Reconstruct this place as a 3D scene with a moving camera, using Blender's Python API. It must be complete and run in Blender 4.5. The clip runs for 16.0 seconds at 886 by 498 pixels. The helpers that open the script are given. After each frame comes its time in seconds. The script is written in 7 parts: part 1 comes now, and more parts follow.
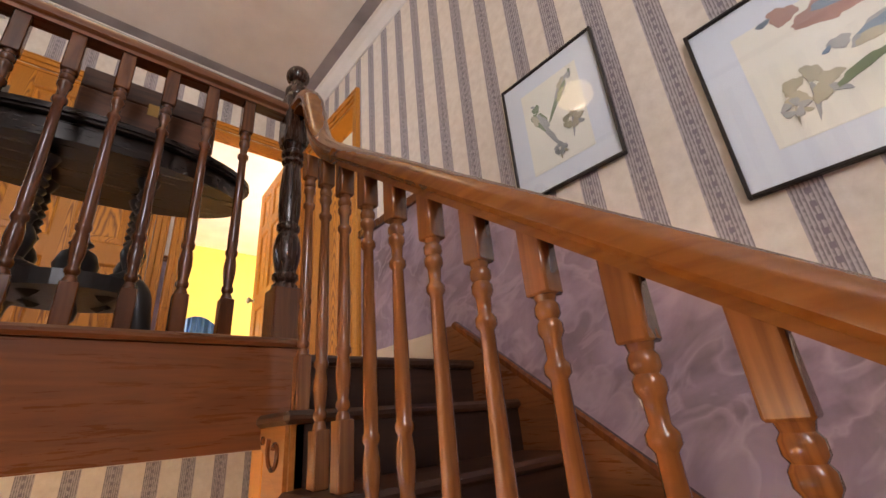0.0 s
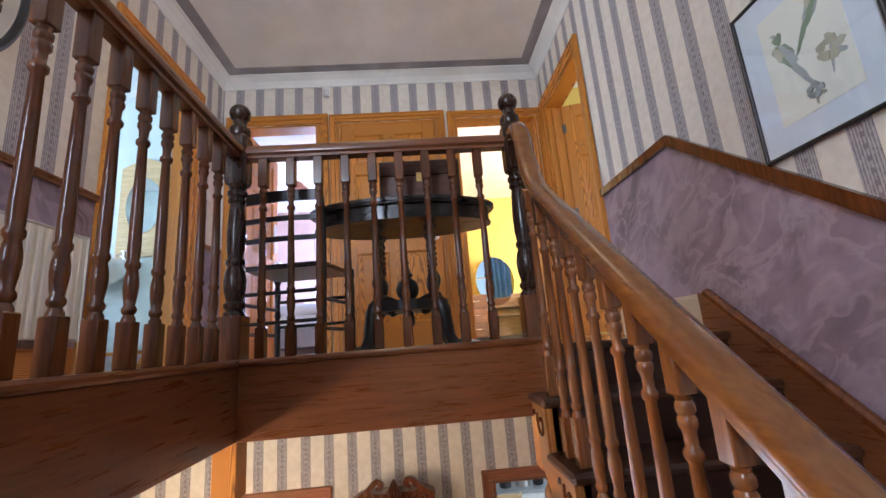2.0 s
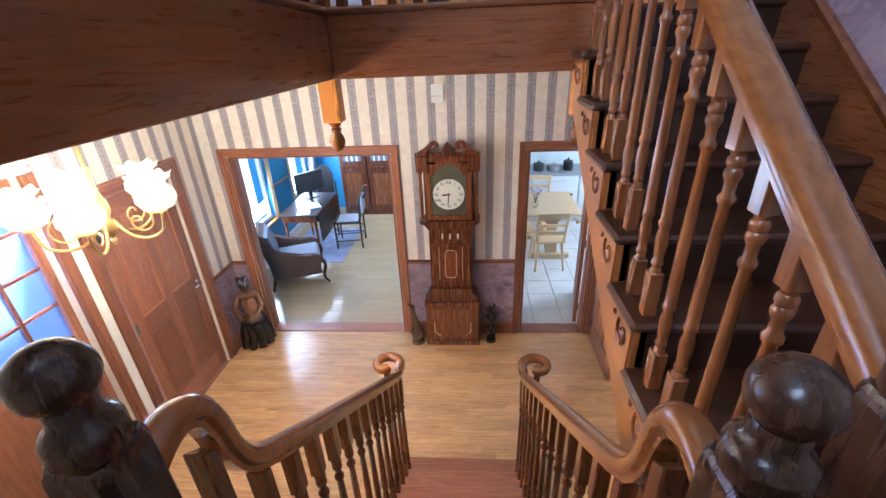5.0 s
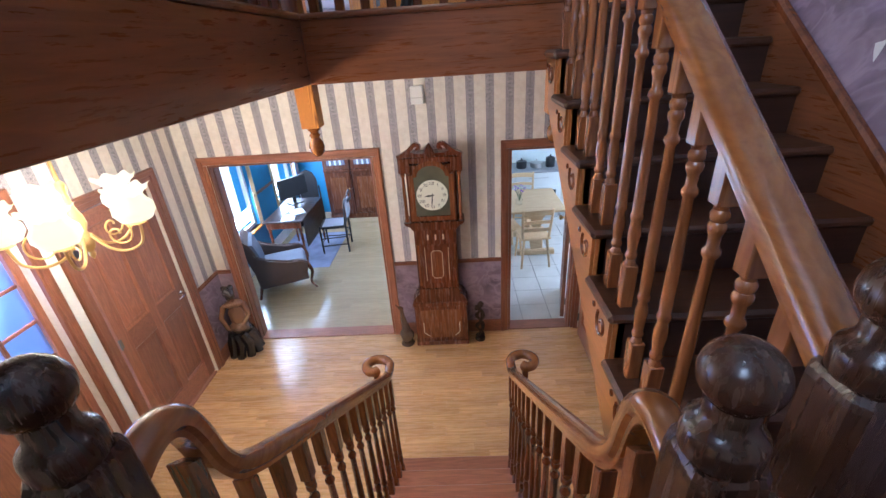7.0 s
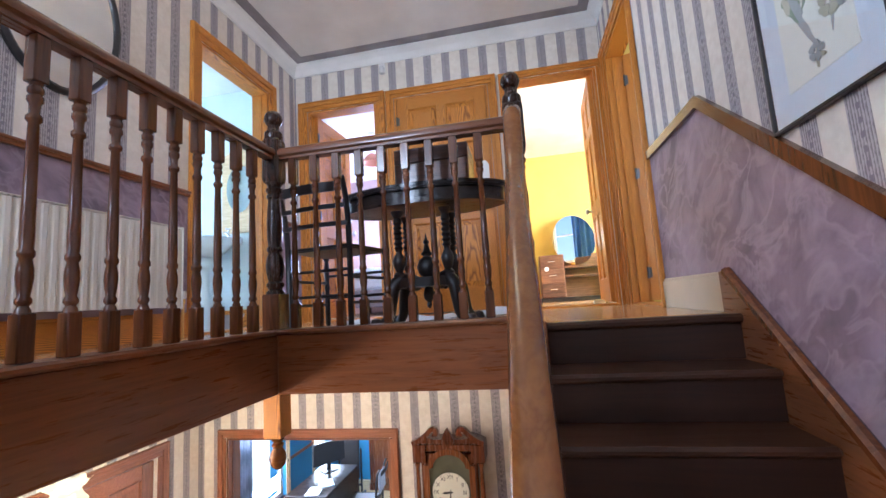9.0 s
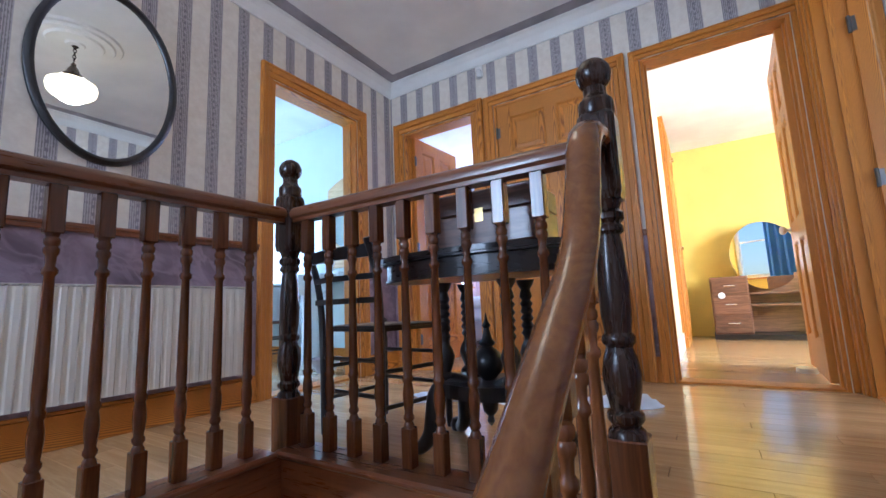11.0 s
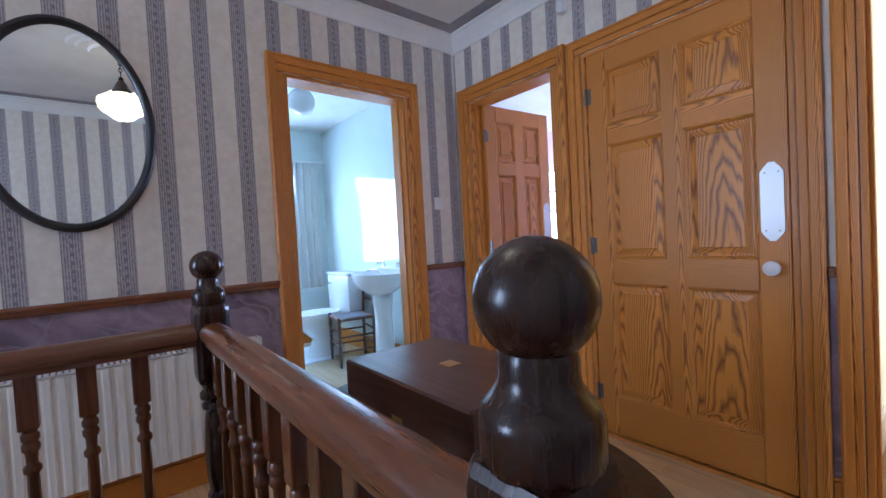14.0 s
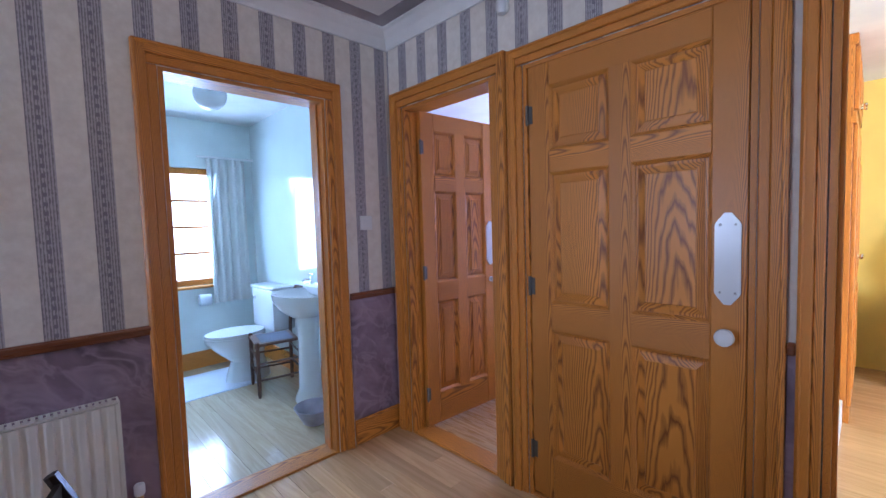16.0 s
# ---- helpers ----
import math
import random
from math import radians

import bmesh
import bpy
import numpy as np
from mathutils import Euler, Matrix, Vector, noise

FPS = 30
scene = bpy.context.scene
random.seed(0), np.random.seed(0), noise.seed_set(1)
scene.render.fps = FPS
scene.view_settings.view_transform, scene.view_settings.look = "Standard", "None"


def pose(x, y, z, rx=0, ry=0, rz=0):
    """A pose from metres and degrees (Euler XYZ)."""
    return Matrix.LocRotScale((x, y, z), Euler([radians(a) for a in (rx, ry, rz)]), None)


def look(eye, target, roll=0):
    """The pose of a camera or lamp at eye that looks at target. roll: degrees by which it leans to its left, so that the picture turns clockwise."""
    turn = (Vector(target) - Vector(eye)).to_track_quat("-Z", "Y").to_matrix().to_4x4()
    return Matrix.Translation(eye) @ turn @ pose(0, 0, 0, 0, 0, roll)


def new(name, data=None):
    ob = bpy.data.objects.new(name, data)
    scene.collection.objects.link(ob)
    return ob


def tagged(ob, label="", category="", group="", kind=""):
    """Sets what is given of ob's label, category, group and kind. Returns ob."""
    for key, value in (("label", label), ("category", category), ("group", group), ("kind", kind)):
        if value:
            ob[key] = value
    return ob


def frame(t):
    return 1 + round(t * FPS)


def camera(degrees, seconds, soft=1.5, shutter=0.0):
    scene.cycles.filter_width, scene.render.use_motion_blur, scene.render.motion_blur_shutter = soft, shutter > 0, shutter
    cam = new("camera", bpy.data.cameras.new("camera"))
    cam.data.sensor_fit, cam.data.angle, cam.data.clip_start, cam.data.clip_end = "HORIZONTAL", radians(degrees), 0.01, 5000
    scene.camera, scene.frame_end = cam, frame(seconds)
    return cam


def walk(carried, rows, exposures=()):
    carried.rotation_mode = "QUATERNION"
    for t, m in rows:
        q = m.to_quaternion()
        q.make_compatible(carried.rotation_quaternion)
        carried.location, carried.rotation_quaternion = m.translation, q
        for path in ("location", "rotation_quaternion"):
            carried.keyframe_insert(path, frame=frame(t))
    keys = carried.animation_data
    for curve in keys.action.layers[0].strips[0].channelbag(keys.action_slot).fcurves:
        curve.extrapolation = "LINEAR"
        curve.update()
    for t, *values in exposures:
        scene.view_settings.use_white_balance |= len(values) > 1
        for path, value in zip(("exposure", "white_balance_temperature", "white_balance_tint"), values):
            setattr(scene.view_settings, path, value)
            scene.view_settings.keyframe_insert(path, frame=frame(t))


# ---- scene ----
cam = camera(93.3, 16.0)
PATH = [
    (0, (0.027, 0.07, 2.836), (1.288, 1.426, 3.592), -5.0),
    (0.5, (0.015, -0.036, 2.878), (0.924, 1.664, 3.411), -6.1),
    (1, (-0.006, -0.122, 2.937), (0.63, 1.719, 3.392), -7.0),
    (1.5, (0.021, -0.266, 2.997), (0.305, 1.66, 3.454), -5.4),
    (2, (0.053, -0.348, 3.094), (0.181, 1.601, 3.526), -4.5),
    (2.5, (0.098, -0.452, 3.131), (0.119, 1.516, 3.49), -5.9),
    (3, (0.147, -0.572, 3.126), (0.105, 1.417, 3.34), -5.8),
    (3.5, (0.095, -0.651, 3.06), (-0.013, 1.341, 2.923), -5.1),
    (4, (0.024, -0.696, 2.983), (-0.115, 1.207, 2.384), -2.7),
    (4.5, (-0.004, -0.729, 2.925), (-0.146, 1.064, 2.051), -2.3),
    (7, (0.022, -0.756, 2.932), (-0.061, 1.04, 2.056), -3.9),
    (7.5, (0.078, -0.73, 2.988), (0.018, 1.197, 2.456), -4.2),
    (8, (0.164, -0.697, 3.063), (0.116, 1.294, 2.882), -4.7),
    (8.5, (0.31, -0.621, 3.096), (0.129, 1.369, 3.174), -4.3),
    (9, (0.493, -0.469, 3.166), (0.121, 1.48, 3.414), -3.7),
    (9.5, (0.664, -0.271, 3.24), (-0.052, 1.559, 3.612), -2.6),
    (12, (0.701, 0.569, 3.764), (-0.427, 2.213, 3.927), -3.2),
    (12.5, (0.72, 0.708, 3.852), (-0.488, 2.299, 3.957), -3.3),
    (13, (0.731, 0.864, 3.975), (-0.571, 2.382, 3.992), -3.1),
    (13.5, (0.709, 0.986, 4.113), (-0.704, 2.401, 4.091), -3.1),
    (14, (0.684, 1.096, 4.159), (-0.868, 2.356, 4.103), -3.1),
    (14.5, (0.669, 1.222, 4.192), (-0.868, 2.499, 4.102), -2.8),
    (15, (0.646, 1.302, 4.254), (-0.845, 2.632, 4.157), -2.1),
    (15.5, (0.586, 1.397, 4.32), (-0.87, 2.764, 4.22), -1.5),
    (16, (0.565, 1.485, 4.374), (-0.867, 2.876, 4.255), -1.7),
]
walk(cam, [(t, look(eye, target, roll)) for t, eye, target, roll in PATH],
     [(0.0, 0.50, 7600, 25), (2.0, 0.50, 6000, 15), (3.0, 0.68, 5700, 15), (4.5, 0.98, 5200, 14), (7.5, 0.72, 5050, 15), (8.5, 0.8, 5200, 15), (9.5, 0.75, 5700, 14), (12.0, 0.26, 4800, 13), (13.0, 0.12, 5000, 14), (13.8, 0.08, 5000, 15), (14.4, 0.42, 5300, 17), (14.9, 0.08, 5000, 19), (16.0, 0.0, 5050, 21)])

# ---- world and lights ----
world = bpy.data.worlds.new("sky")
scene.world = world
world.use_nodes = True
wn = world.node_tree
sky = wn.nodes.new("ShaderNodeTexSky")
sky.sky_type, sky.sun_disc, sky.sun_elevation, sky.sun_rotation = "NISHITA", False, radians(68), radians(59)
wn.links.new(sky.outputs[0], wn.nodes["Background"].inputs[0])
wn.nodes["Background"].inputs[1].default_value = 0.12
sun_data = bpy.data.lights.new("sun", "SUN")
sun_data.energy, sun_data.angle, sun_data.color = 3.5, radians(0.5), (1.0, 0.95, 0.87)
sun = new("sun", sun_data)
sun.matrix_world = look((10, 6, 29), (0, 0, 0))


def area(name, eye, target, sx, sy, watts, colour=(1, 1, 1)):
    d = bpy.data.lights.new(name, "AREA")
    d.shape, d.size, d.size_y, d.energy, d.color = "RECTANGLE", sx, sy, watts, colour
    o = new(name, d)
    o.matrix_world = look(eye, target)
    return o


def point(name, eye, watts, radius, colour):
    d = bpy.data.lights.new(name, "POINT")
    d.energy, d.shadow_soft_size, d.color = watts, radius, colour
    o = new(name, d)
    o.location = eye
    return o


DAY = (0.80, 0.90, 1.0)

# ---- materials ----


def nodes(name):
    m = bpy.data.materials.new(name)
    m.use_nodes = True
    t = m.node_tree
    return m, t, t.nodes["Principled BSDF"]


def add(t, kind, **values):
    n = t.nodes.new(kind)
    for k, v in values.items():
        n.inputs[k].default_value = v
    return n


def ramp(t, fac, stops):
    r = t.nodes.new("ShaderNodeValToRGB")
    while len(r.color_ramp.elements) < len(stops):
        r.color_ramp.elements.new(0.5)
    for e, (p, c) in zip(r.color_ramp.elements, stops):
        e.position, e.color = p, (*c, 1)
    t.links.new(fac, r.inputs[0])
    return r


def mapped(t, scale, source="Object", rot=(0, 0, 0)):
    tc = t.nodes.new("ShaderNodeTexCoord")
    mp = t.nodes.new("ShaderNodeMapping")
    mp.inputs["Scale"].default_value = scale
    mp.inputs["Rotation"].default_value = rot
    t.links.new(tc.outputs[source], mp.inputs[0])
    return mp


def world_mapped(t, scale):
    g = t.nodes.new("ShaderNodeNewGeometry")
    mp = t.nodes.new("ShaderNodeMapping")
    mp.inputs["Scale"].default_value = scale
    t.links.new(g.outputs["Position"], mp.inputs[0])
    return mp


def bump(t, bsdf, height, strength, distance=0.002):
    b = add(t, "ShaderNodeBump", Strength=strength, Distance=distance)
    t.links.new(height, b.inputs["Height"])
    t.links.new(b.outputs[0], bsdf.inputs["Normal"])


def paint(name, colour, rough=0.6, metal=0.0, vary=0.08, grain=60, relief=0.1, coat=0.0):
    m, t, b = nodes(name)
    mp = world_mapped(t, (1, 1, 1))
    n1 = add(t, "ShaderNodeTexNoise", Scale=3.0, Detail=4.0)
    n2 = add(t, "ShaderNodeTexNoise", Scale=grain, Detail=3.0)
    t.links.new(mp.outputs[0], n1.inputs[0])
    t.links.new(mp.outputs[0], n2.inputs[0])
    lo = [c * (1 - vary) for c in colour]
    hi = [min(1, c * (1 + vary)) for c in colour]
    r = ramp(t, n1.outputs[0], [(0.3, lo), (0.7, hi)])
    t.links.new(r.outputs[0], b.inputs["Base Color"])
    b.inputs["Roughness"].default_value, b.inputs["Metallic"].default_value = rough, metal
    b.inputs["Coat Weight"].default_value = coat
    b.inputs["Coat Roughness"].default_value = 0.12
    bump(t, b, n2.outputs[0], relief)
    return m


def wood(name, dark, light, axis="z", rough=0.35, coat=0.3, size=1.0, vary=0.25, figure=1.0, source="Object"):
    """Stained wood with stretched grain along one axis of its object, a coarse figure and a few pores."""
    m, t, b = nodes(name)
    long, wide = 1.2 / size, 16.0 / size
    sc = {"x": (long, wide, wide), "y": (wide, long, wide), "z": (wide, wide, long)}[axis]
    mp = mapped(t, sc, source)
    oi = t.nodes.new("ShaderNodeObjectInfo")
    sh = t.nodes.new("ShaderNodeVectorMath")
    sh.operation = "MULTIPLY_ADD"
    t.links.new(oi.outputs["Random"], sh.inputs[0])
    sh.inputs[1].default_value = (37.0, 19.0, 53.0)
    t.links.new(mp.outputs[0], sh.inputs[2])
    n1 = add(t, "ShaderNodeTexNoise", Scale=0.7, Detail=4.0, Roughness=0.6, Distortion=1.6 * figure)
    n2 = add(t, "ShaderNodeTexNoise", Scale=5.0, Detail=6.0, Roughness=0.7)
    for n in (n1, n2):
        t.links.new(sh.outputs[0], n.inputs[0])
    w = t.nodes.new("ShaderNodeMath")
    w.operation = "MULTIPLY"
    w.inputs[1].default_value = 14.0
    t.links.new(n1.outputs[0], w.inputs[0])
    fr = t.nodes.new("ShaderNodeMath")
    fr.operation = "PINGPONG"
    fr.inputs[1].default_value = 1.0
    t.links.new(w.outputs[0], fr.inputs[0])
    mix = t.nodes.new("ShaderNodeMix")
    mix.inputs["Factor"].default_value = 0.55
    t.links.new(fr.outputs[0], mix.inputs["A"])
    t.links.new(n2.outputs[0], mix.inputs["B"])
    mid = [(a + c) / 2 for a, c in zip(dark, light)]
    r = ramp(t, mix.outputs["Result"], [(0.12, dark), (0.45, mid), (0.8, light)])
    hv = t.nodes.new("ShaderNodeHueSaturation")
    mr = t.nodes.new("ShaderNodeMapRange")
    mr.inputs["To Min"].default_value, mr.inputs["To Max"].default_value = 1 - vary, 1 + vary
    t.links.new(oi.outputs["Random"], mr.inputs[0])
    t.links.new(mr.outputs[0], hv.inputs["Value"])
    t.links.new(r.outputs[0], hv.inputs["Color"])
    t.links.new(hv.outputs[0], b.inputs["Base Color"])
    rr = t.nodes.new("ShaderNodeMapRange")
    rr.inputs["To Min"].default_value, rr.inputs["To Max"].default_value = rough * 0.75, rough * 1.3
    t.links.new(n2.outputs[0], rr.inputs[0])
    t.links.new(rr.outputs[0], b.inputs["Roughness"])
    b.inputs["Coat Weight"].default_value = coat
    b.inputs["Coat Roughness"].default_value = 0.15
    bump(t, b, mix.outputs["Result"], 0.12, 0.001)
    return m


def pine(name, dark, light, axis="z", rough=0.42, coat=0.05, vary=0.06, rings=34.0, slope=7.0):
    """Varnished pine with arched growth rings: bold figure in the middle of a piece, straight lines at its sides."""
    m, t, b = nodes(name)

    def mth(op, a, c=None, d=None):
        n = t.nodes.new("ShaderNodeMath")
        n.operation = op
        for k, v in enumerate((a, c, d)):
            if isinstance(v, (int, float)):
                n.inputs[k].default_value = v
            elif v is not None:
                t.links.new(v, n.inputs[k])
        return n.outputs[0]
    tc = t.nodes.new("ShaderNodeTexCoord")
    oi = t.nodes.new("ShaderNodeObjectInfo")
    gen, obj = t.nodes.new("ShaderNodeSeparateXYZ"), t.nodes.new("ShaderNodeSeparateXYZ")
    t.links.new(tc.outputs["Generated"], gen.inputs[0])
    t.links.new(tc.outputs["Object"], obj.inputs[0])
    i = "xyz".index(axis)
    u, v = [k for k in range(3) if k != i]
    side = mth("ADD", mth("SUBTRACT", gen.outputs[u], 0.5), mth("MULTIPLY", mth("SUBTRACT", gen.outputs[v], 0.5), 0.8))
    side = mth("ADD", side, mth("MULTIPLY", mth("SUBTRACT", mth("FRACT", mth("MULTIPLY", oi.outputs["Random"], 7.31)), 0.5), 0.7))
    sc = [6.0, 6.0, 6.0]
    sc[i] = 1.6
    mp = mapped(t, sc)
    shift = t.nodes.new("ShaderNodeVectorMath")
    shift.operation = "MULTIPLY_ADD"
    t.links.new(oi.outputs["Random"], shift.inputs[0])
    shift.inputs[1].default_value = (37.0, 19.0, 53.0)
    t.links.new(mp.outputs[0], shift.inputs[2])
    warp = add(t, "ShaderNodeTexNoise", Scale=1.0, Detail=3.0, Roughness=0.55)
    t.links.new(shift.outputs[0], warp.inputs[0])
    fs = [150.0, 150.0, 150.0]
    fs[i] = 5.0
    fm = mapped(t, fs)
    fine = add(t, "ShaderNodeTexNoise", Scale=1.0, Detail=3.0, Roughness=0.6)
    t.links.new(fm.outputs[0], fine.inputs[0])
    val = mth("ADD", mth("MULTIPLY", mth("MULTIPLY", side, side), rings), mth("MULTIPLY", obj.outputs[i], slope))
    val = mth("ADD", val, mth("MULTIPLY", warp.outputs[0], 6.0))
    ring = mth("FRACT", val)
    tone = mth("ADD", ring, mth("MULTIPLY", mth("SUBTRACT", fine.outputs[0], 0.5), 0.45))
    mid = [x * 0.42 + y * 0.58 for x, y in zip(dark, light)]
    r = ramp(t, tone, [(0.0, mid), (0.12, light), (0.50, light), (0.82, dark), (0.96, mid)])
    hv = t.nodes.new("ShaderNodeHueSaturation")
    big = add(t, "ShaderNodeTexNoise", Scale=0.35, Detail=2.0)
    t.links.new(shift.outputs[0], big.inputs[0])
    mr = t.nodes.new("ShaderNodeMapRange")
    mr.inputs["To Min"].default_value, mr.inputs["To Max"].default_value = 0.78 - vary, 1.22 + vary
    t.links.new(big.outputs[0], mr.inputs[0])
    t.links.new(mr.outputs[0], hv.inputs["Value"])
    t.links.new(r.outputs[0], hv.inputs["Color"])
    t.links.new(hv.outputs[0], b.inputs["Base Color"])
    rr = t.nodes.new("ShaderNodeMapRange")
    rr.inputs["To Min"].default_value, rr.inputs["To Max"].default_value = rough * 0.8, rough * 1.25
    t.links.new(fine.outputs[0], rr.inputs[0])
    t.links.new(rr.outputs[0], b.inputs["Roughness"])
    b.inputs["Coat Weight"].default_value = coat
    b.inputs["Coat Roughness"].default_value = 0.16
    bump(t, b, tone, 0.10, 0.001)
    return m


def wallpaper(name, axis, phase=0.0, period=0.1735):
    """Cream embossed paper with grey mauve stripes of fine broken lines, printed along the wall."""
    m, t, b = nodes(name)
    g = t.nodes.new("ShaderNodeNewGeometry")
    sp = t.nodes.new("ShaderNodeSeparateXYZ")
    t.links.new(g.outputs["Position"], sp.inputs[0])

    def math_node(op, a, c=None):
        n = t.nodes.new("ShaderNodeMath")
        n.operation = op
        t.links.new(a, n.inputs[0])
        if isinstance(c, (int, float)):
            n.inputs[1].default_value = c
        elif c is not None:
            t.links.new(c, n.inputs[1])
        return n.outputs[0]

    u = math_node("ADD", sp.outputs[axis], phase + 40 * period)
    f = math_node("FRACT", math_node("DIVIDE", u, period))
    band = math_node("LESS_THAN", f, 0.42)
    # fine lines inside the band
    line = math_node("FRACT", math_node("MULTIPLY", f, 19.0))
    mp = world_mapped(t, (1, 1, 1))
    br = add(t, "ShaderNodeTexNoise", Scale=70.0, Detail=2.0)
    t.links.new(mp.outputs[0], br.inputs[0])
    broken = math_node("ADD", line, math_node("MULTIPLY", math_node("SUBTRACT", br.outputs[0], 0.5), 1.5))
    dots = math_node("FRACT", math_node("MULTIPLY", sp.outputs[2], 28.0))
    mid = math_node("LESS_THAN", math_node("ABSOLUTE", math_node("SUBTRACT", f, 0.21)), 0.035)
    dark_dots = math_node("MULTIPLY", mid, math_node("GREATER_THAN", dots, 0.55))
    emb = add(t, "ShaderNodeTexNoise", Scale=24.0, Detail=5.0, Roughness=0.6)
    t.links.new(mp.outputs[0], emb.inputs[0])
    big = add(t, "ShaderNodeTexNoise", Scale=1.5, Detail=3.0)
    t.links.new(mp.outputs[0], big.inputs[0])
    cream = ramp(t, emb.outputs[0], [(0.3, (0.69, 0.63, 0.55)), (0.7, (0.81, 0.76, 0.68))])
    stripe = ramp(t, broken, [(0.2, (0.22, 0.195, 0.21)), (0.7, (0.47, 0.435, 0.445))])
    mx = t.nodes.new("ShaderNodeMix")
    mx.data_type = "RGBA"
    t.links.new(band, mx.inputs["Factor"])
    t.links.new(cream.outputs[0], mx.inputs["A"])
    t.links.new(stripe.outputs[0], mx.inputs["B"])
    mx2 = t.nodes.new("ShaderNodeMix")
    mx2.data_type = "RGBA"
    t.links.new(dark_dots, mx2.inputs["Factor"])
    t.links.new(mx.outputs["Result"], mx2.inputs["A"])
    mx2.inputs["B"].default_value = (0.225, 0.20, 0.23, 1)
    t.links.new(mx2.outputs["Result"], b.inputs["Base Color"])
    b.inputs["Roughness"].default_value = 0.75
    bump(t, b, emb.outputs[0], 0.25, 0.002)
    return m


def marbled(name, a, c, vein):
    """Rag-rolled mauve paint: broad slanting brush clouds, finer mottling and soft pale drifts."""
    m, t, b = nodes(name)
    mp = world_mapped(t, (1, 1, 1))
    mp.inputs["Rotation"].default_value = (radians(38), 0, radians(20))
    st = t.nodes.new("ShaderNodeMapping")
    st.inputs["Scale"].default_value = (1.0, 0.70, 1.25)
    t.links.new(mp.outputs[0], st.inputs[0])
    n1 = add(t, "ShaderNodeTexNoise", Scale=4.2, Detail=5.0, Roughness=0.55, Distortion=0.5)
    n2 = add(t, "ShaderNodeTexNoise", Scale=6.5, Detail=3.0, Roughness=0.5, Distortion=0.9)
    n3 = add(t, "ShaderNodeTexNoise", Scale=38.0, Detail=4.0)
    n4 = add(t, "ShaderNodeTexNoise", Scale=1.3, Detail=2.0)
    for n in (n1, n2):
        t.links.new(st.outputs[0], n.inputs[0])
    for n in (n3, n4):
        t.links.new(mp.outputs[0], n.inputs[0])
    r = ramp(t, n1.outputs[0], [(0.32, a), (0.66, c)])
    v = ramp(t, n2.outputs[0], [(0.44, (0, 0, 0)), (0.5, (0.75, 0.75, 0.75)), (0.60, (0, 0, 0))])
    k = t.nodes.new("ShaderNodeMath")
    k.operation = "MULTIPLY"
    t.links.new(v.outputs[0], k.inputs[0])
    t.links.new(n4.outputs[0], k.inputs[1])
    mx = t.nodes.new("ShaderNodeMix")
    mx.data_type = "RGBA"
    t.links.new(k.outputs[0], mx.inputs["Factor"])
    t.links.new(r.outputs[0], mx.inputs["A"])
    mx.inputs["B"].default_value = (*vein, 1)
    t.links.new(mx.outputs["Result"], b.inputs["Base Color"])
    b.inputs["Roughness"].default_value = 0.5
    bump(t, b, n3.outputs[0], 0.15)
    return m


def glow(name, colour, strength, base=0.3):
    m, t, b = nodes(name)
    b.inputs["Base Color"].default_value = (*[base * c for c in colour], 1)
    b.inputs["Emission Color"].default_value = (*colour, 1)
    b.inputs["Emission Strength"].default_value = strength
    return m


def clear_glass(name, tint=(0.9, 0.95, 0.97), rough=0.0):
    m, t, b = nodes(name)
    b.inputs["Base Color"].default_value = (*tint, 1)
    b.inputs["Transmission Weight"].default_value = 1.0
    b.inputs["Roughness"].default_value = rough
    b.inputs["IOR"].default_value = 1.05 if rough == 0 else 1.3
    return m


def mirror_mat(name):
    m, t, b = nodes(name)
    b.inputs["Base Color"].default_value = (0.86, 0.88, 0.87, 1)
    b.inputs["Metallic"].default_value, b.inputs["Roughness"].default_value = 1.0, 0.015
    return m


STAIR_V = wood("stair_wood_upright", (0.075, 0.0212, 0.0064), (0.166, 0.052, 0.0148), "z", 0.24, 0.4, 1.0, 0.15, 0.4)
# Dark stained risers, base colour lowered further in place of shade on upright faces.
RISER = wood("darkened_riser_wood", (0.022, 0.0070, 0.0028), (0.040, 0.0125, 0.0045), "x", 0.50, 0.05, 1.0, 0.1, 0.3)
STAIR_X = wood("stair_wood_across", (0.136, 0.0415, 0.0135), (0.208, 0.070, 0.0236), "x", 0.28, 0.35, 1.0, 0.12, 0.4)
STAIR_Y = wood("stair_wood_along", (0.136, 0.0415, 0.0135), (0.208, 0.070, 0.0236), "y", 0.28, 0.35, 1.0, 0.12, 0.4)
# Brighter copy of the upright stair wood; hall light is put into its colour.
LIT_FLIGHT = wood("brightened_baluster_wood", (0.130, 0.042, 0.0120), (0.235, 0.082, 0.0230), "z", 0.22, 0.45, 1.0, 0.12, 0.4)
# String and brackets: base colour lightened to carry the daylight falling on them.
LIT_STRING = wood("brightened_string_wood", (0.270, 0.098, 0.0230), (0.370, 0.145, 0.0380), "y", 0.30, 0.3, 1.0, 0.1, 0.3)
RAIL = wood("handrail_wood", (0.165, 0.053, 0.0105), (0.235, 0.083, 0.0175), "y", 0.22, 0.5, 1.0, 0.1, 0.2)
TURNED = wood("polished_newel_wood", (0.020, 0.008, 0.004), (0.042, 0.016, 0.008), "z", 0.26, 0.06, 1.0, 0.1, 0.3)
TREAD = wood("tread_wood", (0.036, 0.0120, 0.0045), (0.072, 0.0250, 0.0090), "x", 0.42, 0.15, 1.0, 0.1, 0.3)
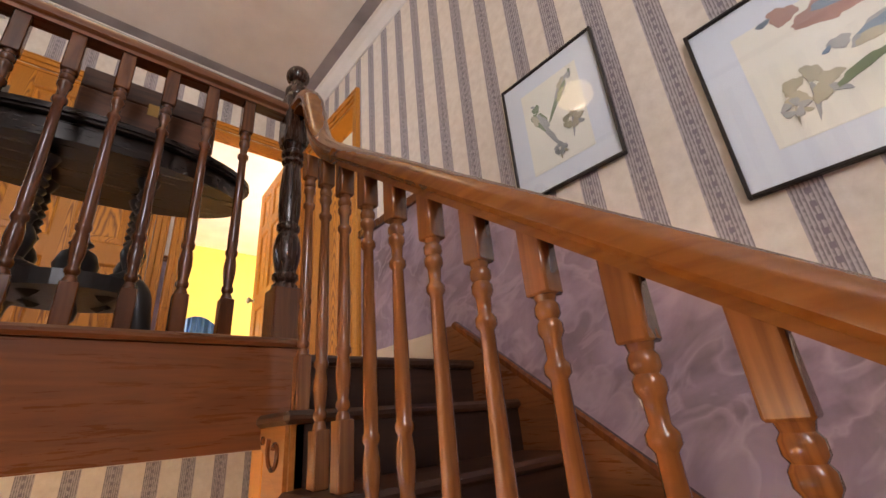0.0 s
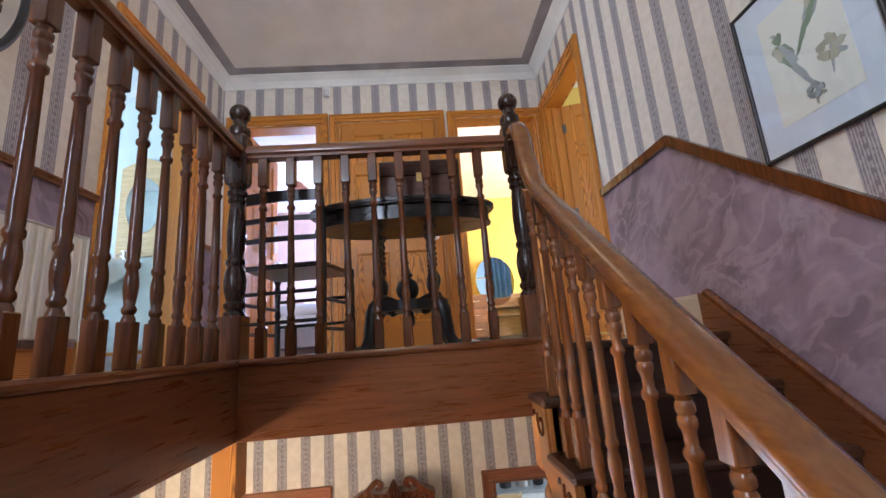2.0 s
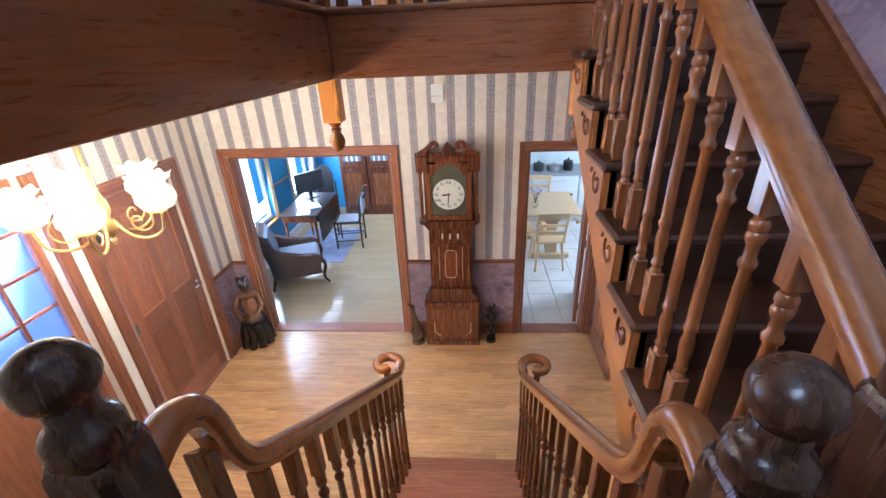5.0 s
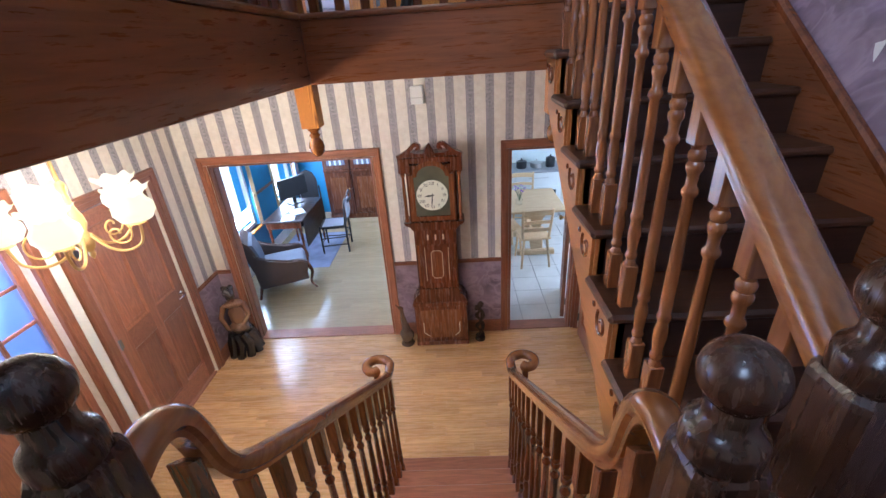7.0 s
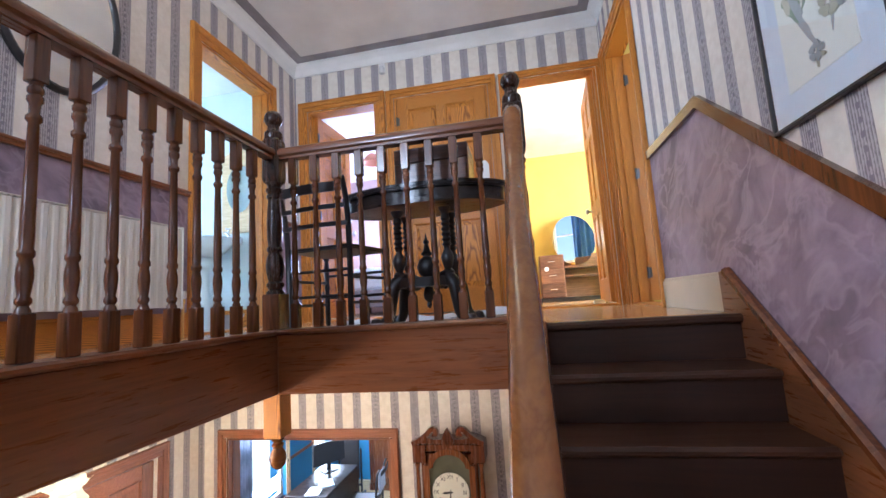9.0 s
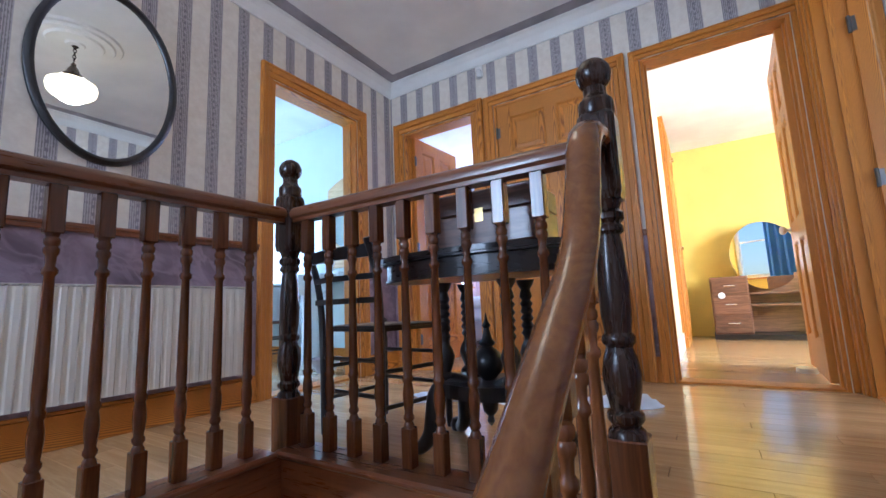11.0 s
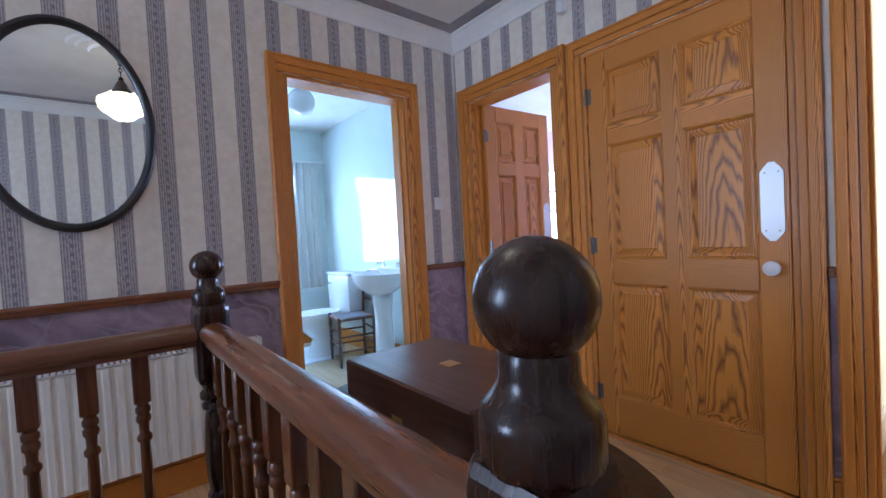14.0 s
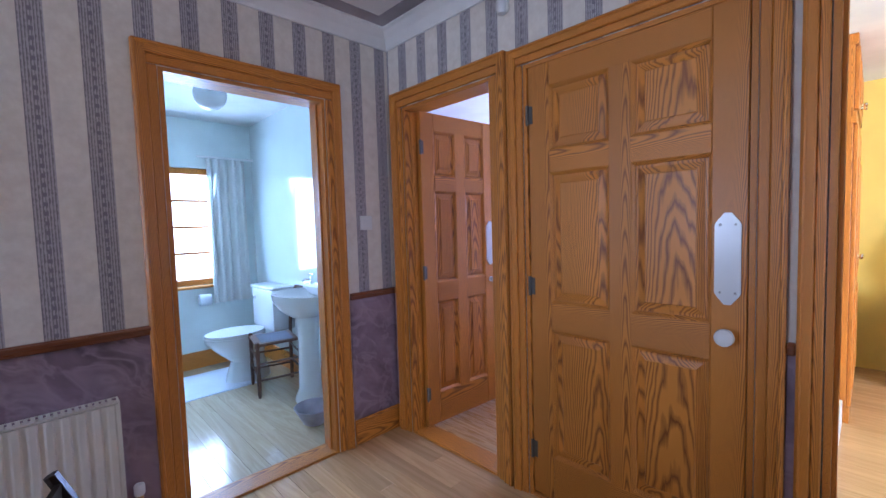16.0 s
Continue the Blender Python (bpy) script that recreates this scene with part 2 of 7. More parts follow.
PINE_V = pine("pine_upright", (0.225, 0.066, 0.0070), (0.66, 0.255, 0.027), "z")
PINE_X = pine("pine_across_x", (0.225, 0.066, 0.0070), (0.66, 0.255, 0.027), "x")
PINE_Y = pine("pine_across_y", (0.225, 0.066, 0.0070), (0.66, 0.255, 0.027), "y")
PALE_PINE = wood("pale_pine", (0.55, 0.36, 0.17), (0.74, 0.54, 0.30), "x", 0.45, 0.1)
RED_V = wood("red_brown_door_wood", (0.190, 0.070, 0.034), (0.310, 0.122, 0.062), "z", 0.36, 0.2, 1.0, 0.3)
RED_X = wood("red_brown_cross_wood", (0.190, 0.070, 0.034), (0.310, 0.122, 0.062), "x", 0.36, 0.2, 1.0, 0.3)
RED_Y = wood("red_brown_rail_wood", (0.190, 0.070, 0.034), (0.310, 0.122, 0.062), "y", 0.36, 0.2, 1.0, 0.3)
MAHOGANY = wood("mahogany", (0.050, 0.0135, 0.0055), (0.150, 0.046, 0.018), "z", 0.26, 0.4, 1.6, 0.15, 0.8)
MAHOGANY_PALE = wood("figured_mahogany", (0.110, 0.034, 0.011), (0.250, 0.090, 0.032), "z", 0.26, 0.4, 1.6, 0.12, 1.4)
BLACK_WOOD = wood("ebonised_wood", (0.006, 0.005, 0.005), (0.016, 0.012, 0.011), "z", 0.38, 0.15)
DARK_TABLE = wood("dark_table_wood", (0.010, 0.005, 0.0035), (0.020, 0.010, 0.007), "x", 0.28, 0.2, 1.0, 0.1, 0.3)
BOX_WOOD = wood("box_wood", (0.060, 0.022, 0.012), (0.15, 0.060, 0.032), "x", 0.35, 0.3)
FLOOR_X = wood("floorstrip_wood", (0.47, 0.265, 0.105), (0.60, 0.360, 0.155), "x", 0.27, 0.3, 1.4, 0.13, 0.6)
FLOOR_UP = wood("landing_floor_wood", (0.50, 0.300, 0.130), (0.64, 0.410, 0.195), "x", 0.15, 0.5, 1.4, 0.13, 0.6)
FLOOR_YEL = wood("honey_floor_wood", (0.46, 0.28, 0.12), (0.60, 0.39, 0.18), "x", 0.20, 0.35, 1.4, 0.08, 0.5)
FLOOR_LIV = wood("light_floor_wood", (0.36, 0.27, 0.150), (0.47, 0.36, 0.210), "x", 0.20, 0.4, 1.4, 0.06)
TILE = paint("cream_floor_tile", (0.62, 0.60, 0.54), 0.25, vary=0.08, grain=30, relief=0.05)
FLOOR_PALE = wood("pale_floor_wood", (0.50, 0.38, 0.23), (0.62, 0.50, 0.33), "x", 0.14, 0.5, 1.4, 0.05, 0.5)
PAPER_X = wallpaper("striped_wallpaper_hall", 0, 0.0416)
PAPER_XU = wallpaper("striped_wallpaper_upper", 0, 0.0954)
PAPER_Y = wallpaper("striped_wallpaper_y", 1, 0.078)
MARBLE = marbled("marbled_mauve_paint", (0.140, 0.098, 0.130), (0.345, 0.255, 0.325), (0.47, 0.37, 0.44))
WHITE = paint("white_ceiling_paint", (0.78, 0.77, 0.75), 0.8, relief=0.2)
WHITE_GLOSS = paint("white_gloss_paint", (0.80, 0.80, 0.78), 0.3, relief=0.02)
CREAM_TRIM = paint("cream_trim_paint", (0.62, 0.50, 0.36), 0.4, relief=0.05)
CREAM_METAL = paint("cream_enamel", (0.70, 0.68, 0.62), 0.4, relief=0.02)
BORDER = paint("grey_border_paper", (0.30, 0.28, 0.30), 0.7, vary=0.3, grain=120)
YELLOW = paint("yellow_wall_paint", (0.78, 0.58, 0.13), 0.7)
BLUE = paint("blue_wall_paint", (0.04, 0.24, 0.45), 0.55)
PINK = paint("pink_wall_paint", (0.66, 0.49, 0.46), 0.7)
MINT = paint("pale_bathroom_paint", (0.72, 0.79, 0.76), 0.22, relief=0.02, coat=0.4)
GLAZED = paint("pale_glazed_tile", (0.70, 0.77, 0.75), 0.07, vary=0.03, relief=0.0, coat=1.0)
BRASS = paint("brass", (0.70, 0.48, 0.18), 0.3, 1.0, relief=0.02)
STEEL = paint("dull_steel", (0.45, 0.44, 0.42), 0.35, 1.0, relief=0.02)
IRON = paint("dark_steel", (0.16, 0.155, 0.15), 0.4, 1.0, relief=0.02)
CHROME = paint("chrome", (0.75, 0.76, 0.78), 0.12, 1.0, relief=0.0)
CHINA = paint("white_china", (0.72, 0.73, 0.74), 0.22, vary=0.02, relief=0.0, coat=0.2)
BLACK = paint("black_plastic", (0.012, 0.012, 0.014), 0.4)
BRONZE = paint("dark_bronze", (0.050, 0.030, 0.022), 0.22, 0.2, vary=0.5, relief=0.2, coat=0.5)
GLASS = clear_glass("window_glass")
FROST = clear_glass("patterned_glass", (0.22, 0.32, 0.72), 0.45)
MIRROR = mirror_mat("mirror_glass")

# ---- mesh helpers ----


def part(name, bm, material, parent=None, label="", smooth=False):
    me = bpy.data.meshes.new(name)
    bmesh.ops.recalc_face_normals(bm, faces=bm.faces)
    if smooth:
        for f in bm.faces:
            f.smooth = True
        for e in bm.edges:
            if len(e.link_faces) == 2 and e.calc_face_angle(0) > 0.7:
                e.smooth = False
    bm.to_mesh(me)
    bm.free()
    for mm in (material if isinstance(material, (list, tuple)) else [material]):
        me.materials.append(mm)
    ob = new(name, me)
    if parent is not None:
        ob.parent = parent
    if label:
        tagged(ob, label)
    return ob


def empty(name, at=(0, 0, 0), rz=0.0):
    e = new(name)
    e.empty_display_size = 0.05
    e.matrix_basis = pose(*at, 0, 0, rz)
    return e


def box(bm, a, b, bevel=0.0, m=None, mat=0):
    """An axis-aligned block from corner a to corner b, its edges softened."""
    x0, y0, z0 = (min(p, q) for p, q in zip(a, b))
    x1, y1, z1 = (max(p, q) for p, q in zip(a, b))
    vs = [bm.verts.new(c) for c in ((x0, y0, z0), (x1, y0, z0), (x1, y1, z0), (x0, y1, z0), (x0, y0, z1), (x1, y0, z1), (x1, y1, z1), (x0, y1, z1))]
    fs = [bm.faces.new([vs[i] for i in q]) for q in ((0, 3, 2, 1), (4, 5, 6, 7), (0, 1, 5, 4), (1, 2, 6, 5), (2, 3, 7, 6), (3, 0, 4, 7))]
    for f in fs:
        f.material_index = mat
    if bevel:
        es = list({e for f in fs for e in f.edges})
        out = bmesh.ops.bevel(bm, geom=es, offset=bevel, segments=1, affect="EDGES", profile=0.5)
        for f in out["faces"]:
            f.material_index = mat
        vs = list({v for f in out["faces"] for v in f.verts})
    if m is not None:
        bmesh.ops.transform(bm, matrix=m, verts=[v for v in vs if v.is_valid])
    return vs


def boxm(*boxes, bevel=0.0):
    bm = bmesh.new()
    for a, b in boxes:
        box(bm, a, b, bevel)
    return bm


def lathe(bm, profile, n=16, centre=(0, 0, 0), m=None):
    """Turned work: profile of (radius, height) about the upright axis, closed at both ends."""
    rings = []
    for r, z in profile:
        rings.append([bm.verts.new((centre[0] + r * math.cos(2 * math.pi * i / n), centre[1] + r * math.sin(2 * math.pi * i / n), centre[2] + z)) for i in range(n)])
    for a, b in zip(rings, rings[1:]):
        for i in range(n):
            bm.faces.new((a[i], a[(i + 1) % n], b[(i + 1) % n], b[i]))
    bm.faces.new(rings[0][::-1])
    bm.faces.new(rings[-1])
    if m is not None:
        bmesh.ops.transform(bm, matrix=m, verts=[v for ring in rings for v in ring])


def sweep(bm, path, section, up=(0, 0, 1), closed_section=True):
    """A section (list of side, up offsets) drawn along a path of points, kept upright as it goes."""
    pts = [Vector(p) for p in path]
    rings = []
    last = None
    for i, p in enumerate(pts):
        d = (pts[min(i + 1, len(pts) - 1)] - pts[max(i - 1, 0)]).normalized()
        u = Vector(up)
        side = d.cross(u)
        if side.length < 1e-3:
            side = last
        side = side.normalized()
        if last is not None and side.dot(last) < 0:
            side = -side
        last = side
        top = side.cross(d).normalized()
        rings.append([bm.verts.new(p + side * s + top * v) for s, v in section])
    n = len(section)
    for a, b in zip(rings, rings[1:]):
        for i in range(n):
            bm.faces.new((a[i], a[(i + 1) % n], b[(i + 1) % n], b[i]))
    bm.faces.new(rings[0][::-1])
    bm.faces.new(rings[-1])


def tube(bm, path, r, n=8):
    sweep(bm, path, [(r * math.cos(2 * math.pi * i / n), r * math.sin(2 * math.pi * i / n)) for i in range(n)], up=(0.013, 0.021, 1))


def prism(bm, outline, lo, hi, axis):
    """A flat outline of (u, v) given thickness along an axis: x: (y, z), y: (x, z), z: (x, y)."""
    def at(u, v, w):
        return {"x": (w, u, v), "y": (u, w, v), "z": (u, v, w)}[axis]
    a = [bm.verts.new(at(u, v, lo)) for u, v in outline]
    b = [bm.verts.new(at(u, v, hi)) for u, v in outline]
    bm.faces.new(a)
    bm.faces.new(b[::-1])
    n = len(outline)
    for i in range(n):
        bm.faces.new((a[i], a[(i + 1) % n], b[(i + 1) % n], b[i]))


def degrees_of(a):
    return a * 180 / math.pi


def curve_points(keys, steps=8):
    """A smooth line through the key points."""
    k = [Vector(p) for p in keys]
    k = [2 * k[0] - k[1], *k, 2 * k[-1] - k[-2]]
    out = []
    for i in range(1, len(k) - 2):
        for j in range(steps):
            s = j / steps
            out.append(0.5 * (2 * k[i] + (k[i + 1] - k[i - 1]) * s + (2 * k[i - 1] - 5 * k[i] + 4 * k[i + 1] - k[i + 2]) * s * s + (3 * k[i] - k[i - 1] - 3 * k[i + 1] + k[i + 2]) * s ** 3))
    out.append(k[-2])
    return out


def blob(bm, centre, r, seed=0, n=10, rough=0.12):
    """A rounded, slightly uneven lump."""
    rnd = random.Random(seed)
    ph = [rnd.uniform(0, 6) for _ in range(4)]
    rows = []
    for i in range(1, n):
        a = math.pi * i / n
        row = []
        for j in range(2 * n):
            b = math.pi * j / n
            k = 1 + rough * (math.sin(3 * a + ph[0]) * math.cos(2 * b + ph[1]) + 0.5 * math.sin(5 * b + ph[2] + a))
            row.append(bm.verts.new((centre[0] + r[0] * k * math.sin(a) * math.cos(b), centre[1] + r[1] * k * math.sin(a) * math.sin(b), centre[2] + r[2] * k * math.cos(a))))
        rows.append(row)
    for p, q in zip(rows, rows[1:]):
        for j in range(2 * n):
            bm.faces.new((p[j], p[(j + 1) % (2 * n)], q[(j + 1) % (2 * n)], q[j]))
    bm.faces.new(rows[0][::-1])
    bm.faces.new(rows[-1])


def taper(bm, pts, radii, n=10):
    rings = []
    vs = [Vector(p) for p in pts]
    for i, (p, r) in enumerate(zip(vs, radii)):
        d = (vs[min(i + 1, len(vs) - 1)] - vs[max(i - 1, 0)]).normalized()
        s = d.cross(Vector((0.31, 0.95, 0.02))).normalized()
        u = s.cross(d)
        rings.append([bm.verts.new(p + r * (s * math.cos(2 * math.pi * k / n) + u * math.sin(2 * math.pi * k / n))) for k in range(n)])
    for a, b in zip(rings, rings[1:]):
        for k in range(n):
            bm.faces.new((a[k], a[(k + 1) % n], b[(k + 1) % n], b[k]))
    bm.faces.new(rings[0][::-1])
    bm.faces.new(rings[-1])


# ---- measures of the house ----
F = 3.05            # upper floor
LAND = 1.565        # half landing
RISE, GO = 0.165, 0.2145
LRISE, LGO = LAND / 9, 0.2303   # lower flight
XR = 1.30           # stair wall
XL = -1.60          # gallery wall
YN = 3.14           # bedroom wall
YH = 3.105          # clock wall
XF = -2.585         # front wall of the hall
YB = -2.2           # wall behind the landing
HC = 2.80           # hall ceiling
UC = 5.57           # upper ceiling
WELL_X, WELL_Y = -0.618, 1.255
TOPY = 1.282        # nosing of the top step


def wall(name, axis, at, thick, lo, hi, z0, z1, openings, material, label, category="wall"):
    """A wall along x or y with openings cut through it: (from, to, bottom, top)."""
    bm = bmesh.new()
    cuts = sorted(openings)
    edges = [lo]
    for a, b, *_ in cuts:
        edges += [a, b]
    edges.append(hi)

    def put(u0, u1, v0, v1):
        if u1 - u0 > 1e-4 and v1 - v0 > 1e-4:
            if axis == "x":
                box(bm, (u0, at, v0), (u1, at + thick, v1))
            else:
                box(bm, (at, u0, v0), (at + thick, u1, v1))
    for i in range(0, len(edges), 2):
        put(edges[i], edges[i + 1], z0, z1)
    for a, b, v0, v1 in cuts:
        put(a, b, z0, v0)
        put(a, b, v1, z1)
    ob = part(name, bm, material)
    return tagged(ob, label, category, kind="structure")

# ---- structure ----


def slab(name, a, b, material, label, category):
    return tagged(part(name, boxm((a, b)), material), label, category, kind="structure")


# floors and ceilings
hall_floor = slab("floor_hall", (XF - 0.4, YB - 0.2, -0.2), (2.9, YH + 0.07, -0.02), FLOOR_X, "honey-coloured wooden strip floor of the hall", "floor")
living_floor = slab("floor_living", (-3.4, YH + 0.07, -0.2), (0.2, 7.4, -0.004), FLOOR_PALE, "pale polished wooden living room floor", "floor")
kitchen_floor = slab("floor_kitchen", (0.2, YH + 0.07, -0.2), (3.2, 7.2, -0.02), paint("pale_tile_grout", (0.42, 0.40, 0.36), 0.8), "pale tiled kitchen floor with grey joints", "floor")
hall_ceiling = tagged(part("ceiling_hall", boxm(((XF - 0.3, WELL_Y + 0.15, HC), (1.5, YH + 0.1, HC + 0.02)), ((XF - 0.3, YB, HC), (WELL_X - 0.15, WELL_Y + 0.15, HC + 0.02))), WHITE), "white hall ceiling around the stairwell", "ceiling", kind="structure")
upper_floor = tagged(part("floor_upper", boxm(((XL - 0.1, WELL_Y + 0.06, HC + 0.03), (XR + 0.1, YN + 0.10, F - 0.018)), ((XL - 0.1, YB, HC + 0.03), (WELL_X - 0.06, WELL_Y + 0.06, F - 0.018))), FLOOR_X), "polished wooden boards of the upper landing", "floor", kind="structure")
room_floor = tagged(part("floor_rooms", boxm(((-4.3, 0.9, F - 0.2), (XL - 0.1, YN - 0.005, F - 0.003)), ((-3.6, YN + 0.10, F - 0.2), (4.0, 7.2, F - 0.003)), ((XR + 0.1, 0.5, F - 0.2), (4.0, YN + 0.1, F - 0.003))), FLOOR_PALE), "pale varnished wooden boards of the upper rooms", "floor", kind="structure")
lower_ceiling = tagged(part("ceiling_lower_rooms", boxm(((-3.4, YH + 0.1, 2.6), (3.2, 7.4, 2.68))), WHITE), "white ceiling of the lower rooms", "ceiling", kind="structure")
upper_ceiling = tagged(part("ceiling_upper", boxm(((XL - 0.1, YB - 0.1, UC), (XR + 0.1, YN + 0.10, UC + 0.1)), ((-4.3, 0.9, 5.44), (XL - 0.1, YN + 0.1, 5.54)), ((-3.6, YN + 0.10, 5.44), (4.0, 7.2, 5.54)), ((XR + 0.1, 0.5, 5.44), (4.0, YN + 0.1, 5.54))), WHITE), "plain white plaster ceiling", "ceiling", kind="structure")
roof = slab("roof_slab", (-5.2, YB - 0.4, 5.75), (4.4, 7.5, 5.85), WHITE, "plain slab that closes the house above", "roof")

# openings: from, to, bottom, top
BATH = (1.905, 2.69, F, F + 2.04)
BED = (-1.46, -0.76, F, F + 2.04)
CLOSET = (-0.575, 0.305, F, F + 2.04)
YEL = (0.475, 1.24, F, F + 2.04)
SIDE = (2.28, 3.02, F, F + 2.04)
LIV = (-2.335, -0.76, 0, 2.04)
KIT = (0.515, 1.20, 0, 2.04)

wall("wall_clock", "x", YH, 0.14, XF - 0.1, 1.5, 0, HC, [LIV, KIT], PAPER_X, "hall wall with cream and grey striped wallpaper")
wall("wall_front", "y", XF, -0.2, YB, YH + 0.14, 0, HC, [(0.35, 1.42, 0.0, 2.35), (1.70, 2.60, 0, 2.05)], PAPER_Y, "front hall wall with cream and grey striped wallpaper")
wall("wall_stairs", "y", XR, 0.14, YB, YN + 0.14, 0, UC + 0.05, [SIDE], PAPER_Y, "tall stair wall with cream and grey striped wallpaper")
wall("wall_gallery", "y", XL, -0.12, YB, YN, F, UC + 0.05, [BATH], PAPER_Y, "gallery wall with cream and grey striped wallpaper")
wall("wall_bedrooms", "x", YN, 0.12, XL - 0.1, XR + 0.14, F, UC + 0.05, [BED, CLOSET, YEL], PAPER_XU, "upper landing wall with cream and grey striped wallpaper")
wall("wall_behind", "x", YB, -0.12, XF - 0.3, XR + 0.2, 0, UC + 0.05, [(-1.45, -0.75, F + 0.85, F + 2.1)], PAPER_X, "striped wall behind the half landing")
wall("wall_floor_edge", "x", YN + 0.002, 0.1, XL, XR, HC + 0.03, F - 0.02, [], WHITE, "plain edge of the upper floor")
# rooms upstairs
wall("wall_bath_window", "y", -3.98, -0.2, 0.9, YN + 0.1, F, 5.5, [(1.9, 2.83, F + 0.80, F + 1.93)], MINT, "pale bathroom wall with a window")
wall("wall_bath_basin", "x", YN, 0.1, -4.1, XL - 0.122, F, 5.5, [], GLAZED, "pale glazed bathroom wall behind the basin")
wall("wall_bath_near", "x", 0.9, -0.1, -4.1, XL - 0.12, F, 5.5, [], MINT, "pale bathroom side wall")
wall("wall_bath_inner", "y", XL - 0.121, -0.004, 0.9, YN, F, 5.5, [BATH], MINT, "pale bathroom wall around the doorway")
wall("wall_bed_left", "y", -2.6, -0.1, YN + 0.12, 7.1, F, 5.5, [(3.9, 5.0, F + 0.75, F + 1.95), (5.5, 6.4, F + 0.80, F + 1.95)], PINK, "pink bedroom wall with a window")
wall("wall_bed_far", "x", 6.6, 0.1, -2.6, 0.36, F, 5.5, [(-1.65, -0.75, F + 0.8, F + 1.95)], PINK, "pink bedroom wall with an added unseen window")
wall("wall_yellow_left", "y", 0.44, -0.08, YN + 0.12, 7.1, F, 5.5, [], paint("cream_wall_paint", (0.70, 0.64, 0.40), 0.6), "pale cream wall inside the yellow room")
wall("wall_yellow_far", "x", 6.45, 0.1, 0.44, 4.0, F, 5.5, [], YELLOW, "warm yellow bedroom wall")
wall("wall_yellow_right", "y", 3.4, 0.1, YN + 0.12, 6.45, F, 5.5, [(3.5, 4.3, F + 0.75, F + 1.95), (4.65, 5.65, F + 0.75, F + 1.95)], YELLOW, "yellow bedroom wall with a window")
wall("wall_yellow_near", "x", YN + 0.121, 0.004, 0.44, 3.4, F, 5.5, [(YEL[0], YEL[1], F, F + 2.04)], YELLOW, "yellow wall around the doorway")
wall("wall_side_far", "y", 3.2, 0.1, 0.5, YN, F, 5.5, [(1.6, 2.9, F + 0.75, F + 1.95)], YELLOW, "plain wall of the side room with a window")
wall("wall_side_near", "x", 0.6, -0.1, XR + 0.14, 3.2, F, 5.5, [], WHITE, "plain wall of the side room")
wall("wall_closet_back", "x", YN + 0.7, 0.06, BED[1] + 0.1, 0.36, F, 5.5, [], WHITE, "plain back wall of the cupboard")
wall("wall_bed_right", "y", -0.62, 0.05, YN + 0.12, 6.6, F, 5.5, [], PINK, "pink bedroom partition wall")
# rooms downstairs
wall("wall_living_window", "y", -3.1, -0.25, YH + 0.1, 7.3, 0, 2.65, [(4.05, 5.28, 0.58, 2.08), (6.10, 6.95, 0.58, 2.08)], BLUE, "strong blue living room wall with two windows")
wall("wall_living_far", "x", 7.25, 0.1, -3.4, 0.25, 0, 2.65, [], BLUE, "strong blue living room end wall")
wall("wall_living_near", "x", YH + 0.141, 0.004, -3.1, 0.25, 0, 2.6, [LIV], BLUE, "blue wall around the doorway")
wall("wall_partition", "y", 0.25, 0.12, YH + 0.14, 7.1, 0, 2.65, [], WHITE, "partition between living room and kitchen")
wall("wall_kitchen_far", "x", 6.9, 0.1, 0.3, 3.2, 0, 2.65, [], MINT, "pale kitchen end wall")
wall("wall_kitchen_right", "y", 3.0, 0.1, YH + 0.1, 7.0, 0, 2.65, [(4.2, 5.8, 0.95, 2.05)], MINT, "pale kitchen wall with a window")

# dado panels, dado rails and skirtings
DADO = 0.90


def dado(name, axis, at, out, spans, z0):
    """Marbled panels with a moulded rail above and a skirting below, along the given stretches of a wall."""
    rail_mat = STAIR_X if axis == "x" else STAIR_Y
    base_mat = {"x": PINE_X, "y": PINE_Y}[axis] if z0 > 1 else (RED_X if axis == "x" else RED_Y)
    for a, b in spans:
        def bx(u0, u1, d, v0, v1):
            return ((u0, at, v0), (u1, at + out * d, v1)) if axis == "x" else ((at, u0, v0), (at + out * d, u1, v1))
        tagged(part("wall_panel_" + name, boxm(bx(a, b, 0.004, z0, z0 + DADO)), MARBLE), "mauve marbled dado panel below the wallpaper", "wall panel", kind="structure")
        tagged(part("trim_dado_" + name, boxm(bx(a, b, 0.022, z0 + DADO - 0.012, z0 + DADO + 0.028), bx(a, b, 0.030, z0 + DADO + 0.008, z0 + DADO + 0.024), bevel=0.004), rail_mat), "dark moulded wooden dado rail", "dado rail", kind="structure")
        tagged(part("baseboard_" + name, boxm(bx(a, b, 0.018, z0, z0 + 0.135), bx(a, b, 0.012, z0 + 0.135, z0 + 0.15), bevel=0.003), base_mat), "varnished wooden skirting board", "skirting", kind="structure")


dado("gallery", "y", XL, 1, [(YB, 1.815), (2.80, YN)], F)
dado("upper", "x", YN, -1, [(XL, -1.56), (0.386, 0.409)], F)
dado("clock", "x", YH, -1, [(XF, -2.43), (-0.675, 0.435)], 0)
dado("front", "y", XF, 1, [(2.70, YH), (YB, 0.25)], 0)


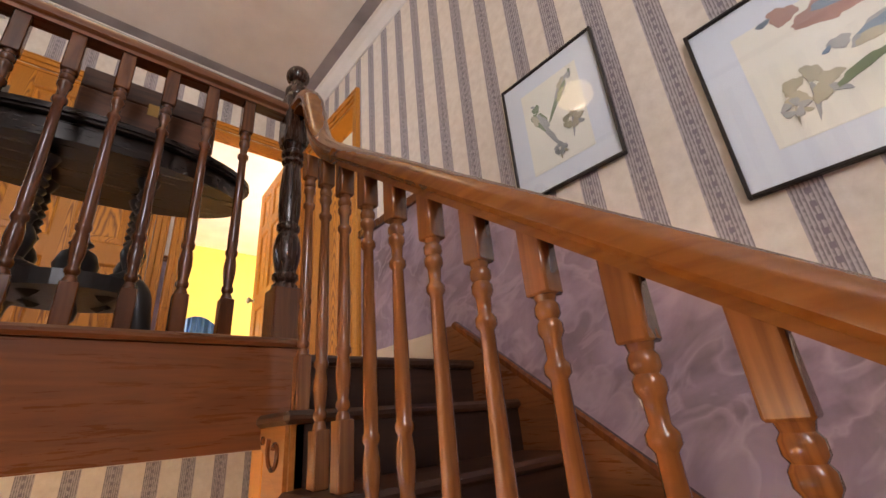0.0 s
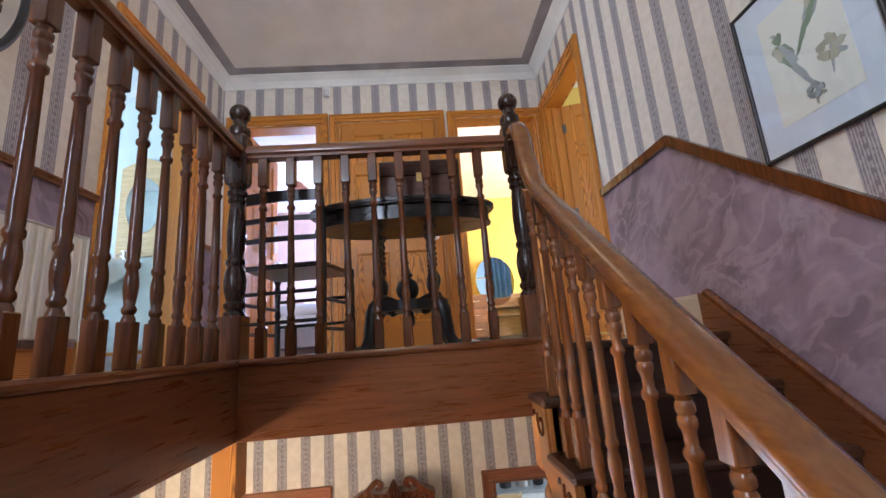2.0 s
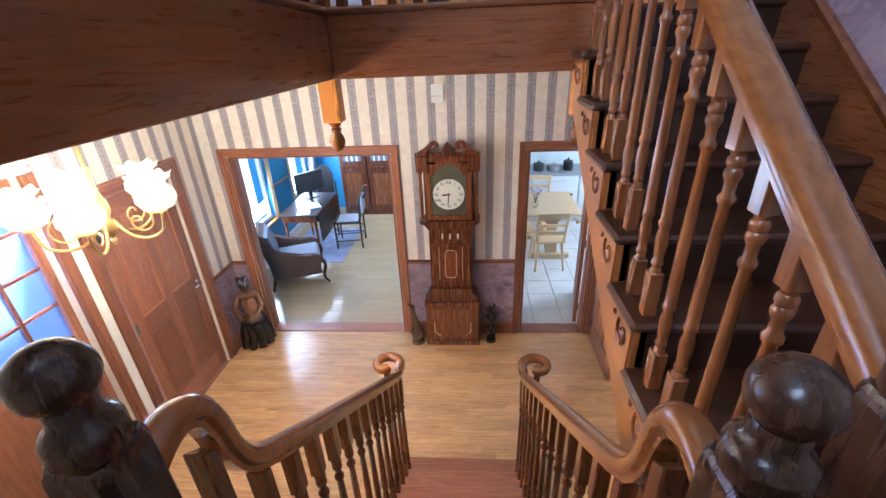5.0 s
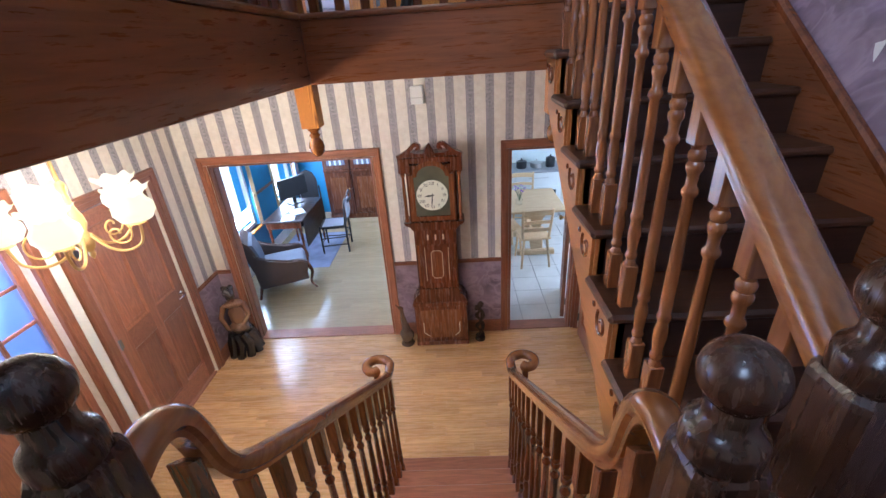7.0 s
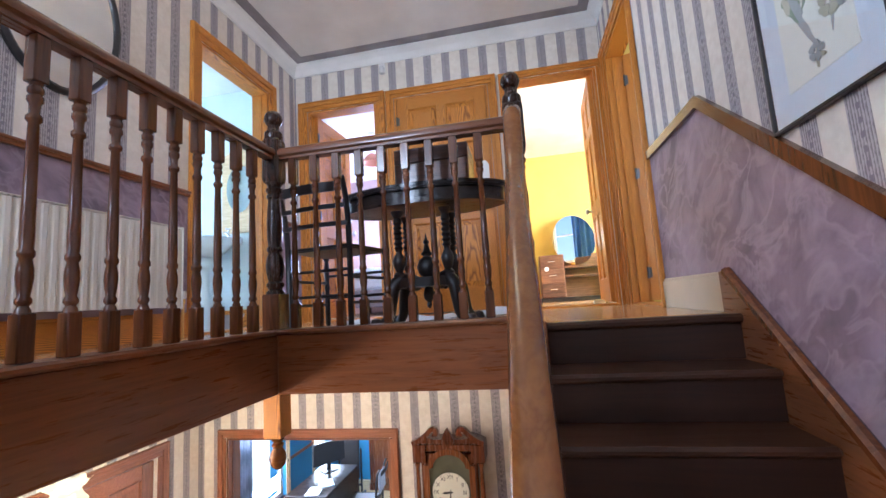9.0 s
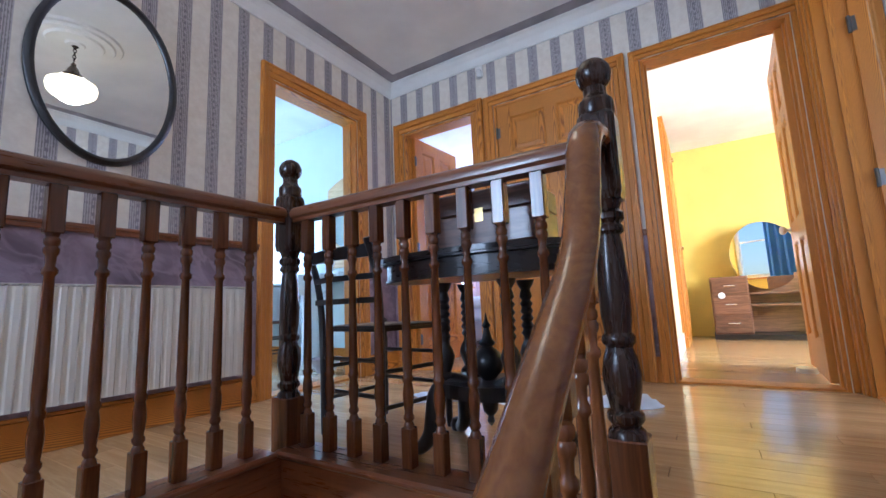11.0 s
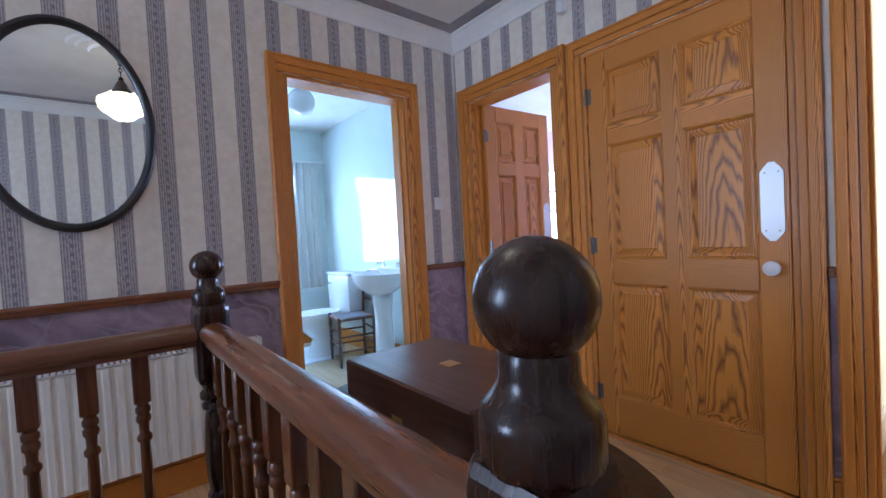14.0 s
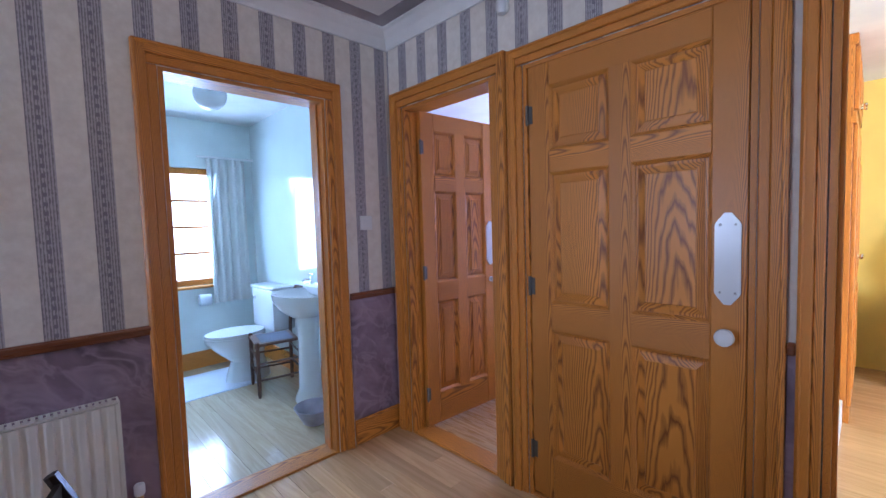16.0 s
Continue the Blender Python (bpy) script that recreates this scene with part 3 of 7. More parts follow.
def casing(name, axis, at, out, opening, w=0.095, mats=(PINE_V, PINE_X, PINE_Y), depth=0.14, label="honey pine moulded door casing", lining=True, sill=True):
    """A moulded door surround on one side of a wall, and the lining of the opening."""
    a, b, z0, z1 = opening
    across = mats[1] if axis == "x" else mats[2]
    top = empty(name)

    def bx(u0, u1, d0, d1, v0, v1):
        return ((u0, at + out * d0, v0), (u1, at + out * d1, v1)) if axis == "x" else ((at + out * d0, u0, v0), (at + out * d1, u1, v1))
    for u, s in ((a, -1), (b, 1)):
        bm = boxm(bx(u + s * 0.004, u + s * (w * 0.45), 0.0, 0.016, z0, z1), bx(u + s * w * 0.45, u + s * w, 0.0, 0.026, z0, z1 + w * 0.98), bx(u + s * w * 0.80, u + s * (w - 0.004), 0.0, 0.033, z0, z1 + w * 0.98), bevel=0.004)
        part("jamb_casing", bm, mats[0], top)
    bm = boxm(bx(a - w * 0.45, b + w * 0.45, 0.0, 0.016, z1 + 0.004, z1 + w * 0.45), bx(a - w * 0.98, b + w * 0.98, 0.0, 0.0255, z1 + w * 0.45, z1 + w), bx(a - w + 0.004, b + w - 0.004, 0.0, 0.0325, z1 + w * 0.80, z1 + w - 0.003), bevel=0.004)
    part("head_casing", bm, across, top)
    if lining:
        for u, s in ((a, 1), (b, -1)):
            part("jamb_lining", boxm(bx(u, u + s * 0.018, 0.003, -depth, z0, z1)), mats[0], top)
            part("door_stop", boxm(bx(u + s * 0.018, u + s * 0.030, -0.045, -0.075, z0, z1 - 0.02), bevel=0.002), mats[0], top)
        part("head_lining", boxm(bx(a + 0.018, b - 0.018, 0.003, -depth, z1 - 0.018, z1)), across, top)
    if sill:
        part("threshold", boxm(bx(a + 0.018, b - 0.018, 0.004, -depth, z0 - 0.01, z0 + 0.012), bevel=0.004), across, top)
    return tagged(top, label, "door frame", kind="structure")


RED = (RED_V, RED_X, RED_Y)
casing("door_frame_bath", "y", XL, 1, BATH, label="honey pine door casing around the bathroom doorway")
casing("door_frame_bed", "x", YN, -1, BED, label="honey pine door casing around the bedroom doorway")
casing("door_frame_closet", "x", YN, -1, CLOSET, w=0.080, label="honey pine door casing around a closed door")
casing("door_frame_yellow", "x", YN, -1, YEL, w=0.065, label="honey pine door casing around the yellow room doorway")
casing("door_frame_side", "y", XR, -1, SIDE, w=0.09, label="honey pine door casing in the stair wall")
casing("door_frame_living", "x", YH, -1, LIV, 0.08, RED, 0.16, "red-brown moulded casing around the wide living room doorway")
casing("door_frame_kitchen", "x", YH, -1, KIT, 0.08, RED, 0.16, "red-brown moulded casing around the kitchen doorway")
casing("door_frame_front", "y", XF, 1, (1.70, 2.60, 0, 2.05), 0.10, RED, 0.2, "red-brown moulded casing of the front door", lining=False)


def panel_door(name, w, h, mats, label, knob=None, plate=False, rows=((0.0, 0.165), (0.225, 0.570), (0.648, 1.0)), parent=None, hinge_side=0):
    """A six-panel door leaf hinged at its left edge, lying along +x, front face toward -y."""
    d = empty(name)
    t = 0.040
    st = 0.105
    up, across = mats[0], mats[1]
    for x in (0.0, w - st, (w - 0.09) / 2):
        ww = 0.09 if 0 < x < w - st - 0.01 else st
        part("stile", boxm(((x, 0, 0.008 if ww == st else 0.2), (x + ww, t, h if ww == st else h - 0.105)), bevel=0.003), up, d)
    z0, z1 = 0.21, h - 0.11
    zs = [(z1 - (z1 - z0) * b, z1 - (z1 - z0) * a) for a, b in rows]
    rails = [(0.008, zs[-1][0])] + [(zs[i + 1][1], zs[i][0]) for i in range(len(zs) - 1)] + [(zs[0][1], h)]
    for a, b in rails:
        part("rail", boxm(((st, 0.0005, a), (w - st, t - 0.0005, b)), bevel=0.003), across, d)
    for a, b in zs:
        for x0, x1 in ((st, (w - 0.09) / 2), ((w + 0.09) / 2, w - st)):
            bm = bmesh.new()
            box(bm, (x0 - 0.004, t / 2 - 0.004, a - 0.004), (x1 + 0.004, t / 2 + 0.004, b + 0.004))
            m = 0.046
            for s, y0, y1 in ((1, t / 2 - 0.0045, 0.0085), (1, t / 2 + 0.0045, t - 0.0085)):
                o = [bm.verts.new(c) for c in ((x0 + 0.017, t / 2 + (y0 - t / 2) * 0.7, a + 0.017), (x1 - 0.017, t / 2 + (y0 - t / 2) * 0.7, a + 0.017), (x1 - 0.017, t / 2 + (y0 - t / 2) * 0.7, b - 0.017), (x0 + 0.017, t / 2 + (y0 - t / 2) * 0.7, b - 0.017))]
                i = [bm.verts.new(c) for c in ((x0 + m, y1, a + m), (x1 - m, y1, a + m), (x1 - m, y1, b - m), (x0 + m, y1, b - m))]
                n = m + 0.003
                f = [bm.verts.new(c) for c in ((x0 + n, y1, a + n), (x1 - n, y1, a + n), (x1 - n, y1, b - n), (x0 + n, y1, b - n))]
                for vv in i:
                    vv.co.y = y1 + (0.003 if y1 < t / 2 else -0.003)
                bm.faces.new(f)
                for k in range(4):
                    bm.faces.new((o[k], o[(k + 1) % 4], i[(k + 1) % 4], i[k]))
                    bm.faces.new((i[k], i[(k + 1) % 4], f[(k + 1) % 4], f[k]))
            for y0, y1 in ((0.001, t / 2 - 0.0045), (t - 0.001, t / 2 + 0.0045)):
                c = [[bm.verts.new(v) for v in ((x0 - 0.001 + k, y, a - 0.001 + k), (x1 + 0.001 - k, y, a - 0.001 + k), (x1 + 0.001 - k, y, b + 0.001 - k), (x0 - 0.001 + k, y, b + 0.001 - k))] for k, y in ((0.0, y0), (0.004, y0 + (y1 - y0) * 0.12), (0.012, y0 + (y1 - y0) * 0.7), (0.013, y1))]
                for f, g in zip(c, c[1:]):
                    for k in range(4):
                        bm.faces.new((f[k], f[(k + 1) % 4], g[(k + 1) % 4], g[k]))
            part("panel", bm, up, d)
    for z in (0.22, h / 2, h - 0.22):
        hg = bmesh.new()
        lathe(hg, [(0.007, -0.045), (0.008, -0.044), (0.008, 0.044), (0.007, 0.045)], 8, (-0.004, -0.004 if hinge_side == 0 else t + 0.004, z))
        box(hg, (0.0, -0.002 if hinge_side == 0 else t, z - 0.04), (0.022, 0.0 if hinge_side == 0 else t + 0.002, z + 0.04))
        part("hinge", hg, IRON, d, "dark steel butt hinge", True)
    if knob:
        for s, y in ((-1, 0.0), (1, t)):
            kb = bmesh.new()
            lathe(kb, [(0.018, 0), (0.020, 0.004), (0.010, 0.008), (0.010, 0.022), (0.022, 0.030), (0.030, 0.042), (0.028, 0.055), (0.016, 0.063), (0.003, 0.065)], 16, (0, 0, 0), Matrix.Translation((w - 0.055, y, knob[0])) @ pose(0, 0, 0, 90 if s < 0 else -90))
            part("knob", kb, knob[1], d, "round door knob", True)
    if plate:
        o = []
        cx, cz, hw, hh = w - 0.055, 1.165, 0.038, 0.155
        for sx, sz in ((1, 1), (-1, 1), (-1, -1), (1, -1)):
            c = [(hw, hh - 0.04), (hw - 0.006, hh - 0.028), (hw - 0.012, hh - 0.02), (0.018, hh - 0.010), (0.010, hh)]
            if sx * sz < 0:
                c = c[::-1]
            o += [(cx + sx * p, cz + sz * q) for p, q in c]
        bm = bmesh.new()
        prism(bm, o, -0.007, 0.0, "y")
        fp = part("finger_plate", bm, CHINA, d, "white china finger plate")
        for sx in (-1, 1):
            for sz in (-1, 1):
                sc = bmesh.new()
                lathe(sc, [(0.004, 0), (0.003, 0.002), (0.001, 0.0025)], 8, (0, 0, 0), Matrix.Translation((cx + sx * 0.022, -0.007, cz + sz * 0.115)) @ pose(0, 0, 0, 90))
                part("screw", sc, STEEL, fp)
    return tagged(d, label, "door", kind="structure")


PINE = (PINE_V, PINE_X)
closet = panel_door("door_closet", CLOSET[1] - CLOSET[0] - 0.044, 2.015, PINE, "closed honey pine six-panel door with white china knob", (0.905, CHINA), True)
closet.matrix_basis = pose(CLOSET[0] + 0.022, YN + 0.004, F + 0.014)
bed_door = panel_door("door_bedroom", BED[1] - BED[0] - 0.044, 2.01, PINE, "honey pine six-panel door standing open into the bedroom", (0.905, CHINA), True)
bed_door.matrix_basis = pose(BED[0] + 0.06, YN + 0.085, F + 0.014, 0, 0, 86)
yel_door = panel_door("door_yellow_room", YEL[1] - YEL[0] - 0.044, 2.01, PINE, "honey pine six-panel door standing open into the yellow room", (0.905, STEEL), False)
yel_door.matrix_basis = pose(YEL[1] - 0.02, YN + 0.10, F + 0.014, 0, 0, 87)


def fitted_wardrobe(y0, y1):
    """A shallow built-in pine wardrobe from floor to ceiling: tall panelled doors below, small ones above."""
    w = empty("fitted_wardrobe", (0.44, 0, F))
    part("carcass", boxm(((0.0, y0, 0.0), (0.045, y1, 0.10)), ((0.0, y0, 1.86), (0.045, y1, 1.93)), ((0.0, y0, 2.32), (0.045, y1, 2.385)), ((0.0, y0, 0.10), (0.030, y1, 1.86)), ((0.0, y0, 1.93), (0.030, y1, 2.32)), bevel=0.003), PINE_Y, w)
    n = 2
    for i in range(n):
        a, b = y0 + (y1 - y0) * i / n + 0.012, y0 + (y1 - y0) * (i + 1) / n - 0.012
        for z0, z1, cuts in ((0.11, 1.85, ((0.20, 0.80), (0.92, 1.66))), (1.94, 2.31, ((2.01, 2.24),))):
            d = part("door", boxm(((0.031, a, z0), (0.052, b, z1)), bevel=0.003), PINE_V, w)
            for c0, c1 in cuts:
                part("raised_panel", boxm(((0.050, a + 0.07, c0), (0.058, b - 0.07, c1)), bevel=0.006), PINE_V, d)
            kb = bmesh.new()
            lathe(kb, [(0.012, 0), (0.008, 0.012), (0.016, 0.022), (0.014, 0.032), (0.003, 0.036)], 12, (0, 0, 0), Matrix.Translation((0.052, b - 0.04 if i == 0 else a + 0.04, 1.02 if z0 < 1 else 2.02)) @ pose(0, 0, 0, 0, 90))
            part("knob", kb, CHROME, d, "small bright knob", True)
    return tagged(w, "honey pine fitted wardrobe with small upper doors", "wardrobe")


fitted_wardrobe(5.05, 5.93)
tagged(part("baseboard_yellow", boxm(((0.44, YN + 0.14, F), (0.456, 5.04, F + 0.15)), bevel=0.003), WHITE_GLOSS), "white painted skirting in the yellow room", "skirting", kind="structure")
side_door = panel_door("door_side_room", 0.70, 2.01, PINE, "honey pine six-panel door standing open into the side room", (0.905, CHINA), False)
side_door.matrix_basis = pose(XR + 0.13, SIDE[1] - 0.03, F + 0.014, 0, 0, -18)

# cornice and paper border round the upper ceiling
cv = [(0.0, -0.105), (0.012, -0.105), (0.014, -0.088), (0.035, -0.050), (0.070, -0.020), (0.088, -0.014), (0.088, 0.0), (0.0, 0.0)]


def cornice(name, axis, at, out, a, b):
    bm = bmesh.new()
    if axis == "x":
        rings = [[bm.verts.new((u, at + out * p, UC + q)) for p, q in cv] for u in (a, b)]
    else:
        rings = [[bm.verts.new((at + out * p, u, UC + q)) for p, q in cv] for u in (a, b)]
    n = len(cv)
    for i in range(n):
        bm.faces.new((rings[0][i], rings[0][(i + 1) % n], rings[1][(i + 1) % n], rings[1][i]))
    bm.faces.new(rings[0])
    bm.faces.new(rings[1][::-1])
    tagged(part(name, bm, WHITE_GLOSS), "white moulded plaster cornice", "cornice", kind="structure")
    lo, hi = (a + 0.088, b - 0.088) if axis == "x" else (a, b)
    bm = boxm(((lo, at + out * 0.088, UC - 0.004), (hi, at + out * 0.175, UC + 0.002))) if axis == "x" else boxm(((at + out * 0.088, lo, UC - 0.0045), (at + out * 0.175, hi, UC + 0.002)))
    tagged(part(name + "_border", bm, BORDER), "grey patterned paper border along the ceiling", "border", kind="structure")


cornice("trim_cornice_bedrooms", "x", YN, -1, XL, XR)
cornice("trim_cornice_gallery", "y", XL, 1, YB, YN)
cornice("trim_cornice_stairs", "y", XR, -1, YB, YN)

# ---- stairs ----
stair_up = empty("staircase_upper")
tagged(stair_up, "dark varnished wooden upper flight with scroll brackets", "staircase", kind="structure")
SX0, SX1 = 0.462, XR - 0.03
for k in range(9):
    y = TOPY - GO * k
    z = F - RISE * k
    if k:
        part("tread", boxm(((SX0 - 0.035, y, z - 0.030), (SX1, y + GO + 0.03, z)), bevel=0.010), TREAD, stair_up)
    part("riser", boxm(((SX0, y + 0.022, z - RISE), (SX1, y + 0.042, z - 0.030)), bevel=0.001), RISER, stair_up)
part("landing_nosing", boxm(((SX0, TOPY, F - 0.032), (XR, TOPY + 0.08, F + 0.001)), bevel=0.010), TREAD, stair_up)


def stair_line(y):
    return F + (y - TOPY) * RISE / GO


# outer cut string under the treads
o = []
for k in range(1, 9):
    y, z = TOPY - GO * k, F - RISE * k - 0.03
    o += [(y + GO + 0.022, z), (y + 0.022, z)]
ye = TOPY - GO * 8 + 0.022
o += [(ye, LAND), (ye + 0.15, LAND - 0.14), (TOPY - 0.03, stair_line(TOPY) - 0.40), (TOPY - 0.03, F - RISE - 0.03)]
bm = bmesh.new()
prism(bm, o, SX0 - 0.012, SX0 + 0.02, "x")
part("outer_string", bm, LIT_STRING, stair_up, "reddish cut string of the flight")
bm = bmesh.new()
prism(bm, [(ye + 0.1, LAND - 0.10), (TOPY, stair_line(TOPY) - 0.36), (TOPY, stair_line(TOPY) - 0.34), (ye + 0.1, LAND - 0.08)], SX0 + 0.02, XR, "x")
part("soffit", bm, RAIL, stair_up, "panelled underside of the flight")
# scroll brackets below the tread ends
for k in range(0, 9):
    y, z = TOPY - GO * k, F - RISE * k - 0.032
    bm = bmesh.new()
    prism(bm, [(y + 0.030, z), (y + 0.030, z - 0.145), (y + 0.055, z - 0.150), (y + 0.085, z - 0.120), (y + 0.13, z - 0.10), (y + 0.15, z - 0.06), (y + 0.175, z - 0.05), (y + 0.193, z - 0.015), (y + 0.193, z)], SX0 - 0.022, SX0 - 0.012, "x")
    br = part("bracket", bm, LIT_STRING, stair_up)
    bm = bmesh.new()
    spiral = [(SX0 - 0.024, y + 0.085 + (0.008 + 0.0052 * a) * math.cos(a + 0.6), z - 0.055 + (0.008 + 0.0052 * a) * 1.25 * math.sin(a + 0.6)) for a in [i * 0.45 for i in range(15)]]
    tube(bm, spiral, 0.006, 6)
    lathe(bm, [(0.010, -0.003), (0.010, 0.003), (0.004, 0.005)], 8, (0, 0, 0), Matrix.Translation((SX0 - 0.024, y + 0.160, z - 0.028)) @ pose(0, 0, 0, 0, -90))
    part("carved_scroll", bm, STAIR_V, br, "dark carved scroll", True)
# wall string with a moulded top
bm = bmesh.new()
o = [(ye - 0.15, LAND - 0.2), (TOPY + 0.06, F - 0.25), (TOPY + 0.15, F), (TOPY + 0.15, F + 0.165), (TOPY + 0.10, stair_line(TOPY + 0.10) + 0.085), (ye - 0.15, stair_line(ye - 0.15) + 0.11)]
prism(bm, o, XR - 0.030, XR - 0.002, "x")
part("wall_string", bm, STAIR_Y, stair_up, "brown varnished wall string")
bm = bmesh.new()
sweep(bm, [(XR - 0.02, ye - 0.15, stair_line(ye - 0.15) + 0.115), (XR - 0.02, TOPY + 0.10, stair_line(TOPY + 0.10) + 0.09)], [(-0.02, -0.012), (0.02, -0.012), (0.02, 0.006), (0.008, 0.014), (-0.008, 0.014), (-0.02, 0.006)])
part("string_moulding", bm, STAIR_V, stair_up)
tagged(part("baseboard_stairhead", boxm(((XR - 0.02, TOPY + 0.15, F), (XR, 2.19, F + 0.15)), ((XR - 0.012, TOPY + 0.15, F + 0.15), (XR, 2.19, F + 0.165)), bevel=0.003), CREAM_TRIM), "pale varnished skirting at the stair head", "skirting", kind="structure")
# sloping dado on the stair wall
pk = (1.447, 3.957)
sl = 0.767
lowy = -1.2
bm = bmesh.new()
prism(bm, [(YB, F - 2.4), (lowy, LAND), (ye - 0.15, LAND), (TOPY, F), (2.19, F), (2.19, 3.962), (pk[0], pk[1]), (lowy, pk[1] - (pk[0] - lowy) * sl), (YB, pk[1] - (pk[0] - lowy) * sl)], XR - 0.004, XR, "x")
tagged(part("wall_panel_stairs", bm, MARBLE), "mauve marbled dado climbing beside the stairs", "wall panel", kind="structure")
bm = bmesh.new()
sec = [(-0.018, -0.024), (0.012, -0.024), (0.012, 0.024), (-0.010, 0.024), (-0.022, 0.012), (-0.020, 0.0)]
sec = [(-a, b) for a, b in sec]
sweep(bm, [(XR - 0.012, lowy, pk[1] - (pk[0] - lowy) * sl), (XR - 0.012, pk[0] - 0.02, pk[1] - 0.02 * sl), (XR - 0.012, pk[0], pk[1]), (XR - 0.012, pk[0] + 0.02, pk[1]), (XR - 0.012, 2.19, 3.962)], sec)
tagged(part("trim_dado_stairs", bm, STAIR_V), "brown moulded dado rail that follows the stairs", "dado rail", kind="structure")

# half landing and lower flight
LY = 1.37 - LGO * 8
landing = slab("landing_half", (-0.75, YB, LAND - 0.22), (XR, LY + 0.0, LAND), TREAD, "dark brown wooden half landing", "landing")
stair_low = empty("staircase_lower")
tagged(stair_low, "reddish brown wooden lower flight between two handrails", "staircase", kind="structure")


def low_x(y, side):
    """The middle of the lower rails, which run side by side."""
    return 0.300 if side > 0 else -0.460


for k in range(1, 9):
    y = LY + LGO * k
    z = LAND - LRISE * k
    w0, w1 = low_x(y, -1) - 0.05, low_x(y, 1) + 0.05
    if k == 8:
        w0, w1 = w0 - 0.16, w1 + 0.16
    part("tread", boxm(((w0, y - LGO - 0.02, z - 0.032), (w1, y, z)), bevel=0.010), RED_X, stair_low)
    part("riser", boxm(((w0 + 0.03, y - 0.04, z - LRISE), (w1 - 0.03, y - 0.02, z - 0.032)), bevel=0.001), RED_X, stair_low)
part("riser", boxm(((-0.49, LY - 0.02, LAND - LRISE), (0.33, LY, LAND - 0.03))), RED_X, stair_low)
for side in (-1, 1):
    o = []
    for k in range(1, 9):
        y, z = LY + LGO * k, LAND - LRISE * k - 0.032
        o += [(y - LGO - 0.02, z), (y - 0.02, z)]
    o += [(LY + LGO * 8 - 0.02, 0.0), (LY + LGO * 7, 0.0), (LY - 0.02, LAND - 0.42)]
    bm = bmesh.new()
    prism(bm, o, low_x(0.4, side) - 0.012, low_x(0.4, side) + 0.012, "x")
    part("string", bm, RED_Y, stair_low)

# ---- edge beams of the gallery ----
tagged(part("beam_gallery_far", boxm(((WELL_X + 0.001, WELL_Y, HC + 0.005), (SX0 + 0.10, WELL_Y + 0.05, F + 0.012)), bevel=0.003), STAIR_X), "dark varnished timber facing below the gallery balustrade", "beam", kind="structure")
tagged(part("beam_gallery_left", boxm(((WELL_X - 0.05, YB, HC + 0.005), (WELL_X, WELL_Y + 0.05, F + 0.012)), bevel=0.003), STAIR_Y), "dark varnished timber facing along the gallery", "beam", kind="structure")
tagged(part("trim_nosing_far", boxm(((WELL_X - 0.02, WELL_Y - 0.018, F + 0.012), (SX0 + 0.08, WELL_Y + 0.125, F + 0.036)), bevel=0.008), STAIR_X), "dark rounded nosing board under the balusters", "nosing", kind="structure")
tagged(part("trim_nosing_left", boxm(((WELL_X - 0.125, YB, F + 0.0125), (WELL_X + 0.018, WELL_Y - 0.019, F + 0.0365)), bevel=0.008), STAIR_Y), "dark rounded nosing board under the balusters", "nosing", kind="structure")

# ---- balustrades ----
RAILSEC = [(-0.024, -0.030), (0.024, -0.030), (0.024, -0.018), (0.034, -0.010), (0.036, 0.006), (0.030, 0.020), (0.016, 0.029), (0.0, 0.031), (-0.016, 0.029), (-0.030, 0.020), (-0.036, 0.006), (-0.034, -0.010), (-0.024, -0.018)]


def turned(h, base, top, s=0.0185, n=12):
    """A baluster: square blocks at foot and head, turned vase, rings and long taper between."""
    bm = bmesh.new()
    box(bm, (-s, -s, 0), (s, s, base), 0.003)
    box(bm, (-s, -s, h - top), (s, s, h), 0.003)
    a, b = base, h - top
    L = b - a
    pr = [(0.0165, -0.004), (0.0150, 0.008), (0.0110, 0.016), (0.0162, 0.024), (0.0162, 0.032), (0.0120, 0.040), (0.0150, 0.062), (0.0172, 0.085), (0.0165, 0.105), (0.0125, 0.128), (0.0172, 0.136), (0.0172, 0.146), (0.0138, 0.152)]
    pr = [(r, a + z) for r, z in pr]
    pr += [(0.0150, a + 0.180), (0.0140, a + 0.5 * L), (0.0112, b - 0.105), (0.0168, b - 0.098), (0.0168, b - 0.088), (0.0108, b - 0.080), (0.0120, b - 0.056), (0.0168, b - 0.048), (0.0168, b - 0.037), (0.0130, b - 0.031), (0.0168, b - 0.025), (0.0168, b - 0.014), (0.0130, b - 0.008), (0.0165, b + 0.004)]
    lathe(bm, pr, n)
    return bm


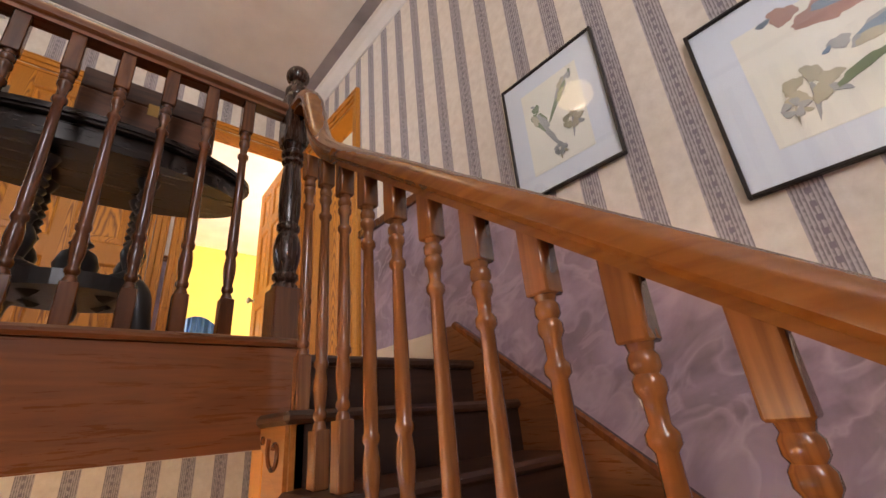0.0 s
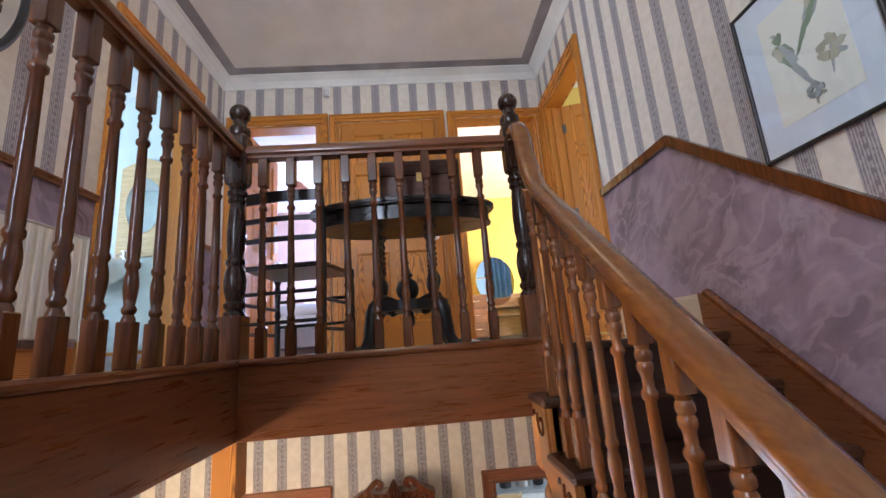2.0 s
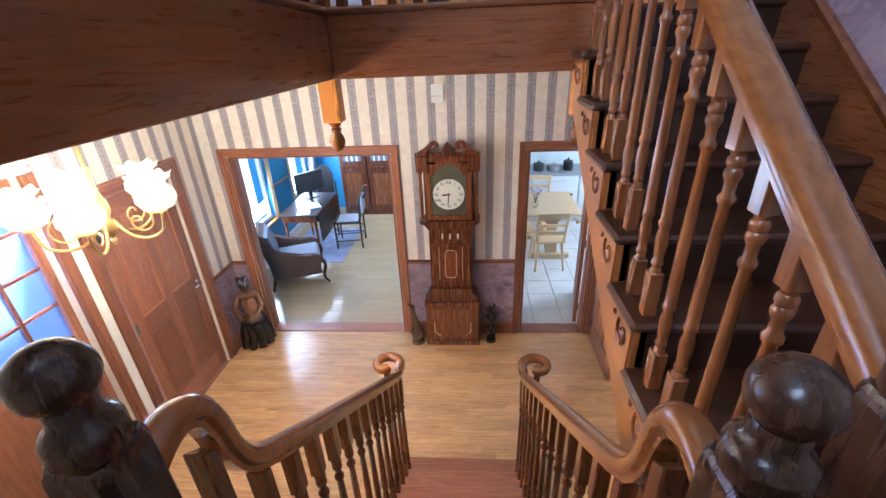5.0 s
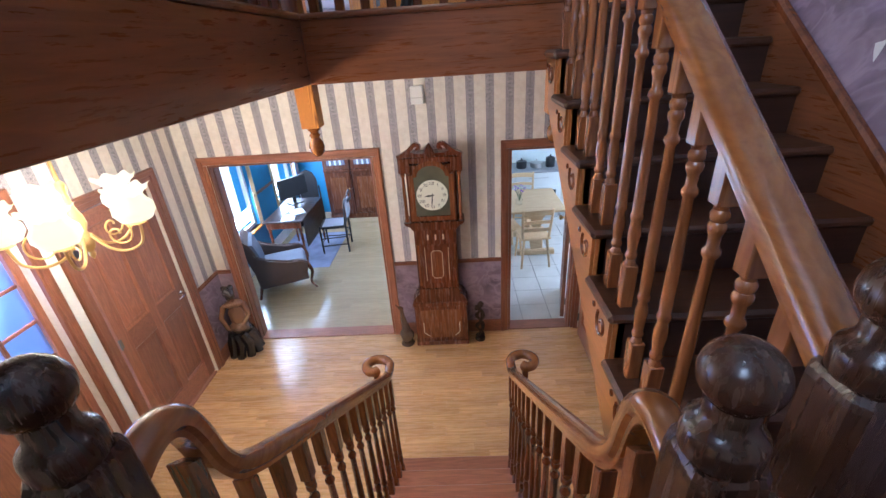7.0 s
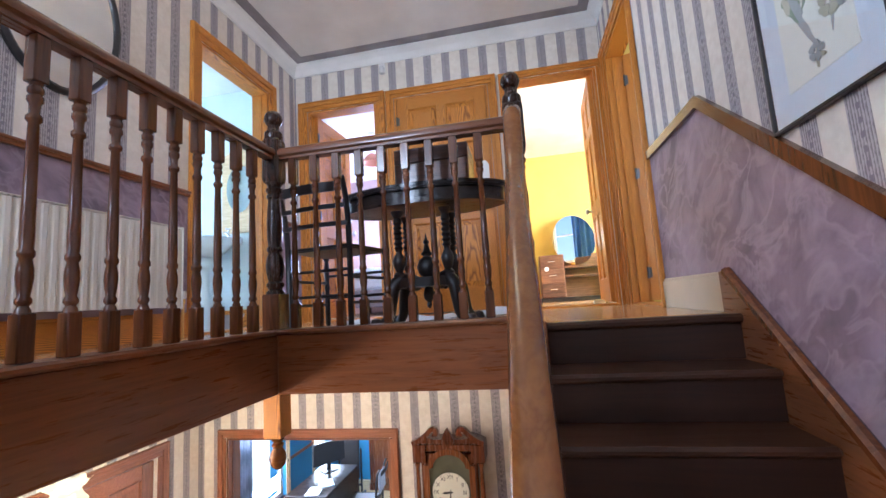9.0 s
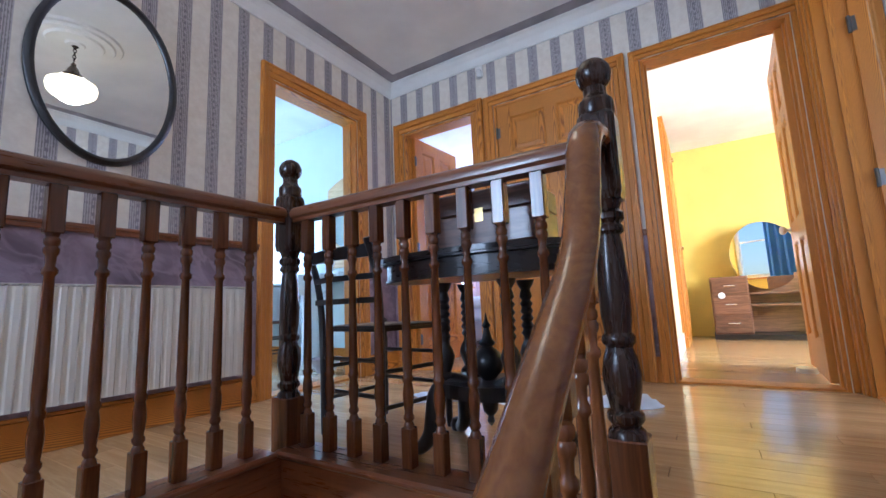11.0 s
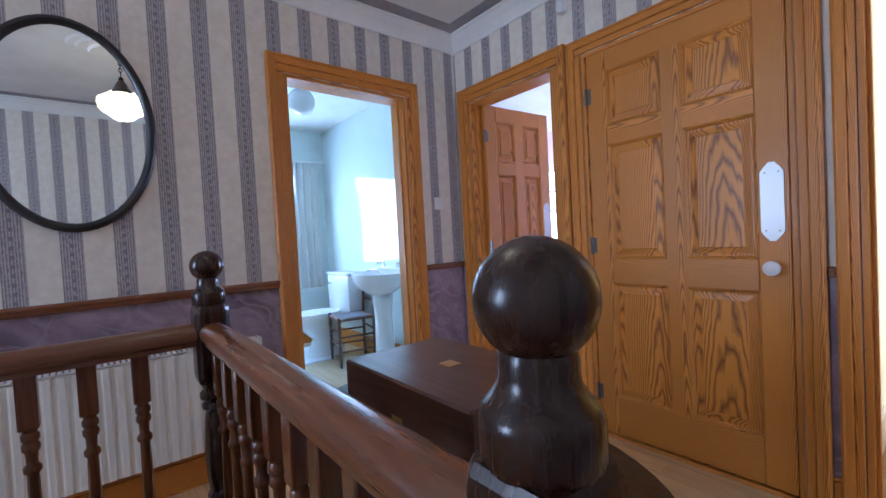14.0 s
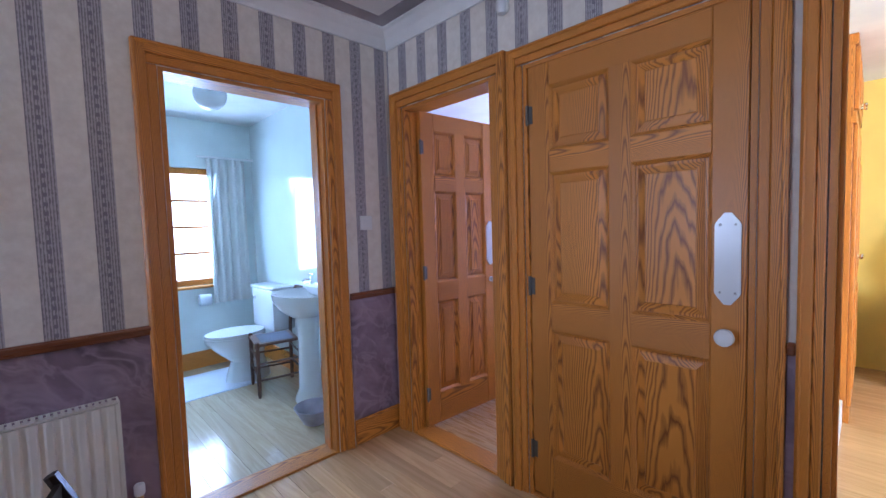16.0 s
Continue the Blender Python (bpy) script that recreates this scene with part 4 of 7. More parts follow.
def newel(name, at, label, drop=False, r=0.0432, s=0.044):
    """A newel post with square blocks, turned shaft, moulded cap and ball; the base at the given point."""
    nw = empty(name, at)
    bm = bmesh.new()
    box(bm, (-s, -s, -0.06), (s, s, 0.20), 0.004)
    part("foot_block", bm, STAIR_V, nw)
    bm = bmesh.new()
    lathe(bm, [(0.042, 0.198), (0.040, 0.212), (0.030, 0.222), (0.040, 0.236), (0.040, 0.248), (0.031, 0.258), (0.040, 0.300), (0.043, 0.335), (0.038, 0.370), (0.029, 0.395), (0.037, 0.405), (0.037, 0.418), (0.030, 0.428), (0.035, 0.470), (0.036, 0.540), (0.031, 0.625), (0.027, 0.655), (0.036, 0.663), (0.036, 0.674), (0.030, 0.682), (0.039, 0.692), (0.039, 0.706), (0.030, 0.716), (0.040, 0.742)], 18)
    part("turned_shaft", bm, TURNED, nw, "", True)
    bm = bmesh.new()
    c = s - 0.013
    rows = []
    for k, z in ((0.90, 0.738), (1.0, 0.758), (1.0, 0.936), (0.97, 0.946), (0.88, 0.955)):
        rows.append([bm.verts.new((x * k, y * k, z)) for x, y in ((-s, -c), (-c, -s), (c, -s), (s, -c), (s, c), (c, s), (-c, s), (-s, c))])
    for p, q in zip(rows, rows[1:]):
        for i in range(8):
            bm.faces.new((p[i], p[(i + 1) % 8], q[(i + 1) % 8], q[i]))
    bm.faces.new(rows[0][::-1])
    bm.faces.new(rows[-1])
    part("head_block", bm, TURNED, nw)
    bm = bmesh.new()
    lathe(bm, [(0.040, 0.953), (0.043, 0.959), (0.043, 0.984), (0.041, 0.992), (0.034, 0.999), (0.029, 1.007), (0.0275, 1.015), (0.028, 1.024), (0.026, 1.030)], 24)
    part("collar", bm, TURNED, nw, "", True)
    bm = bmesh.new()
    lathe(bm, [(max(0.002, r * math.sin(a)), 1.064 - r * math.cos(a)) for a in [0.25 + (math.pi - 0.25) * i / 18 for i in range(19)]], 32)
    part("ball", bm, TURNED, nw, "polished dark ball finial", True)
    if drop:
        bm = bmesh.new()
        q = HC - at[2]
        box(bm, (-s, -s, q - 0.19), (s, s, q + 0.02), 0.004)
        part("drop_block", bm, PINE_V, nw, "paler varnished block below the beam")
        bm = bmesh.new()
        lathe(bm, [(0.034, q - 0.188), (0.030, q - 0.200), (0.018, q - 0.215), (0.026, q - 0.222), (0.026, q - 0.230), (0.020, q - 0.238), (0.034, q - 0.262), (0.038, q - 0.285), (0.032, q - 0.310), (0.016, q - 0.328), (0.003, q - 0.333)], 18)
        part("drop_finial", bm, RAIL, nw, "turned hanging finial", True)
    return tagged(nw, label, "newel post")


NX0, NX1, NY = -0.664, 0.502, 1.322
newel("newel_post", (NX1, NY, F), "dark varnished newel post with ball finial at the stair head", True)
newel("newel_post", (NX0, NY, F), "dark varnished corner newel post with ball finial and hanging drop", True)
newel("newel_post", (0.300, -0.428, LAND - 0.014), "dark varnished newel post with ball finial on the half landing", False, 0.041)
newel("newel_post", (-0.462, -0.418, LAND - 0.014), "dark varnished newel post with ball finial on the half landing")
newel("newel_post", (0.480, -0.385, LAND + 0.045), "dark varnished newel post with ball at the upper flight's foot")
GT = F + 0.036       # top of the nosing boards
GR = 3.925           # middle of the gallery rail
gallery_far = empty("balustrade_far")
tagged(gallery_far, "dark turned wooden balustrade across the gallery edge", "balustrade")
bm = bmesh.new()
sweep(bm, [(NX0 + 0.04, NY, GR), (NX1 - 0.04, NY, GR)], RAILSEC)
part("handrail", bm, STAIR_X, gallery_far, "", True)
gallery_bal = turned(GR - 0.028 - GT, 0.115, 0.125)
first = part("baluster", gallery_bal, STAIR_V, gallery_far, "", True)
step = 0.1125
first.location = (NX0 + 0.103, NY, GT)
for i in range(2, 10):
    ob = new("baluster", first.data)
    ob.parent, ob.location = gallery_far, (NX0 + 0.103 + step * (i - 1), NY, GT)
gallery_left = empty("balustrade_left")
tagged(gallery_left, "dark turned wooden balustrade along the gallery", "balustrade")
bm = bmesh.new()
sweep(bm, [(NX0, YB, GR), (NX0, NY - 0.04, GR)], RAILSEC)
part("handrail", bm, STAIR_Y, gallery_left, "", True)
for i in range(1, 33):
    ob = new("baluster", first.data)
    ob.parent, ob.location = gallery_left, (NX0, 1.258 - 0.1055 * i, GT)

# upper flight balustrade
flight = empty("balustrade_upper_flight")
tagged(flight, "dark turned wooden balustrade with a sweeping handrail beside the upper flight", "balustrade")
RZ = 2.813           # the rail's middle at y = 0
SLOPE = 0.7595


def rail_z(y):
    return RZ + SLOPE * y


FX = 0.486
keys = [(NX1, y, rail_z(y)) for y in (-0.375, -0.30, 0.3, 0.8, 0.93)]
keys += [(NX1, 1.02, rail_z(1.02) + 0.008), (NX1, 1.085, rail_z(1.085) + 0.040), (NX1, 1.125, rail_z(1.125) + 0.100), (NX1, 1.145, 3.825), (NX1, 1.165, 3.880), (NX1, 1.200, 3.918), (NX1, 1.245, 3.930), (NX1, 1.29, 3.930)]
keys = [(FX + (NX1 - FX) * max(0, (y - 0.9) / 0.4), y, z) for _, y, z in keys]
bm = bmesh.new()
sweep(bm, curve_points(keys, 6), RAILSEC)
part("handrail", bm, RAIL, flight, "reddish polished handrail with a swan neck", True)
for k in range(1, 9):
    yb, zb = TOPY - GO * k, F - RISE * k
    for j, dy in enumerate((0.060, 0.1665)):
        y = yb + dy
        if y > 1.22 or y < -0.33:
            continue
        h = rail_z(y) - 0.028 / math.cos(math.atan(SLOPE)) - zb
        bm = turned(h, 0.135 - 0.015 * j, 0.088)
        for v in bm.verts:
            if v.co.z > h - 0.02:
                v.co.z += SLOPE * v.co.y
        part("baluster", bm, LIT_FLIGHT, flight, "", True).location = (FX, y, zb)

# lower flight balustrades with volutes
for side in (-1, 1):
    low = empty("balustrade_lower_flight")
    tagged(low, "dark turned wooden balustrade with a scrolled handrail beside the lower flight", "balustrade", "lower flight balustrades")
    SL = LRISE / LGO
    R0 = 2.028

    def lrz(y):
        return R0 - SL * y
    nx = low_x(0, side)
    keys = [(nx, -0.400, 2.405), (nx, -0.345, 2.428), (nx, -0.300, 2.428), (nx, -0.266, 2.400), (nx, -0.246, 2.345), (nx, -0.229, 2.265), (nx, -0.195, 2.195), (nx, -0.140, lrz(-0.140) + 0.004)]
    keys += [(low_x(y, side), y, lrz(y)) for y in (-0.05, 0.3, 0.7, 1.05)]
    ze = lrz(1.25) + 0.03
    keys.append((low_x(1.18, side), 1.18, lrz(1.18) + 0.006))
    cx, cy = low_x(1.3, side) + side * 0.095, 1.30
    for i in range(13):
        a = i * math.pi / 7
        r = 0.093 - 0.0050 * i
        keys.append((cx - side * r * math.cos(a), cy + r * math.sin(a), ze))
    bm = bmesh.new()
    sweep(bm, curve_points(keys, 5), [(p * 0.80, q * 0.85) for p, q in RAILSEC])
    part("handrail", bm, RAIL, low, "polished handrail ending in a volute", True)
    for k in range(1, 9):
        yb, zb = LY + LGO * k, LAND - LRISE * k
        for dy in (-0.045, -0.1635):
            y = yb + dy
            if y < -0.34 or y > 1.24:
                continue
            h = (lrz(y) if y > -0.2 else 2.36) - 0.03 - zb
            bm = turned(h, 0.12, 0.15)
            for v in bm.verts:
                if v.co.z > h - 0.02:
                    v.co.z -= SL * v.co.y
            part("baluster", bm, STAIR_V, low, "", True).location = (low_x(y, side), y, zb)
    bm = turned(ze - 0.03 - 0.179, 0.12, 0.12)
    part("baluster", bm, STAIR_V, low, "", True).location = (cx, cy, 0.179)

# ---- windows ----


def window(name, axis, at, out, a, b, z0, z1, cols, rows, label, frame_mat=WHITE_GLOSS, solid_to=None, glass=GLASS):
    """A glazed frame with bars set in the opening; out is the way to the outdoors."""
    w = empty(name)

    def bx(u0, u1, d0, d1, v0, v1):
        return ((u0, at + out * d0, v0), (u1, at + out * d1, v1)) if axis == "x" else ((at + out * d0, u0, v0), (at + out * d1, u1, v1))
    fw = 0.055
    for u0, u1 in ((a, a + fw), (b - fw, b)):
        part("frame_post", boxm(bx(u0, u1, 0.05, 0.11, z0, z1), bevel=0.004), frame_mat, w)
    for v0, v1 in ((z0, z0 + fw), (z1 - fw, z1)):
        part("frame_rail", boxm(bx(a + fw, b - fw, 0.051, 0.109, v0, v1), bevel=0.004), frame_mat, w)
    bottom = z0 + fw
    if solid_to:
        part("lower_panel", boxm(bx(a + fw, b - fw, 0.065, 0.095, z0 + fw, solid_to), bx(a + fw + 0.1, b - fw - 0.1, 0.058, 0.10, z0 + fw + 0.12, solid_to - 0.12), bevel=0.004), frame_mat, w)
        bottom = solid_to
    for i in range(1, cols):
        u = a + fw + (b - a - 2 * fw) * i / cols
        part("glazing_bar", boxm(bx(u - 0.011, u + 0.011, 0.062, 0.098, bottom, z1 - fw), bevel=0.003), frame_mat, w)
    for j in range(1, rows):
        v = bottom + (z1 - fw - bottom) * j / rows
        part("glazing_bar", boxm(bx(a + fw, b - fw, 0.0625, 0.0975, v - 0.011, v + 0.011), bevel=0.003), frame_mat, w)
    for i in range(cols):
        for j in range(rows):
            u0, u1 = (a + fw + (b - a - 2 * fw) * q / cols for q in (i, i + 1))
            v0, v1 = (bottom + (z1 - fw - bottom) * q / rows for q in (j, j + 1))
            p = part("pane", boxm(bx(u0 + 0.002, u1 - 0.002, 0.078, 0.082, v0 + 0.002, v1 - 0.002)), glass, w)
            p.visible_shadow = False
    part("sill", boxm(bx(a - 0.03, b + 0.03, -0.05, 0.05, z0 - 0.025, z0), bevel=0.005), PINE_X if axis == "x" else PINE_Y, w)
    return tagged(w, label, "window", kind="structure")


# Unseen gallery window, assumed here as the source of the cool light.
window("window_gallery_assumed", "x", YB, -1, -1.45, -0.75, F + 0.85, F + 2.1, 2, 3, "white window assumed at the unseen end of the gallery")
window("window_bath", "y", -3.98, -1, 1.9, 2.83, F + 0.80, F + 1.93, 2, 4, "pine-trimmed bathroom window with glazing bars", PINE_Y)
window("window_bed_left", "y", -2.6, -1, 3.9, 5.0, F + 0.75, F + 1.95, 2, 4, "white bedroom window")
window("window_bed_corner", "y", -2.6, -1, 5.5, 6.4, F + 0.80, F + 1.95, 2, 4, "white bedroom window near the corner")
# Far bedroom window is out of view, added to go with its lamp.
window("window_bed_assumed", "x", 6.6, 1, -1.65, -0.75, F + 0.8, F + 1.95, 2, 4, "white unseen window added to let light into the bedroom")
window("window_yellow", "y", 3.4, 1, 3.5, 4.3, F + 0.75, F + 1.95, 2, 2, "white window of the yellow room")
window("window_yellow_end", "y", 3.4, 1, 4.65, 5.65, F + 0.75, F + 1.95, 2, 2, "white window of the yellow room beside the blue curtain")
window("window_side", "y", 3.2, 1, 1.6, 2.9, F + 0.75, F + 1.95, 3, 2, "white window of the side room")
window("window_living", "y", -3.1, -1, 4.05, 5.28, 0.58, 2.08, 1, 1, "tall white living room window", WHITE_GLOSS)
window("window_living_end", "y", -3.1, -1, 6.10, 6.95, 0.58, 2.08, 1, 1, "tall white living room window beside the desk", WHITE_GLOSS)
window("window_kitchen", "y", 3.0, 1, 4.2, 5.8, 0.95, 2.05, 2, 2, "white kitchen window")
window("window_hall_screen", "y", XF, -1, 0.35, 1.42, 0.0, 2.35, 4, 4, "faded red glazed hall door with small patterned panes", RED_V, 1.28, FROST)
for z0, z1, y in ((0.0, 2.35, 1.42), (0.0, 2.35, 0.27)):
    tagged(part("trim_screen_post", boxm(((XF, y, z0), (XF + 0.035, y + 0.08, z1)), ((XF, y + 0.018, z0), (XF + 0.05, y + 0.062, z1)), bevel=0.004), RED_V), "red-brown wooden post beside the glazed hall door", "door frame", kind="structure")
# Pale strip; its white also stands in for daylight leaking past the door.
tagged(part("trim_daylight_strip", boxm(((XF, 1.515, 0), (XF + 0.02, 1.585, 2.3)), bevel=0.004), WHITE_GLOSS), "pale strip by the front door, its white standing in for leaking daylight", "trim", kind="structure")

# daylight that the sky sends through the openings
# Added lamp in the assumed gallery window, lighting the landing from behind.
area("assumed_daylight_gallery", (-1.1, YB + 0.02, F + 1.48), (0.4, 1.5, F + 0.9), 0.65, 1.2, 43, DAY)
area("daylight_living", (-3.08, 4.66, 1.35), (0, 4.66, 0.7), 1.15, 1.4, 45, DAY)
area("daylight_living_end", (-3.08, 6.5, 1.35), (0, 6.2, 0.7), 0.8, 1.4, 30, DAY)
area("daylight_kitchen", (2.98, 5.0, 1.5), (0, 4.8, 0.6), 1.5, 1.0, 36, DAY)
area("daylight_bath", (-3.96, 2.36, F + 1.36), (0, 2.36, F + 0.8), 0.85, 1.05, 40, (0.58, 0.79, 1.0))
# Lamp added at the unseen far window to brighten the bedroom and its door.
area("assumed_daylight_bed", (-1.2, 6.58, F + 1.38), (-1.2, 0, F + 0.6), 0.85, 1.1, 90, (0.56, 0.68, 1.0))
area("daylight_yellow", (3.38, 3.9, F + 1.36), (0, 4.7, F + 0.9), 0.7, 1.1, 128, (0.90, 0.95, 1.0))
area("daylight_side", (3.18, 2.25, F + 1.36), (0, 2.3, F + 0.7), 1.2, 1.1, 26, DAY)
area("daylight_hall", (XF - 0.16, 0.9, 1.8), (0, 1.2, 0.4), 0.95, 1.0, 9, DAY)

ground = slab("ground", (-400, -400, -0.6), (400, 400, -0.25), paint("pale_gravel", (0.34, 0.34, 0.30), 0.9, vary=0.3), "pale gravel ground around the house", "ground")

# Added glowing sheets outside, standing in for the bright sky behind the panes.
SKY_GLOW = glow("bright_sky_glow", (0.84, 0.93, 1.0), 5.0)
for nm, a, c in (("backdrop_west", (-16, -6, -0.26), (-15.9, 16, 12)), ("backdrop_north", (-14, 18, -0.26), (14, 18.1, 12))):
    slab(nm, a, c, SKY_GLOW, "glowing sheet standing in for bright sky beyond the windows", "backdrop")

# front door
front_door = panel_door("door_front", 0.84, 2.02, (RED_V, RED_Y), "red-brown panelled front door with a lever handle", None, False, ((0.0, 0.50), (0.60, 1.0)))
front_door.matrix_basis = pose(XF - 0.02, 1.752, 0.012, 0, 0, 90)
hd = bmesh.new()
tube(hd, [(0, 0, 0), (0, -0.05, 0), (-0.02, -0.06, 0.0), (-0.12, -0.06, 0.004)], 0.009)
lathe(hd, [(0.026, 0), (0.026, 0.006), (0.012, 0.012)], 16, (0, 0, 0), pose(0, 0, 0, 90))
h = part("lever_handle", hd, CHROME, front_door, "bright metal lever handle", True)
h.location = (0.775, 0.0, 0.99)
# kitchen door folded back into the kitchen
kit_door = panel_door("door_kitchen", 0.66, 2.0, (RED_V, RED_X), "red-brown panelled kitchen door standing open", (1.0, BRASS), False)
kit_door.matrix_basis = pose(KIT[1] - 0.025, YH + 0.17, 0.012, 0, 0, 77)
# cupboard front below the stairs
cup = panel_door("door_under_stairs", 0.62, 2.0, (RED_V, RED_Y), "red-brown panelled cupboard door under the stairs", (1.0, BRASS), False)
cup.matrix_basis = pose(XR - 0.045, 2.98, 0.0, 0, 0, -90)

# ---- upper landing ----


def oval(cx, cz, rx, rz, n=48):
    return [(cx + rx * math.cos(2 * math.pi * i / n), cz + rz * math.sin(2 * math.pi * i / n)) for i in range(n)]


def oval_mirror(at):
    m = empty("wall_mirror", at)
    bm = bmesh.new()
    n = 56
    sec = [(0.0, 0.0), (0.0, 0.018), (-0.008, 0.026), (-0.018, 0.030), (-0.030, 0.024), (-0.036, 0.012), (-0.036, 0.0)]
    rings = []
    for i in range(n):
        a = 2 * math.pi * i / n
        rings.append([bm.verts.new((d, (0.295 + s) * math.cos(a), (0.435 + s) * math.sin(a))) for s, d in sec])
    for i in range(n):
        p, q = rings[i], rings[(i + 1) % n]
        for k in range(len(sec)):
            bm.faces.new((p[k], q[k], q[(k + 1) % len(sec)], p[(k + 1) % len(sec)]))
    part("frame", bm, BLACK_WOOD, m, "dark bronzed oval frame", True)
    bm = bmesh.new()
    prism(bm, oval(0, 0, 0.262, 0.402, n), 0.006, 0.012, "x")
    part("mirror_glass", bm, MIRROR, m)
    return tagged(m, "oval mirror in a thin dark frame on the striped wall", "mirror")


oval_mirror((XL + 0.002, 1.018, 4.695))


def radiator(at, length, height):
    r = empty("radiator", at)
    bm = bmesh.new()
    n = int(length / 0.044)
    for side in (0.025, 0.075):
        o = []
        for i in range(n):
            y = -length / 2 + length * i / n
            w = length / n
            o += [(side + 0.011, y + 0.004), (side + 0.014, y + w * 0.25), (side + 0.014, y + w * 0.65), (side + 0.0085, y + w * 0.8)]
        o += [(side + 0.010, length / 2), (side - 0.002, length / 2), (side - 0.002, -length / 2)]
        prism(bm, o, 0.012, height - 0.012, "z")
    part("convector_panel", bm, CREAM_METAL, r)
    part("top_grille", boxm(*[((0.025, -length / 2 + 0.01 + i * 0.02, height - 0.008), (0.089, -length / 2 + 0.022 + i * 0.02, height)) for i in range(int((length - 0.02) / 0.02))]), CREAM_METAL, r)
    part("edge_cover", boxm(((0.018, -length / 2 - 0.004, 0), (0.094, -length / 2, height)), ((0.018, length / 2, 0), (0.094, length / 2 + 0.004, height)), ((0.022, -length / 2, height - 0.004), (0.026, length / 2, height)), ((0.088, -length / 2, height - 0.004), (0.092, length / 2, height))), CREAM_METAL, r)
    bm = bmesh.new()
    tube(bm, [(0.05, length / 2 + 0.004, 0.05), (0.05, length / 2 + 0.05, 0.05), (0.05, length / 2 + 0.05, -0.17)], 0.008)
    lathe(bm, [(0.012, 0.03), (0.014, 0.045), (0.014, 0.06)], 12, (0.05, length / 2 + 0.05, 0))
    part("pipe", bm, BRASS, r, "copper pipe and valve body", True)
    bm = bmesh.new()
    lathe(bm, [(0.015, 0.06), (0.020, 0.066), (0.020, 0.10), (0.016, 0.108), (0.003, 0.110)], 14, (0.05, length / 2 + 0.05, 0))
    part("valve_knob", bm, WHITE_GLOSS, r, "white valve knob", True)
    return tagged(r, "cream ribbed panel radiator below the mirror", "radiator")


radiator((XL, 0.72, F + 0.17), 1.92, 0.49)


def framed_print(name, y0, y1, z0, z1, marks, label):
    """A print under glass in a thin black frame on the stair wall, with soft painted shapes."""
    p = empty(name, (XR, 0, 0))
    fw = 0.010
    part("frame", boxm(((-0.022, y0, z0), (-0.002, y0 + fw, z1)), ((-0.022, y1 - fw, z0), (-0.002, y1, z1)), ((-0.0215, y0 + fw, z0), (-0.002, y1 - fw, z0 + fw)), ((-0.0215, y0 + fw, z1 - fw), (-0.002, y1 - fw, z1)), bevel=0.002), BLACK_WOOD, p, "thin black picture frame")
    mount = part("mount", boxm(((-0.010, y0 + fw, z0 + fw), (-0.004, y1 - fw, z1 - fw))), paint("bluish_mount_card", (0.62, 0.68, 0.74), 0.8, vary=0.03), p, "pale blue mount")
    k = 0.09 * (y1 - y0) / 0.44
    part("sheet", boxm(((-0.0115, y0 + k, z0 + k), (-0.0100, y1 - k, z1 - k))), paint("cream_print_paper", (0.74, 0.74, 0.66), 0.8, vary=0.04), mount, "cream paper with a bird study")
    for i, (cu, cv_, ru, rv, rot, colour) in enumerate(marks):
        bm = bmesh.new()
        o = []
        rnd = random.Random(i * 7 + len(marks))
        ph = rnd.uniform(0, 6)
        for j in range(22):
            a = 2 * math.pi * j / 22
            r = 1 + 0.16 * math.sin(3 * a + ph) + 0.10 * math.sin(7 * a + 2 * ph)
            u, v = ru * r * math.cos(a), rv * r * math.sin(a)
            c, s = math.cos(radians(rot)), math.sin(radians(rot))
            o.append((y1 - (y1 - y0) * cu + u * c - v * s, z0 + (z1 - z0) * cv_ + u * s + v * c))
        prism(bm, o, -0.0119 - 0.0002 * i, -0.0114, "x")
        part("painted_shape", bm, colour, mount)
    g, t, b = nodes("picture_glass")
    b.inputs["Base Color"].default_value = (1, 1, 1, 1)
    b.inputs["Transmission Weight"].default_value, b.inputs["Roughness"].default_value, b.inputs["IOR"].default_value = 1.0, 0.02, 1.45
    pg = part("glazing", boxm(((-0.017, y0 + fw, z0 + fw), (-0.015, y1 - fw, z1 - fw))), g, p, "clear picture glass")
    pg.visible_shadow = False
    return tagged(p, label, "picture")


GREEN_INK = paint("green_wash", (0.20, 0.26, 0.17), 0.9, vary=0.3, grain=40)
GREY_INK = paint("grey_wash", (0.34, 0.36, 0.36), 0.9, vary=0.3, grain=40)
RUST_INK = paint("rust_wash", (0.42, 0.26, 0.22), 0.9, vary=0.3, grain=40)
SAND_INK = paint("sand_wash", (0.42, 0.40, 0.30), 0.9, vary=0.3, grain=40)
BLUE_INK = paint("blue_wash", (0.20, 0.28, 0.36), 0.9, vary=0.3, grain=40)


def bird(u, v, size, turn, body, wing, breast):
    """Washes that together make a perched bird: tail, body, wing, breast, head and beak, turned as one."""
    ca, sa = math.cos(radians(turn)), math.sin(radians(turn))

    def wash(du, dv, ru, rv, rot, colour):
        return (u - size * (du * ca - dv * sa) / 0.44, v + size * (du * sa + dv * ca) / 0.57, size * ru, size * rv, turn + rot, colour)
    return [wash(-0.95, -0.10, 0.62, 0.10, 4, wing), wash(0.0, 0.0, 0.52, 0.24, 0, body), wash(0.22, -0.10, 0.28, 0.13, 12, breast), wash(-0.16, 0.06, 0.48, 0.13, 6, wing), wash(0.58, 0.20, 0.19, 0.16, 30, body), wash(0.80, 0.20, 0.10, 0.05, -20, wing)]


